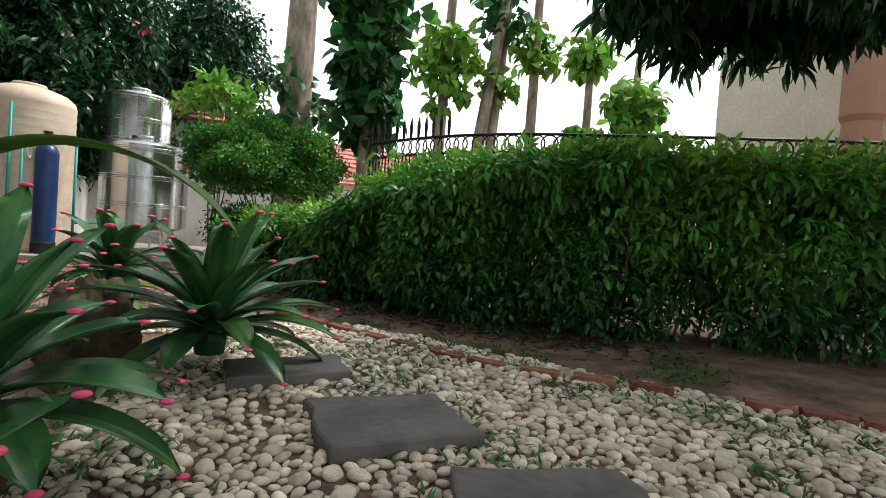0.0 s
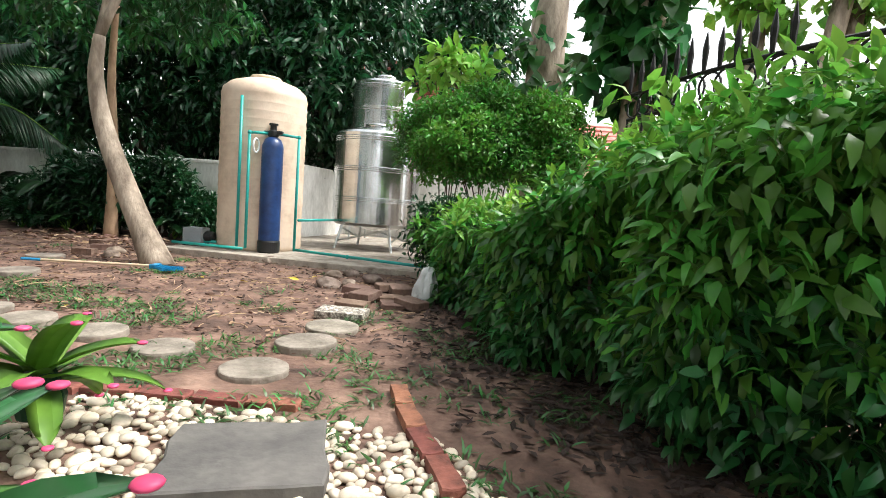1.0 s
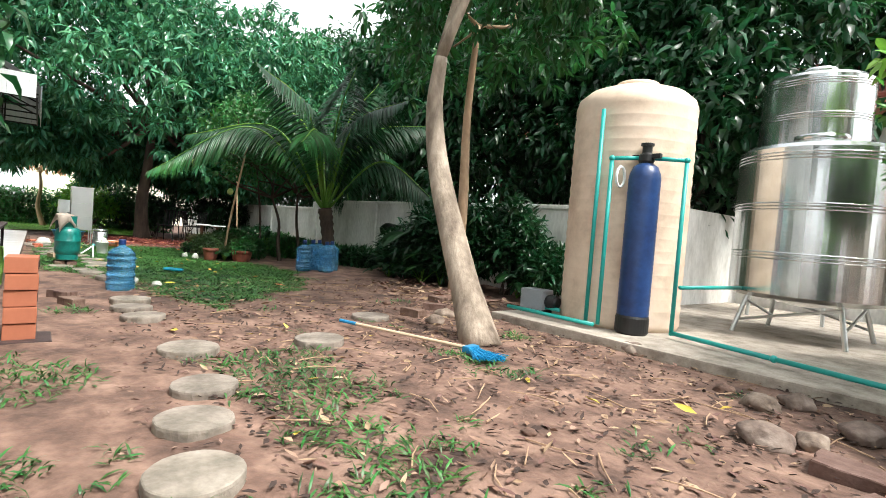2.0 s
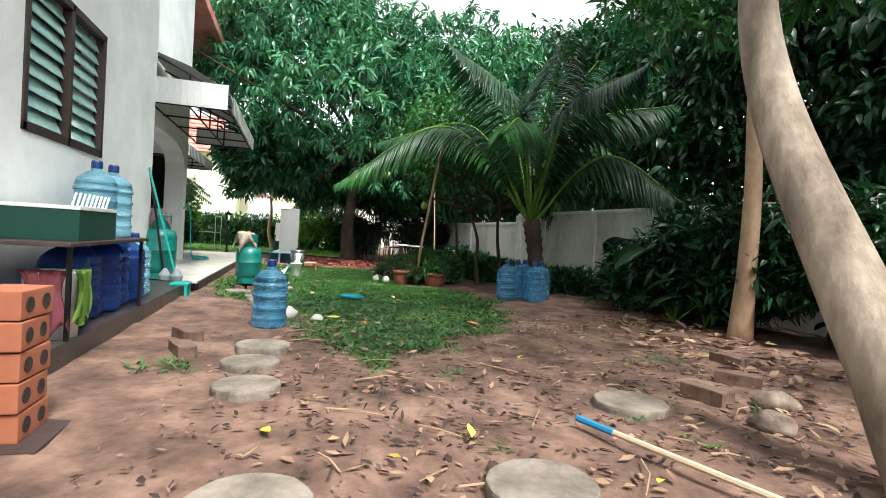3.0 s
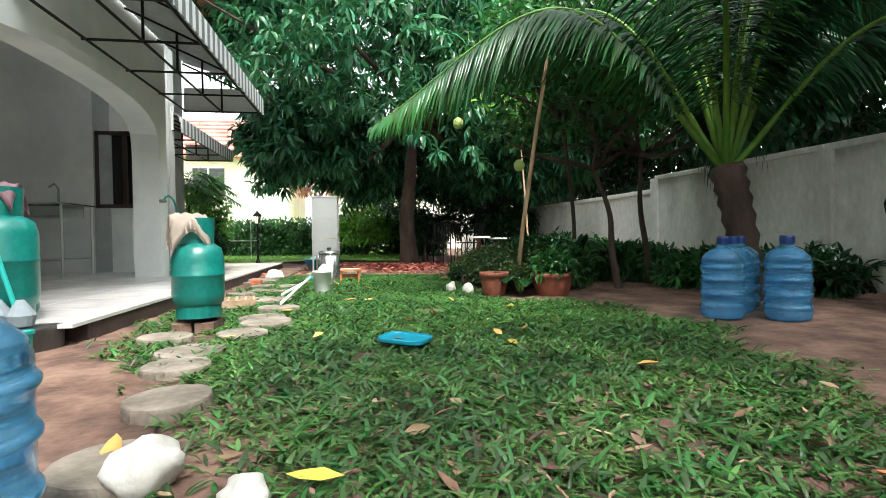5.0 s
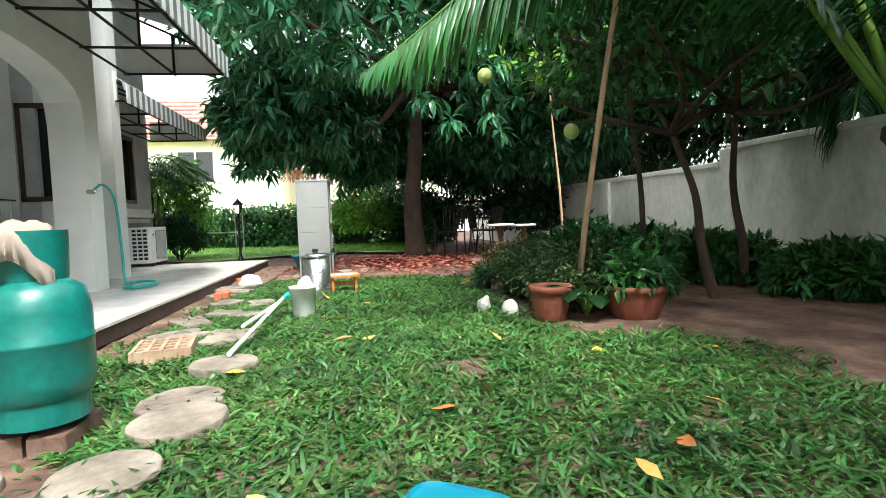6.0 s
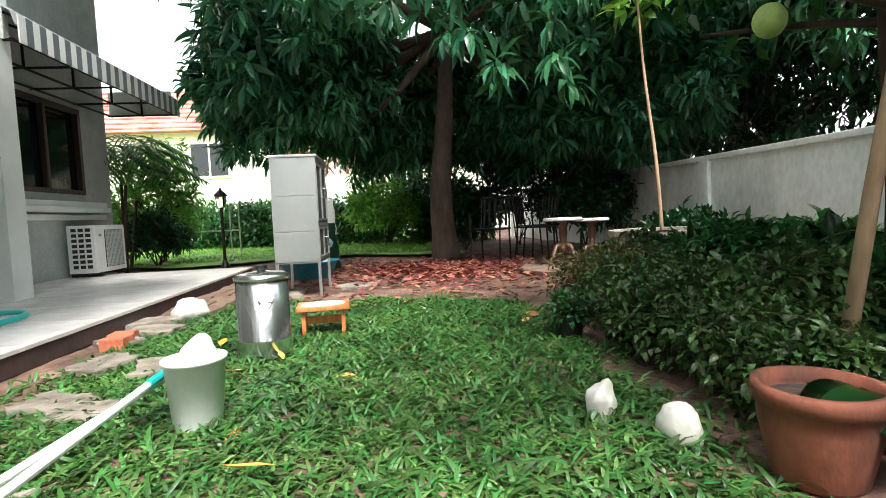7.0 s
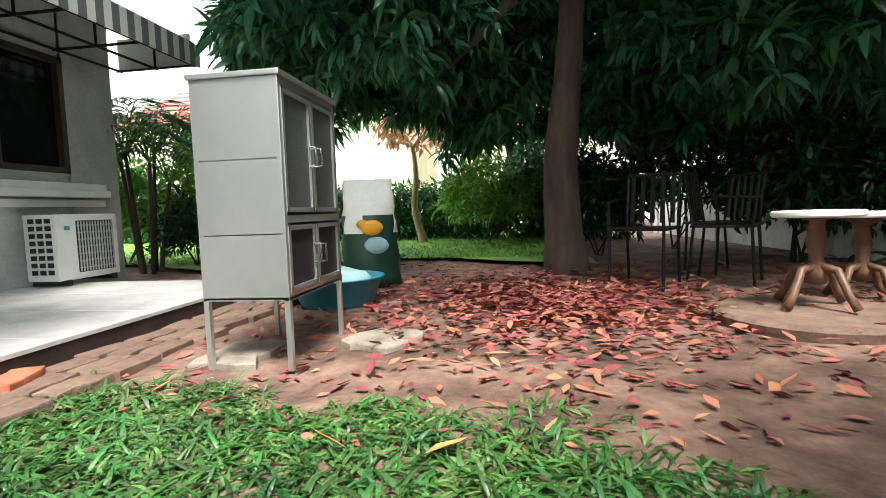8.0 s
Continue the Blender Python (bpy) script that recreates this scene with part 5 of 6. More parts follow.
for i, (x, y, r, h) in enumerate(((-7.9, 8.85, 0.5, 0.28), (-6.9, 9.0, 0.45, 0.35), (-5.3, 9.2, 0.5, 0.35), (-9.9, 8.95, 0.45, 0.15), (-14.6, 8.5, 0.5, 0.25), (-16.6, 8.2, 0.8, 0.7), (-18.2, 7.6, 0.9, 1.0), (-17.6, 6.6, 0.6, 0.6))):
    shrub("wall_shrub", (x, y, 0), (r, r * 0.8, h), "dark leafy undergrowth along the wall", M_LEAF_DARK, 380, 90 + i, 0.12, 0.04, stems=4)


def fruit_tree(base, seed, label, trunk, spread, fruits=(), thick=0.04):
    rng = np.random.default_rng(seed)
    t = thing("pomelo_tree", pose(*base), label, "fruit tree")
    part("trunk", tube(curve_pts(trunk, 14), [thick * (1 - 0.035 * i) for i in range(15)], 9), M_BARK_DARK, t, smooth=True)
    top = Vector(trunk[-1])
    for k in range(7):
        a = k * 0.9 + 0.4 * rng.random()
        e = top + Vector((math.cos(a) * spread, math.sin(a) * spread, 0.1 + 0.7 * rng.random()))
        mid = top.lerp(e, 0.5) + Vector(rng.normal(size=3) * 0.1)
        part("branch", tube(curve_pts((top, mid, e), 8), [0.028 - 0.0025 * i for i in range(9)], 6), M_BARK_DARK, t, smooth=True)
    pts = shell_points(rng, 420, tuple(top + Vector((0, 0, 0.75))), (spread * 1.15, spread * 1.1, 0.75), 0.35, -0.7, seed=seed)
    leaves("crown", clumps(rng, pts, np.full(len(pts), 0.1), 7, 0.1, 0.045, droop=0.3), M_LEAF_MID, t)
    for f in fruits:
        bm = bmesh.new()
        bmesh.ops.create_uvsphere(bm, u_segments=20, v_segments=14, radius=0.056, matrix=Matrix.Translation(Vector(f) - Vector(base)) @ Matrix.Diagonal((1, 1, 1.08, 1)))
        part("pomelo", bm, mat("pomelo_skin", (rgb("8fa85a"), rgb("b5c878")), 8, 0.5, 0, 0.2, 60), t, "pale green pomelo", True)
    return t


fruit_tree((-10.6, 7.65, 0), 71, "dark trunked pomelo tree with crooked branches", ((0, 0, -0.05), (-0.15, 0.0, 0.35), (-0.3, 0.05, 0.75), (-0.35, -0.1, 1.2)), 1.0, ((-11.02, 6.78, 1.24),))
fruit_tree((-11.1, 8.25, 0), 72, "second crooked pomelo trunk by the wall", ((0, 0, -0.05), (0.15, -0.1, 0.3), (0.1, -0.15, 0.8), (0.2, -0.2, 1.35)), 0.9)
fruit_tree((-11.2, 7.45, 0), 73, "slender pomelo tree hung with pale green fruit", ((0, 0, -0.05), (0.02, -0.02, 0.7), (0.05, -0.1, 1.3), (0.15, -0.2, 1.75)), 0.9, ((-11.3, 6.2, 1.72),), 0.026)
sap = thing("sapling", Matrix(), "slim bare stemmed young tree with pale whorled leaves", "sapling")
part("stem", tube(curve_pts(((-13.36, 7.64, 0.27), (-13.42, 7.62, 1.0), (-13.62, 7.63, 1.78), (-13.74, 7.63, 2.6)), 12), [0.018 - 0.0008 * i for i in range(13)], 8), M_BARK_TAN, sap, smooth=True)
sap_rng = np.random.default_rng(75)
sap_pts = np.array([(-13.7 + sap_rng.normal() * 0.3, 7.6 + sap_rng.normal() * 0.3, 2.35 + 0.75 * sap_rng.random()) for i in range(34)])
leaves("foliage", clumps(sap_rng, sap_pts, np.full(34, 0.06), 6, 0.2, 0.085, droop=0.25, rosette=True), M_LEAF_LIGHT, sap)
pole = thing("bamboo_stake", Matrix(), "leaning pale bamboo stake propping the fruit tree", "stake")
part("cane", tube(((-10.52, 6.58, 0.0), (-10.48, 6.64, 0.6), (-10.42, 6.76, 1.5), (-10.36, 6.86, 2.2)), [0.021, 0.02, 0.018, 0.016], 10), M_BARK_TAN, pole, smooth=True)
planter = thing("concrete_planter", pose(-13.48, 7.72, 0), "round grey concrete ring planter", "planter")
part("ring", lathe([(0.42, 0), (0.42, 0.3), (0.46, 0.32), (0.46, 0.4), (0.36, 0.4), (0.36, 0.28), (0.02, 0.28)], 40), M_CONC, planter)
part("soil", lathe([(0.02, 0.285), (0.36, 0.29), (0.02, 0.31)], 24), M_SOIL_DARK, planter)


def spiky_plant(base, stem, n, L, W, seed, label, m_=M_LEAF_MID):
    rng = random.Random(seed)
    t = thing("spiky_plant", pose(*base), label, "plant")
    part("stem", tube(((0, 0, -0.03), (0.01, 0, stem * 0.5), (0, 0, stem)), [0.024, 0.02, 0.018], 8), M_BARK_TAN, t, smooth=True)
    for k in range(n):
        u = k / n
        bm, tip = strap_leaf(L * rng.uniform(0.75, 1.1), W, radians(84 - 50 * u), radians(25 + 50 * u), 8, 0.35)
        lf = part("leaf", bm, m_, t, smooth=True)
        lf.matrix_basis = pose(0, 0, stem - 0.02, 0, 0, k * 137.5 + rng.uniform(-15, 15))


spiky_plant((-11.72, 6.9, 0), 0.24, 26, 0.34, 0.024, 3, "small spiky dracaena on a short tan stem")
spiky_plant((-12.6, 7.15, 0), 0.2, 14, 0.3, 0.034, 4, "pale spiky plant with arching leaves", M_LEAF_LIGHT)
spiky_plant((-11.75, 7.75, 0), 0.05, 9, 0.55, 0.085, 5, "upright dark broad strap leaved plant", M_LEAF_DARK)
# undergrowth and a banana clump shading the wall near the leaning trunk
for i, (x, y, r, h, L_) in enumerate(((-8.3, 8.95, 0.5, 0.4, 0.14), (-7.4, 8.9, 0.6, 0.6, 0.16), (-6.6, 8.9, 0.6, 0.7, 0.16), (-5.9, 9.1, 0.5, 0.7, 0.14))):
    shrub("shade_shrub", (x, y, 0), (r, r * 0.7, h), "tall dark glossy undergrowth before the wall", M_LEAF_DARK, 330, 190 + i, L_, 0.045, stems=6)
big_leaf_plant((-7.75, 9.0, 0.0), 7, 1.0, 0.24, 44, "dark banana like plant with large drooping leaves", M_LEAF_DARK, "banana_plant", (45, 82))
big_leaf_plant((-6.9, 8.7, 0.0), 9, 0.5, 0.14, 45, "dark broadleaf plant against the garden wall", M_LEAF_MID, "wall_plant", (40, 80))


# ---- lawn clutter ----
def stool():
    t = thing("low_stool", pose(-12.0, 5.02, 0, 0, 0, 6), "low orange wooden stool on the lawn", "stool")
    part("seat", box(0.2, 0.27, 0.022, 0, 0, 0.14, 0.006), M_WOOD, t)
    part("worn_top", lathe([(0.005, 0.1655), (0.06, 0.166), (0.085, 0.1645), (0.09, 0.161)], 28, m=Matrix.Diagonal((0.95, 1.3, 1, 1))), mat("pale_worn_wood", (rgb("bda58c"), rgb("e6dacb")), 6, 0.6, 0, 0.1, 40), t, "pale worn and bleached top")
    for y in (-0.1, 0.1):
        part("leg", box(0.15, 0.02, 0.142, 0, y, 0, 0.003), M_WOOD, t)
    part("stretcher", box(0.02, 0.18, 0.04, 0, 0, 0.06), M_WOOD, t)


stool()


def stock_pot():
    t = thing("stock_pot", pose(-11.58, 4.82, 0.0), "tall stainless steel stock pot with a lid", "pot")
    part("body", lathe([(0.108, 0), (0.112, 0.01), (0.112, 0.09), (0.115, 0.095), (0.112, 0.1), (0.112, 0.36)], 40), M_STEEL, t, smooth=True)
    part("lid", lathe([(0.117, 0.355), (0.119, 0.368), (0.1, 0.382), (0.03, 0.39)], 40), M_STEEL, t, smooth=True)
    part("knob", lathe([(0.012, 0.385), (0.026, 0.402), (0.026, 0.415), (0.018, 0.42)], 16), M_BLACK, t)
    for a in (20, 200):
        part("handle", tube([(0.113 * math.cos(radians(a + d)) * k, 0.113 * math.sin(radians(a + d)) * k, 0.27) for d, k in ((-14, 1), (-10, 1.2), (10, 1.2), (14, 1))], 0.006, 6), M_STEEL, t)


stock_pot()


def bucket():
    t = thing("white_bucket", pose(-10.84, 4.8, 0.0) @ Matrix.Diagonal((0.82, 0.82, 0.95, 1)), "white plastic bucket holding a pale cloth", "bucket")
    part("body", lathe([(0.08, 0), (0.085, 0.008), (0.105, 0.21), (0.112, 0.21), (0.112, 0.222), (0.1, 0.222), (0.082, 0.02)], 32), M_WHITE_PL, t, smooth=True)
    part("cloth", rock(61, (0.07, 0.06, 0.08)), plain("pale_cloth", rgb("d9dcc8"), 0.8), t, smooth=True)
    t.children[-1].location = (0.02, 0.02, 0.21)


bucket()
for i, (p, q, m_) in enumerate((((-9.72, 4.6, 0.055), (-10.97, 4.68, 0.15), M_WHITE_PL), ((-10.42, 4.5, 0.045), (-10.99, 4.7, 0.14), M_WHITE_PL))):
    s_ = thing("mop_pole", Matrix(), "white plastic mop pole lying across the stones", "pole")
    part("shaft", tube((p, q), 0.0115, 10), m_, s_)
    part("grip", tube((Vector(q), Vector(q).lerp(Vector(p), 0.12)), 0.014, 10), M_PIPE, s_)


def rounded_lid():
    bm = bmesh.new()
    rings = []
    for k, z in ((0.97, 0), (1.0, 0.004), (1.0, 0.016), (0.96, 0.018), (0.93, 0.011)):
        ring = []
        for i in range(40):
            c, n = math.cos(i * math.pi / 20), math.sin(i * math.pi / 20)
            ring.append(bm.verts.new((0.115 * k * math.copysign(abs(c) ** 0.5, c), 0.1 * k * math.copysign(abs(n) ** 0.5, n), z)))
        rings.append(ring)
    for u, v in zip(rings, rings[1:]):
        for i in range(40):
            bm.faces.new((u[i], u[(i + 1) % 40], v[(i + 1) % 40], v[i]))
    bm.faces.new(rings[0][::-1])
    bm.faces.new(rings[-1])
    single("blue_lid", bm, plain("bright_blue_plastic", rgb("1492ad"), 0.35), pose(-8.3, 5.375, 0.035, 0, 3, 62), "bright blue plastic lid with rounded corners lying on the grass", "lid")


rounded_lid()


def broom():
    t = thing("broom", pose(-3.3, 6.27, 0.02, 0, 0, 13), "broom with bright blue bristles lying on the soil", "broom")
    part("handle", tube(((-0.12, 0.0, 0.035), (-1.15, -0.1, 0.03)), 0.012, 8), plain("pale_wood", rgb("cdb79a"), 0.6), t)
    part("grip", tube(((-1.13, -0.1, 0.03), (-1.3, -0.116, 0.03)), 0.014, 8), plain("blue_grip", rgb("1f7fae"), 0.4), t)
    bm = bmesh.new()
    rng = random.Random(3)
    for k in range(160):
        a = radians(-75 + 45 + rng.uniform(-28, 28))
        r = rng.uniform(0.2, 0.28)
        y0 = rng.uniform(-0.04, 0.04)
        tube(((-0.1, y0, 0.03 + rng.uniform(-0.015, 0.02)), (-0.1 + r * math.cos(a), y0 + r * math.sin(a) * 0.7, 0.01 + rng.uniform(0, 0.035))), 0.003, 4, bm)
    part("bristles", bm, plain("blue_bristle", rgb("1688b8"), 0.5), t)
    part("head", box(0.06, 0.12, 0.045, -0.11, 0, 0.01, 0.01), plain("blue_head", rgb("1f7fae"), 0.4), t)


broom()


def pump():
    t = thing("water_pump", pose(-4.35, 7.95, 0.07, 0, 0, 8), "small grey water pump box", "pump")
    part("housing", box(0.26, 0.2, 0.2, 0, 0, 0.04, 0.015), plain("grey_plastic", rgb("8d9296"), 0.5), t)
    part("foot", box(0.28, 0.16, 0.045, 0, 0, 0, 0.006), M_BLACK, t)
    part("motor", lathe([(0.06, 0), (0.07, 0.02), (0.07, 0.1), (0.05, 0.12)], 20, m=pose(0.13, 0, 0.13, 0, 90, 0)), M_BLACK, t)


pump()
single("white_sack", gnarled(66, (0.085, 0.075, 0.17)), plain("white_sackcloth", rgb("d6d8d8"), 0.7), pose(-0.72, 6.2, 0.13, 0, 8, 0), "crumpled white sack beside the hedge", "sack", smooth=True)


# ---- by the wall: shelf, crate, pail, hollow bricks ----
def shelf_table():
    t = thing("low_table", pose(-6.25, 3.52, 0.115), "dark low table over the bottle row", "table")
    part("tabletop", box(1.35, 0.42, 0.02, 0, 0.02, 0.46, 0.004), M_EDGE, t)
    for x in (-0.6, 0.6):
        for y in (-0.16, 0.2):
            part("leg", box(0.02, 0.02, 0.46, x, y, 0), M_IRON, t)
    c = thing("plastic_crate", pose(-6.05, 3.54, 0.596), "dark green slatted plastic crate with a white tray", "crate")
    dg = plain("dark_green_plastic", rgb("0f3f36"), 0.45)
    part("base", box(0.55, 0.34, 0.015, 0, 0, 0), dg, c)
    for y in (-0.165, 0.165):
        part("side", box(0.55, 0.012, 0.16, 0, y, 0, 0.003), dg, c)
    for x in (-0.27, 0.27):
        part("side", box(0.012, 0.34, 0.16, x, 0, 0, 0.003), dg, c)
    part("tray", box(0.56, 0.35, 0.02, 0, 0, 0.16, 0.005), M_WHITE_PL, c)
    for k in range(9):
        part("tine", tube(((-0.24 + 0.06 * k, 0.12, 0.17), (-0.24 + 0.06 * k, 0.14, 0.25)), 0.006, 6), M_WHITE_PL, c)
    bt = bottle("water_bottle", pose(-6.62, 3.5, 0.596, 0, 0, 10), M_BOTTLE_PALE, "pale blue water bottle standing on the low table")
    bottle("water_bottle", pose(-6.84, 3.53, 0.596, 0, 0, 100), M_BOTTLE_PALE, "second pale blue water bottle standing on the low table")


shelf_table()
pl = thing("white_pail", pose(-5.77, 3.61, 0.115), "tall white pail with a green glove over its edge", "pail")
part("body", lathe([(0.11, 0), (0.125, 0.32), (0.13, 0.33), (0.118, 0.33), (0.1, 0.02)], 30), M_WHITE_PL, pl, smooth=True)


def hung_cloth(name, w, h, m, colour, label, category):
    bm = bmesh.new()
    n, k = 16, 10
    g = [[bm.verts.new((w * (i / n - 0.5) * (1 - 0.25 * math.sin(j * 0.5)), 0.018 * math.sin(i * 1.25 + 0.3 * j) + 0.03 * (j / k) * (1 - j / k), -h * j / k * (1 + 0.12 * math.sin(i * 0.8)))) for j in range(k + 1)] for i in range(n + 1)]
    for i in range(n):
        for j in range(k):
            bm.faces.new((g[i][j], g[i][j + 1], g[i + 1][j + 1], g[i + 1][j]))
    bmesh.ops.solidify(bm, geom=bm.faces[:], thickness=0.004)
    single(name, bm, mat(name + "_fabric", (rgb(colour), rgb(colour)), 8, 0.9, 0, 0.3, 60), m, label, category, smooth=True)


hung_cloth("green_glove", 0.13, 0.25, pose(-5.72, 3.755, 0.46), "6d9440", "lime green rubber glove hanging on the pail", "glove")
hung_cloth("red_cloth", 0.2, 0.3, pose(-5.625, 3.62, 0.46, 0, 0, 90), "9a5560", "dull pink cloth hanging over the pail edge", "cloth")
for i in range(5):
    hb = thing("hollow_brick", pose(-4.72 + 0.01 * (i % 2), 3.9, 0.015 + 0.095 * i, 0, 0, 4 * math.sin(i * 3)), "orange hollow clay brick in a short stack", "brick", "stack of hollow bricks")
    part("body", box(0.2, 0.15, 0.09, 0, 0, 0, 0.006), plain("orange_clay", rgb("a8654a"), 0.9), hb)
    for x in (-0.05, 0.05):
        part("core_hole", lathe([(0.025, 0), (0.025, 0.004)], 16, m=pose(x, 0.0735, 0.045, -90, 0, 0)), M_SOIL_DARK, hb)
single("stack_base", box(0.34, 0.3, 0.03, 0, 0, 0, 0.006), M_EDGE, pose(-4.72, 3.9, -0.014), "dark board under the hollow bricks", "board")


def twigs():
    rng = random.Random(15)
    bm = bmesh.new()
    for k in range(170):
        x, y = rng.uniform(-7, -0.6), rng.uniform(4.7, 7.6)
        a, L = rng.uniform(0, 6.28), rng.uniform(0.06, 0.3)
        b = a + rng.uniform(-0.5, 0.5)
        p = Vector((x, y, height(x, y) + 0.012))
        q = p + Vector((math.cos(a) * L * 0.5, math.sin(a) * L * 0.5, rng.uniform(0, 0.015)))
        tube((p, q, q + Vector((math.cos(b) * L * 0.5, math.sin(b) * L * 0.5, -0.004))), [0.004, 0.0035, 0.002], 5, bm)
    tagged(mesh_object("twig_litter", bm, M_BARK_TAN), "small dry twigs scattered on the soil", "twigs", kind="stuff")


twigs()
for i, (x, y, s) in enumerate(((-1.9, 6.2, 0.05), (-2.6, 6.6, 0.045), (-3.2, 5.3, 0.04), (-2.3, 5.6, 0.035), (-1.6, 5.7, 0.04), (-2.9, 7.1, 0.06), (-4.9, 5.9, 0.04), (-5.5, 6.9, 0.045), (-2.2, 7.2, 0.07), (-3.5, 7.2, 0.06))):
    single("soil_lump", rock(90 + i, (s, s * 0.8, s * 0.5)), M_SOIL, pose(x, y, 0.008, 0, 0, 60 * i), "lump of dry red brown soil", "soil lump", smooth=True)


# ---- terrace things ----
def air_conditioner():
    t = thing("air_conditioner", pose(-15.2, 2.17, 0.115), "white outdoor air conditioner unit with a slotted grille", "air conditioner")
    W, D, Ht = 0.58, 0.28, 0.5
    part("casing", box(W, D, Ht, 0, 0, 0.04, 0.012), M_WHITE_PL, t)
    for x in (-0.22, 0.22):
        part("foot", box(0.05, 0.3, 0.045, x, 0, 0, 0.004), M_BLACK, t)
    for i in range(8):
        for j in range(3):
            part("side_slot", box(0.006, 0.05, 0.035, W / 2, -0.07 + 0.07 * j, 0.09 + 0.055 * i), M_BLACK, t)
    part("grille_recess", box(0.36, 0.006, 0.4, -0.06, D / 2, 0.09), M_IRON, t)
    for k in range(13):
        part("grille_bar", box(0.007, 0.008, 0.39, -0.225 + 0.0275 * k, D / 2 + 0.008, 0.095), M_TRIM_GREY, t)
    for k in range(7):
        part("grille_bar", box(0.35, 0.006, 0.007, -0.06, D / 2 + 0.006, 0.12 + 0.055 * k), M_TRIM_GREY, t)
    part("badge", box(0.05, 0.004, 0.03, 0.2, D / 2, 0.42), M_PIPE, t, "small pale blue badge")


air_conditioner()


def garden_hose():
    t = thing("garden_hose", Matrix(), "teal garden hose hanging on the porch column and coiled below", "hose")
    pts = [(-12.0, 3.0, 0.95), (-12.15, 3.02, 1.02), (-12.3, 3.04, 0.9), (-12.32, 3.06, 0.5), (-12.25, 3.1, 0.2), (-12.1, 3.2, 0.13)]
    for k in range(26):
        a = k * 0.6
        pts.append((-12.2 + 0.18 * math.cos(a), 3.25 + 0.12 * math.sin(a), 0.13 + 0.004 * (k % 9)))
    part("tube", tube(curve_pts(pts, 140), 0.011, 7), M_PIPE, t, smooth=True)
    part("tap", lathe([(0.02, 0), (0.02, 0.06), (0.012, 0.07)], 10, m=pose(-11.96, 2.99, 0.95, -90, 0, 0)), M_STEEL, t)


garden_hose()


def washing_machine():
    t = thing("washing_machine", pose(-11.6, 0.75, 0.115, 0, 0, 20), "white front loading washing machine", "washing machine")
    part("casing", box(0.58, 0.55, 0.82, 0, 0, 0, 0.012), M_WHITE_PL, t)
    part("door_ring", lathe([(0.2, 0), (0.2, 0.02), (0.16, 0.03), (0.15, 0.01)], 36, m=pose(0.0, 0.275, 0.45, -90, 0, 0)), M_STEEL_DULL, t)
    part("door_glass", lathe([(0.15, 0.01), (0.1, 0.03), (0.02, 0.04)], 30, m=pose(0.0, 0.275, 0.45, -90, 0, 0)), M_DARKGLASS, t)
    part("control_panel", box(0.54, 0.01, 0.1, 0, 0.278, 0.7, 0.003), M_TRIM_GREY, t)


washing_machine()


def sink_stand():
    t = thing("sink_stand", pose(-12.5, 1.55, 0.115), "stainless steel sink on a four legged stand", "sink")
    part("basin", box(0.5, 0.6, 0.14, 0, 0, 0.68, 0.02), M_STEEL, t)
    part("rim", box(0.7, 0.75, 0.02, 0, 0, 0.82, 0.005), M_STEEL, t)
    for x in (-0.32, 0.32):
        for y in (-0.34, 0.34):
            part("leg", tube(((x, y, 0), (x, y, 0.82)), 0.014, 8), M_STEEL_DULL, t)
        part("rail", tube(((x, -0.34, 0.2), (x, 0.34, 0.2)), 0.011, 8), M_STEEL_DULL, t)
    part("tap", tube(((-0.28, 0, 0.83), (-0.28, 0, 1.05), (-0.2, 0, 1.1), (-0.1, 0, 1.05)), 0.012, 8), M_STEEL, t)


sink_stand()


def porch_table():
    t = thing("porch_table", pose(-9.7, 2.7, 0.115), "low table draped with a tan brown cloth", "table")
    part("cloth", lathe([(0.3, 0.34), (0.29, 0.4), (0.26, 0.43), (0.02, 0.45)], 18), plain("tan_cloth", rgb("b07a45"), 0.85), t, smooth=True)
    for a in range(4):
        x, y = 0.2 * math.cos(a * 1.571 + 0.78), 0.2 * math.sin(a * 1.571 + 0.78)
        part("leg", tube(((x, y, 0), (x, y, 0.42)), 0.014, 8), M_STEEL_DULL, t)
    s_ = thing("gas_burner", pose(-9.1, 3.3, 0.115), "small teal gas bottle with a burner on top", "gas burner")
    part("vessel", lathe([(0.07, 0), (0.085, 0.03), (0.085, 0.17), (0.06, 0.21), (0.02, 0.22)], 24), M_GAS, s_, smooth=True)
    part("ring", lathe([(0.07, 0.22), (0.09, 0.24), (0.09, 0.32), (0.07, 0.33)], 24), M_STEEL_DULL, s_)


porch_table()
for i, (p, q, m_) in enumerate((((-8.56, 3.62, 0.13), (-8.52, 3.33, 1.25), M_PIPE), ((-8.6, 3.5, 0.13), (-8.62, 3.32, 1.2), M_IRON))):
    t = thing("mop", Matrix(), "long handled mop leaning on the wall corner", "mop")
    part("handle", tube((p, q), 0.011, 8), m_, t)
    part("head", lathe([(0.05, 0), (0.06, 0.05), (0.015, 0.12)], 14, m=Matrix.Translation(Vector(p) - Vector((0, 0, 0.005)))), plain("mop_head", rgb("7f8a90"), 0.9), t)


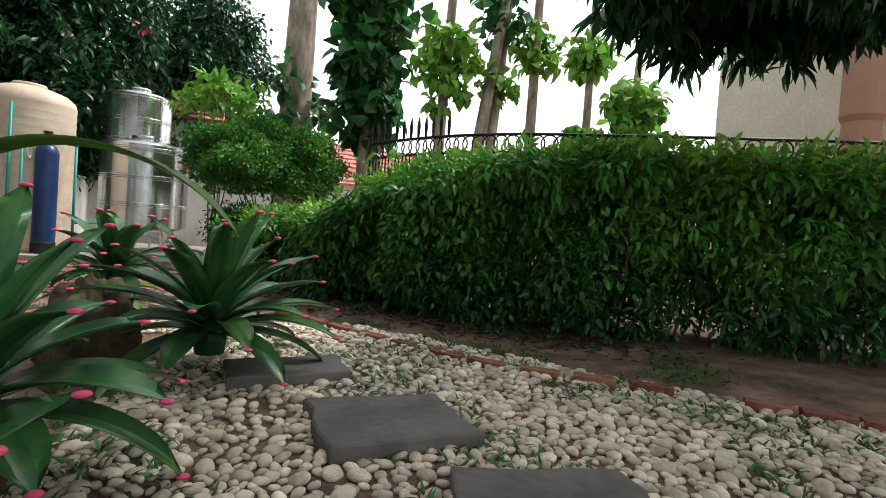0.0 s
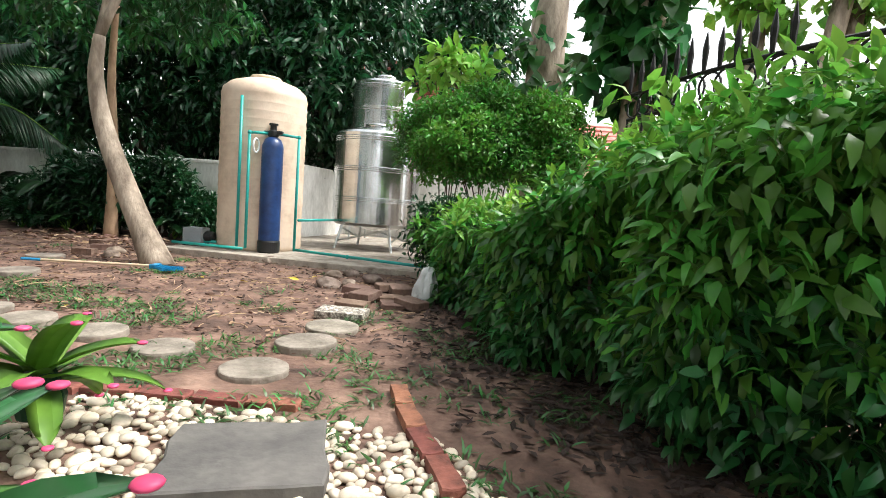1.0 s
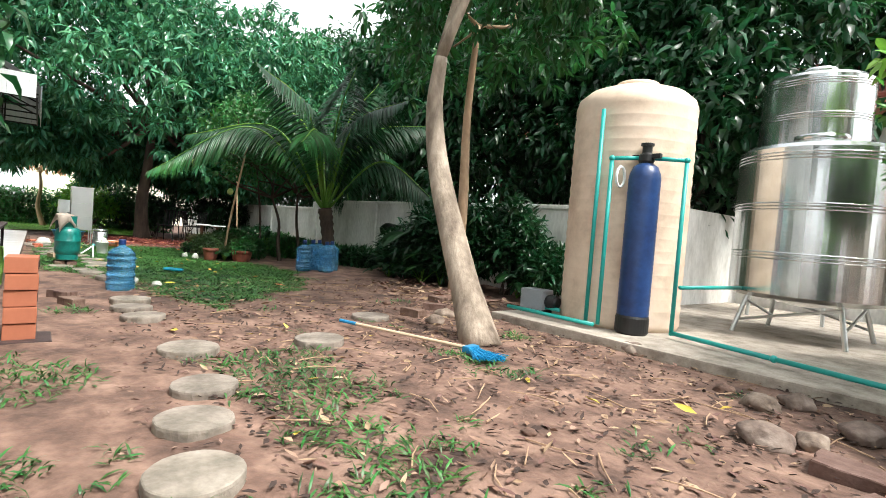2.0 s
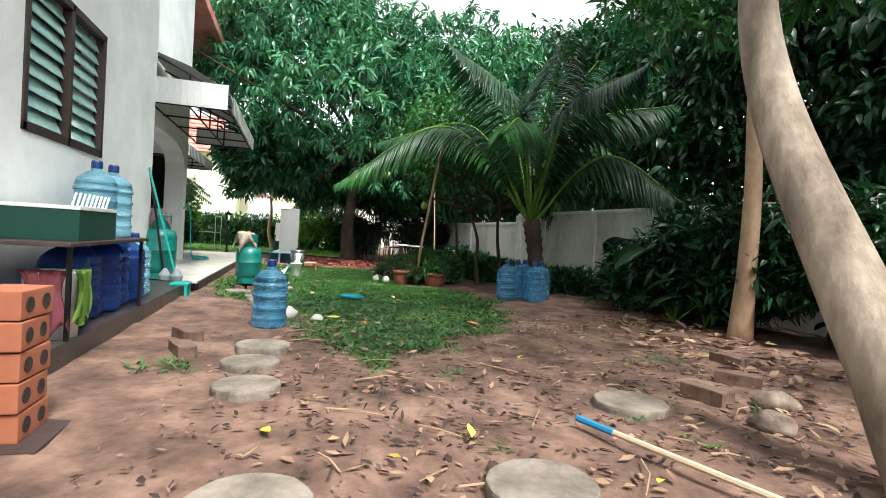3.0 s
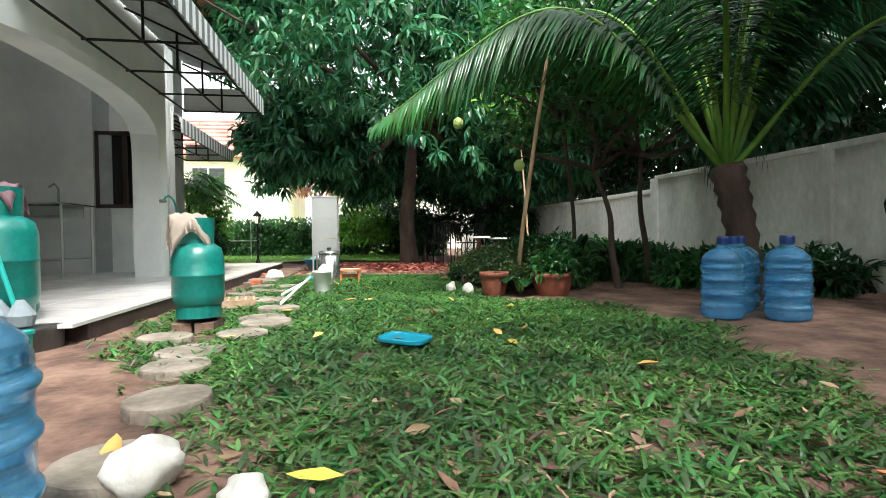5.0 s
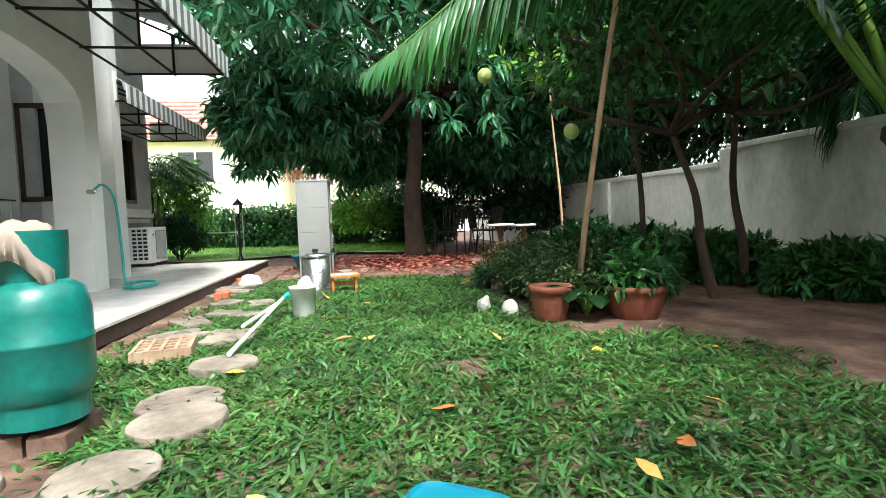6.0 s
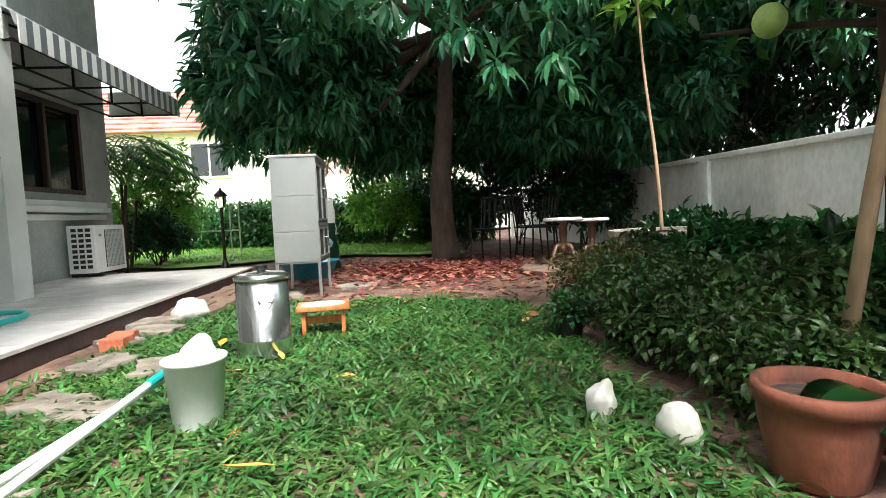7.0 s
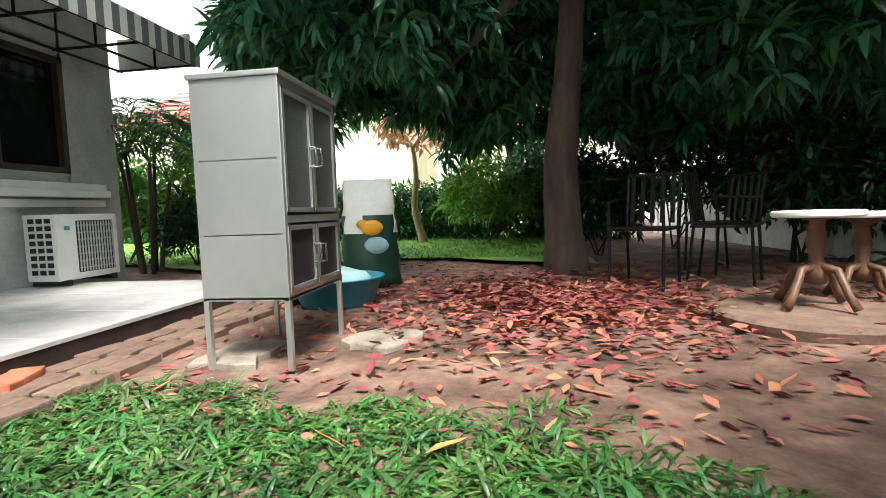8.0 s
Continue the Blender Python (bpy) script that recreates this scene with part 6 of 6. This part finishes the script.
def draped_rag(m, label, colour, sx=0.26, sy=0.26):
    bm = bmesh.new()
    n = 14
    g = [[bm.verts.new((sx * (i / n - 0.5), sy * (j / n - 0.5), -3.6 * max(0, math.hypot((i / n - 0.5) * sx, (j / n - 0.5) * sy) - 0.095) + 0.012 * math.sin(i * 1.1) * math.cos(j * 0.9))) for j in range(n + 1)] for i in range(n + 1)]
    for i in range(n):
        for j in range(n):
            bm.faces.new((g[i][j], g[i + 1][j], g[i + 1][j + 1], g[i][j + 1]))
    bmesh.ops.solidify(bm, geom=bm.faces[:], thickness=0.004)
    single("rag", bm, plain("cloth_" + colour, rgb(colour), 0.9), m, label, "cloth", smooth=True)


draped_rag(pose(-8.96, 4.23, 0.65, 0, 8, 25), "beige cloth draped over the gas cylinder collar", "cdbfb2", 0.235, 0.2)
draped_rag(pose(-8.78, 3.4, 0.80, 0, 0, 10), "pink striped rag over the gas cylinder", "a88890", 0.2, 0.19)
st = thing("step_stool", pose(-8.25, 3.72, 0.0), "small teal plastic step stool", "stool")
part("seat", box(0.2, 0.16, 0.02, 0, 0, 0.12, 0.005), M_PIPE, st)
for x in (-0.08, 0.08):
    for y in (-0.06, 0.06):
        part("leg", box(0.025, 0.025, 0.121, x, y, 0, 0.003), M_PIPE, st)


# ---- hollow block, basin, bag, tables ----
def hollow_block():
    t = thing("ventilation_block", pose(-9.98, 4.24, 0.0, 0, 0, 12), "tan pierced ventilation block lying flat", "block")
    m_ = mat("sandy_block", (rgb("8d745c"), rgb("b09880")), 9, 0.9, 0, 0.4, 40)
    for i in range(5):
        part("rib", box(0.3, 0.018, 0.07, 0, -0.12 + 0.06 * i, 0), m_, t)
        part("rib", box(0.018, 0.22, 0.068, -0.13 + 0.065 * i, 0, 0), m_, t)


hollow_block()


def basin():
    t = thing("washing_basin", pose(-14.75, 4.5, 0.0), "round blue plastic basin full of laundry", "basin")
    part("body", lathe([(0.22, 0), (0.23, 0.01), (0.29, 0.17), (0.31, 0.175), (0.31, 0.185), (0.28, 0.18), (0.215, 0.02)], 40), plain("blue_basin", rgb("1f87a5"), 0.4), t, smooth=True)
    part("laundry", rock(81, (0.2, 0.2, 0.12)), plain("teal_laundry", rgb("9fc4c8"), 0.85), t, smooth=True)
    t.children[-1].location = (0, 0, 0.14)


basin()


def feed_bag():
    t = thing("feed_bag", pose(-15.55, 4.5, 0, 0, 0, 15), "upright printed feed sack, white above dark green", "sack")
    bm = bmesh.new()
    rows = []
    n = 28
    for k in range(13):
        u = k / 12
        w, d = 0.24 - 0.05 * u, 0.14 * (1 - u ** 2.5) + 0.012
        rows.append([bm.verts.new((d * math.cos(a) * (1 + 0.07 * math.sin(3 * a + k)), w * math.sin(a) * (1 + 0.05 * math.sin(5 * a + 2 * k)), 0.85 * u)) for a in (2 * math.pi * i / n for i in range(n))])
    for k, (p, q) in enumerate(zip(rows, rows[1:])):
        for i in range(n):
            f = bm.faces.new((p[i], p[(i + 1) % n], q[(i + 1) % n], q[i]))
            f.material_index = 1 if k > 7 or (k > 5 and i % 9 > 4) else 0
    bm.faces.new(rows[0][::-1])
    b = part("sack_body", bm, plain("dark_green_print", rgb("123a2c"), 0.45), t, smooth=True)
    b.data.materials.append(plain("white_woven", rgb("e6e8e2"), 0.5))
    for i, (y, z, r, c) in enumerate(((0.02, 0.47, 0.09, "e0a020"), (-0.05, 0.5, 0.05, "e0a020"), (0.05, 0.33, 0.1, "8fb4bc"), (0.0, 0.14, 0.06, "d06a2c"))):
        bm = bmesh.new()
        bmesh.ops.create_icosphere(bm, subdivisions=2, radius=r, matrix=Matrix.Translation((0.125, y, z)) @ Matrix.Diagonal((0.25, 1, 0.7, 1)))
        part("printed_patch", bm, plain("print_" + str(i), rgb(c), 0.5), t)


feed_bag()


def pedestal_table(m, label, h=0.55, R=0.28):
    t = thing("pedestal_table", m, label, "table")
    part("tabletop", lathe([(R * 0.96, h - 0.03), (R, h - 0.022), (R, h - 0.008), (R * 0.97, h)], 40), M_WHITE, t, "white stone round top")
    wood = mat("turned_wood", (rgb("4a3226"), rgb("7a5a44")), 6, 0.5, 0, 0.2, 30)
    part("column", lathe([(0.04, 0.12), (0.05, 0.18), (0.03, 0.24), (0.045, 0.32), (0.03, 0.42), (0.1, h - 0.03)], 20), wood, t, smooth=True)
    for k in range(4):
        a = k * math.pi / 2 + 0.5
        part("leg", tube([(r * math.cos(a), r * math.sin(a), z) for r, z in ((0.03, 0.2), (0.1, 0.19), (0.15, 0.08), (0.19, 0.02))], [0.022, 0.02, 0.018, 0.022], 8), wood, t, smooth=True)
    return t


base = thing("concrete_disc", pose(-14.2, 7.05, -0.01), "mossy round concrete base slab", "concrete base")
part("slab", lathe([(0.42, 0), (0.43, 0.05), (0.41, 0.065), (0.02, 0.066)], 36), M_BRICK_DARK, base)
pedestal_table(pose(-14.25, 7.08, 0.055), "white topped round pedestal table with turned wooden legs", 0.47, 0.19)
pedestal_table(pose(-14.7, 7.55, 0.0), "second white topped round garden table", 0.5, 0.19)


def metal_chair(m, label):
    t = thing("garden_chair", m, label, "chair")
    part("seat", box(0.4, 0.4, 0.02, 0, 0, 0.4, 0.006), M_IRON, t)
    for x in (-0.18, 0.18):
        part("leg", tube(((x, -0.2, 0), (x, -0.18, 0.4), (x, -0.2, 0.6), (x, 0.05, 0.62)), 0.011, 8), M_IRON, t)
        part("leg", tube(((x, 0.22, 0), (x, 0.18, 0.4), (x, 0.24, 0.8)), 0.011, 8), M_IRON, t)
    for k in range(5):
        part("back_slat", box(0.03, 0.012, 0.34, -0.14 + 0.07 * k, 0.21, 0.44, rx=-8), M_IRON, t)
    part("back_rail", tube(((-0.18, 0.235, 0.79), (0.18, 0.235, 0.79)), 0.012, 8), M_IRON, t)


metal_chair(pose(-15.35, 6.55, 0, 0, 0, 60), "dark metal garden chair under the mango tree")
metal_chair(pose(-15.5, 7.15, 0, 0, 0, 150), "dark metal garden chair beside the wall")
metal_chair(pose(-16.0, 7.3, 0, 0, 0, 20), "old dark metal chair in the shade")
for i, (x, y, h) in enumerate(((-8.15, 8.55, 0.75), (-7.9, 8.7, 0.9))):
    s_ = thing("white_stake", Matrix(), "thin white plant stake in the bed", "stake")
    part("rod", tube(((x, y, 0), (x + 0.02, y, h)), 0.009, 8), M_WHITE_PL, s_)


# ---- far end: lawn, lamp, hedge, palms, houses ----
bm = bmesh.new()
ring = [(-17.0 - 0.5 * math.sin(i * 1.3) if k == 0 else -40, -12 + i * 0.8) for k in (0,) for i in range(24)]
vs = [bm.verts.new((x, y, 0.045)) for x, y in ring] + [bm.verts.new((-42, 7, 0.045)), bm.verts.new((-42, -12, 0.045))]
bm.faces.new(vs)
bmesh.ops.triangulate(bm, faces=bm.faces[:])
tagged(mesh_object("far_lawn", bm, M_LAWN), "bright mown lawn beyond the terrace", "lawn", kind="structure")
rngl = np.random.default_rng(44)
n = 16000
pl_ = np.stack((-17.2 - 6 * rngl.random(n) ** 1.3, -3 + 9.3 * rngl.random(n), np.full(n, 0.045)), 1)
blades("far_grass", pl_, rngl, 0.07, 0.014, M_LEAF_LIGHT, "bright short grass on the far lawn", "grass", 1.2)


def far_hedge():
    rng = np.random.default_rng(45)
    h = thing("far_hedge", Matrix(), "long dark green hedge at the end of the lawn", "hedge")
    n = 5200
    u = rng.random(n)
    c = np.stack((-20.6 - 2.4 * u + rng.normal(size=n) * 0.22, 7.5 - 11.5 * u, 0.05 + 1.0 * rng.random(n)), 1)
    leaves("foliage", clumps(rng, c, np.full(n, 0.12), 7, 0.13, 0.05), M_LEAF_MID, h)
    for k in range(12):
        part("stem", tube(((-20.6 - 0.2 * k, 7.2 - k * 0.95, 0), (-20.6 - 0.2 * k, 7.2 - k * 0.95, 0.8)), 0.02, 6), M_BARK_DARK, h)


far_hedge()
shrub("pale_shrub", (-19.9, 5.2, 0), (0.7, 0.8, 0.8), "pale leaved shrub by the far hedge", M_LEAF_LIGHT, 300, 131, 0.14, 0.05)
shrub("pale_shrub", (-20.2, 6.3, 0), (0.8, 0.8, 0.9), "leafy shrub by the far hedge", M_LEAF_MID, 300, 132, 0.14, 0.05)


def areca(base, seed, label, stems=5, h=1.4):
    rng = np.random.default_rng(seed)
    t = thing("areca_palm", pose(*base), label, "palm")
    for k in range(stems):
        a = k * 2.4
        top = Vector((0.25 * math.cos(a), 0.25 * math.sin(a), h * (0.6 + 0.5 * rng.random())))
        part("cane", tube(((0.1 * math.cos(a), 0.1 * math.sin(a), 0), top), [0.026, 0.018], 8), M_BARK_DARK, t)
        for f in range(6):
            az = f * 1.05 + k
            d = Vector((math.cos(az), math.sin(az), 0))
            ln = 0.75 + 0.25 * rng.random()
            line = curve_pts((top, top + d * ln * 0.4 + Vector((0, 0, ln * 0.5)), top + d * ln * 0.95 + Vector((0, 0, ln * 0.25))), 18)
            fr = part("frond", tube(line, [0.011 * (1 - 0.85 * i / 18) for i in range(19)], 5), M_LEAF_LIGHT, t)
            A, B, C, D, E_ = [], [], [], [], []
            for i in range(3, 18):
                tan = (line[i + 1] - line[i - 1]).normalized() if i < 18 else (line[i] - line[i - 1]).normalized()
                side = tan.cross(Vector((0, 0, 1))).normalized()
                for s in (-1, 1):
                    A.append(line[i])
                    B.append(side * s + tan * 0.6 + Vector((0, 0, -0.15)))
                    C.append(Vector((0, 0, 1)) + side * 0.4 * s)
                    D.append(0.34 * math.sin(math.pi * (0.15 + 0.75 * (i - 3) / 15)))
                    E_.append(0.032)
            leaves("leaflet", tuple(np.array([list(v) for v in q]) for q in (A, B, C)) + (np.array(D), np.array(E_)), M_LEAF_MID, fr)


areca((-16.7, 1.65, 0), 140, "clump of areca palm beyond the house corner")
shrub("corner_shrub", (-17.2, 1.9, 0), (0.45, 0.45, 0.45), "low dark shrub under the areca palm", M_LEAF_DARK, 300, 141, 0.1, 0.03)
shrub("corner_shrub", (-17.9, 1.7, 0), (0.6, 0.6, 1.0), "light leafy bush beyond the house corner", M_LEAF_LIGHT, 420, 142, 0.12, 0.035)
shrub("corner_shrub", (-17.6, 0.6, 0), (0.6, 0.6, 0.8), "light leafy bush beyond the house corner", M_LEAF_LIGHT, 300, 143, 0.12, 0.04)


def garden_lamp():
    t = thing("garden_lamp", pose(-16.2, 3.18, 0), "dark lantern style garden lamp post", "lamp")
    part("base", lathe([(0.07, 0), (0.07, 0.03), (0.04, 0.1), (0.025, 0.14)], 16), M_IRON, t)
    part("post", lathe([(0.022, 0.12), (0.018, 0.8), (0.03, 0.82)], 12), M_IRON, t)
    part("lantern", lathe([(0.03, 0.82), (0.05, 0.84), (0.065, 0.97), (0.04, 0.975)], 6), glass("lamp_glass"), t)
    part("cap", lathe([(0.09, 0.97), (0.075, 1.0), (0.02, 1.05), (0.01, 1.08)], 12), M_IRON, t)
    for k in range(6):
        a = k * math.pi / 3
        part("bar", tube(((0.05 * math.cos(a), 0.05 * math.sin(a), 0.84), (0.067 * math.cos(a), 0.067 * math.sin(a), 0.97)), 0.004, 5), M_IRON, t)


garden_lamp()
rack = thing("laundry_rack", Matrix(), "thin white laundry rack on the far lawn", "rack")
for y in (1.7, 2.6, 2.75):
    part("upright", tube(((-18.4, y, 0.04), (-18.4, y, 0.95)), 0.013, 8), M_WHITE_PL, rack)
part("crossbar", tube(((-18.4, 1.6, 0.5), (-18.4, 2.75, 0.5)), 0.013, 8), M_WHITE_PL, rack)
part("crossbar", tube(((-18.4, 2.6, 0.95), (-18.4, 2.75, 0.95)), 0.012, 8), M_WHITE_PL, rack)
tree("frangipani", (-20.2, 4.1, 0), "small pale trunked tree with pinkish leaves", ((0, 0, 0), (0.0, -0.15, 0.6), (0.05, -0.1, 1.2), (0, -0.15, 1.7)), 0.07, (((0, -0.1, 2.0), (0.7, 0.8, 0.5)),), mat("pink_leaf", (rgb("b5765a"), rgb("d9a888")), 2, 0.5, 0, 0, 20, island=0.3, translucent=0.3), M_BARK_TAN, n_clump=70, per=7, length=0.2, width=0.06, seed=150)


def far_house(m, W, D, Ht, rise, label, wm=M_BLDG):
    t = thing("neighbour_house", m, label, "house")
    part("wall", box(D, W, Ht, 0, 0, 0), wm, t)
    bm = bmesh.new()
    o = 0.5
    a = [bm.verts.new(p) for p in ((D / 2 + o, -W / 2 - o, Ht - 0.1), (D / 2 + o, W / 2 + o, Ht - 0.1), (-D / 2 - o, W / 2 + o, Ht - 0.1), (-D / 2 - o, -W / 2 - o, Ht - 0.1), (0, -W / 2 + 1.2, Ht + rise), (0, W / 2 - 1.2, Ht + rise))]
    for f in ((0, 1, 5, 4), (2, 3, 4, 5), (1, 2, 5), (3, 0, 4), (3, 2, 1, 0)):
        bm.faces.new([a[i] for i in f])
    part("roof", bm, M_ROOF, t, "red tiled hipped roof")
    # courses of tiles
    for k in range(9):
        u = (k + 0.5) / 9
        x = (D / 2 + o) * (1 - u)
        part("tile_course", box(0.08, (W + 2 * o) * (1 - u) + (W - 2.4) * u, 0.05, x, 0, Ht - 0.1 + (rise + 0.1) * u), M_ROOF, t)
    for y in (-W / 4, W / 5):
        w = part("window", box(0.06, 1.3, 1.2, D / 2 + 0.02, y, Ht - 1.75), M_DARKGLASS, t)
        part("window_frame", box(0.09, 1.46, 0.08, D / 2 + 0.02, y, Ht - 1.83), M_WHITE, w)
        part("window_frame", box(0.09, 1.46, 0.08, D / 2 + 0.02, y, Ht - 0.55), M_WHITE, w)
        part("mullion", box(0.09, 0.06, 1.2, D / 2 + 0.03, y, Ht - 1.75), M_WHITE, w)
    return t


far_house(pose(-33, -3.6, 0), 11, 7, 4.2, 2.3, "cream two storey house with a red tiled roof")
far_house(pose(-34, 8.5, 0), 10, 7, 3.4, 2.0, "cream neighbouring house with a red roof")
far_house(pose(-6.8, 17.0, 0, 0, 0, -90), 9, 6, 3.2, 1.8, "white neighbour house with a red roof behind the wall", M_WHITE)
far_house(pose(5.5, 30.0, 0, 0, 0, -80), 14, 7, 3.0, 2.4, "distant house with a red tiled roof")
far_house(pose(20, 24.0, 0, 0, 0, -110), 12, 7, 3.4, 2.4, "distant house with a pale red roof")


def right_building():
    t = thing("street_building", pose(11.5, 6.2, 0, 0, 0, 28), "cream rendered building beyond the fence", "building")
    part("wall", box(5, 7, 6.5, 0, 0, 0), M_BLDG, t)
    part("column", lathe([(0.26, 0), (0.26, 2.9), (0.3, 3.0), (0.3, 5.0)], 20, m=Matrix.Translation((-3.0, 1.2, 0))), plain("terracotta_column", rgb("b88a72"), 0.7), t)
    w = part("window", box(0.06, 1.4, 1.1, -2.5, 0.4, 3.9), M_DARKGLASS, t)
    part("window_frame", box(0.1, 1.56, 0.08, -2.52, 0.4, 3.83), M_WHITE, w)
    part("window_frame", box(0.1, 1.56, 0.08, -2.52, 0.4, 5.0), M_WHITE, w)
    part("ledge", box(0.5, 7.2, 0.25, -2.6, 0, 5.4), M_BLDG, t)


right_building()


def iron_fence():
    f = thing("iron_fence", Matrix(), "dark wrought iron fence with a row of rings behind the hedge", "fence")
    line = [p + Vector((0.42, 0.62, 0)) for p in hedge_line()[14:]]
    Z = 1.74
    for k, (a, b) in enumerate(zip(line, line[1:])):
        for z in (0.35, Z - 0.18, Z):
            part("rail", tube((a + Vector((0, 0, z)), b + Vector((0, 0, z))), 0.014, 6), M_IRON, f)
        c = (a + b) / 2
        d = (b - a).normalized()
        part("ring", tube([c + d * (0.08 * math.cos(t)) + Vector((0, 0, Z - 0.09 + 0.08 * math.sin(t))) for t in (i / 16 * 2 * math.pi for i in range(17))], 0.008, 5), M_IRON, f)
        for u in (0.0, 0.5):
            p = a.lerp(b, u)
            part("bar", tube((p + Vector((0, 0, 0.1)), p + Vector((0, 0, Z - 0.18))), 0.009, 6), M_IRON, f)
        if k < 12:
            part("spear", tube((a + Vector((0, 0, Z)), a + Vector((0, 0, Z + 0.14)), a + Vector((0, 0, Z + 0.24))), [0.012, 0.02, 0.003], 6), M_IRON, f)


iron_fence()


def vine_tree(base, seed, label, r, lean, hgt, tufts, bark=M_BARK):
    """Tall street trunk wound with round-leaved vine."""
    rng = np.random.default_rng(seed)
    t = thing("street_tree", pose(*base), label, "tree")
    part("trunk", tube(curve_pts(((0, 0, -0.1), (lean * 0.3, 0, hgt * 0.35), (lean * 0.7, 0, hgt * 0.7), (lean, 0, hgt)), 18), [r * (1 - 0.4 * i / 18) for i in range(19)], 14), bark, t, smooth=True)
    for z, rad, n in tufts:
        c = shell_points(rng, n, (lean * z / hgt, 0, z), (rad, rad, rad * 0.9), 0.4, -1, seed=seed + z)
        leaves("vine_tuft", clumps(rng, c, np.full(n, 0.12), 6, 0.3, 0.24, droop=0.6), (M_LEAF_MID, M_LEAF_LIGHT)[seed % 2], t)
    return t


vine_tree((-0.25, 10.9, 0), 160, "thick pale barked street tree", 0.36, 0.1, 8, ((3.2, 0.8, 20),))
vine_tree((0.95, 9.0, 0), 162, "street tree trunk wrapped in broad vine leaves", 0.11, 0.1, 7, ((4.6, 0.7, 60), (3.5, 0.6, 60), (2.7, 0.5, 34)))
vine_tree((1.15, 9.1, 0), 164, "slim bare street tree trunk", 0.12, 0.25, 8, ((5.6, 0.4, 10),))
vine_tree((2.9, 11.3, 0), 161, "street tree trunk with a light green vine tuft", 0.14, 0.2, 8, ((4.9, 0.8, 46), (4.0, 0.5, 20)))
vine_tree((3.6, 11.2, 0), 166, "leaning grey street tree trunk", 0.17, 0.9, 8, ((6.0, 0.7, 24),))
vine_tree((4.1, 11.4, 0), 163, "slim grey street tree trunk with a tuft", 0.15, 0.4, 7, ((4.3, 0.4, 18),))
vine_tree((5.3, 11.5, 0), 165, "tall grey street tree trunk with a leafy top", 0.15, 0.0, 8, ((5.4, 0.55, 30),))
vine_tree((6.9, 11.6, 0), 167, "street tree with a rounded leafy tuft", 0.13, 0.0, 7, ((5.5, 0.55, 34), (3.2, 0.6, 40)))
vine_tree((6.9, 9.9, 0), 169, "low street tree wound with light green vine", 0.12, 0.2, 5, ((3.9, 0.6, 44), (2.9, 0.7, 50), (2.2, 0.5, 30)))
# shade tree whose boughs hang over the entrance
tree("shade_tree", (3.4, -2.6, 0), "tall shade tree whose boughs hang over the entrance", ((0, 0, -0.1), (0.1, 0.1, 1.8), (-0.1, 0.2, 3.4)), 0.28,
     (((-0.4, 2.0, 5.2), (3.2, 3.2, 1.5)), ((-3.6, 1.6, 5.2), (2.4, 3.0, 1.5)), ((0.0, 4.5, 4.6), (1.6, 1.5, 1.0)), ((-4.0, -1.5, 5.0), (3.0, 2.4, 1.5)), ((-0.2, 5.7, 2.85), (1.3, 1.0, 0.42)), ((0.9, 5.2, 3.3), (1.2, 1.0, 0.6))), M_LEAF_DARK, M_BARK_DARK, n_clump=520, per=14, length=0.26, width=0.065, clump_r=0.2, seed=170)
bough = shrub("flowering_vine", (-1.6, 2.2, 0), (0.9, 0.8, 0.5), "climbing vine with small green leaves and pink flowers", M_LEAF_DARK, 420, 171, 0.09, 0.05, "vine", z=4.6, stems=4)
rngf = np.random.default_rng(172)
c = np.array((0, 0, 1.95)) + rngf.normal(size=(60, 3)) * np.array((0.5, 0.5, 0.12))
leaves("blossom", clumps(rngf, c, np.full(60, 0.03), 6, 0.035, 0.03), M_PINK, bough, "pink blossom")
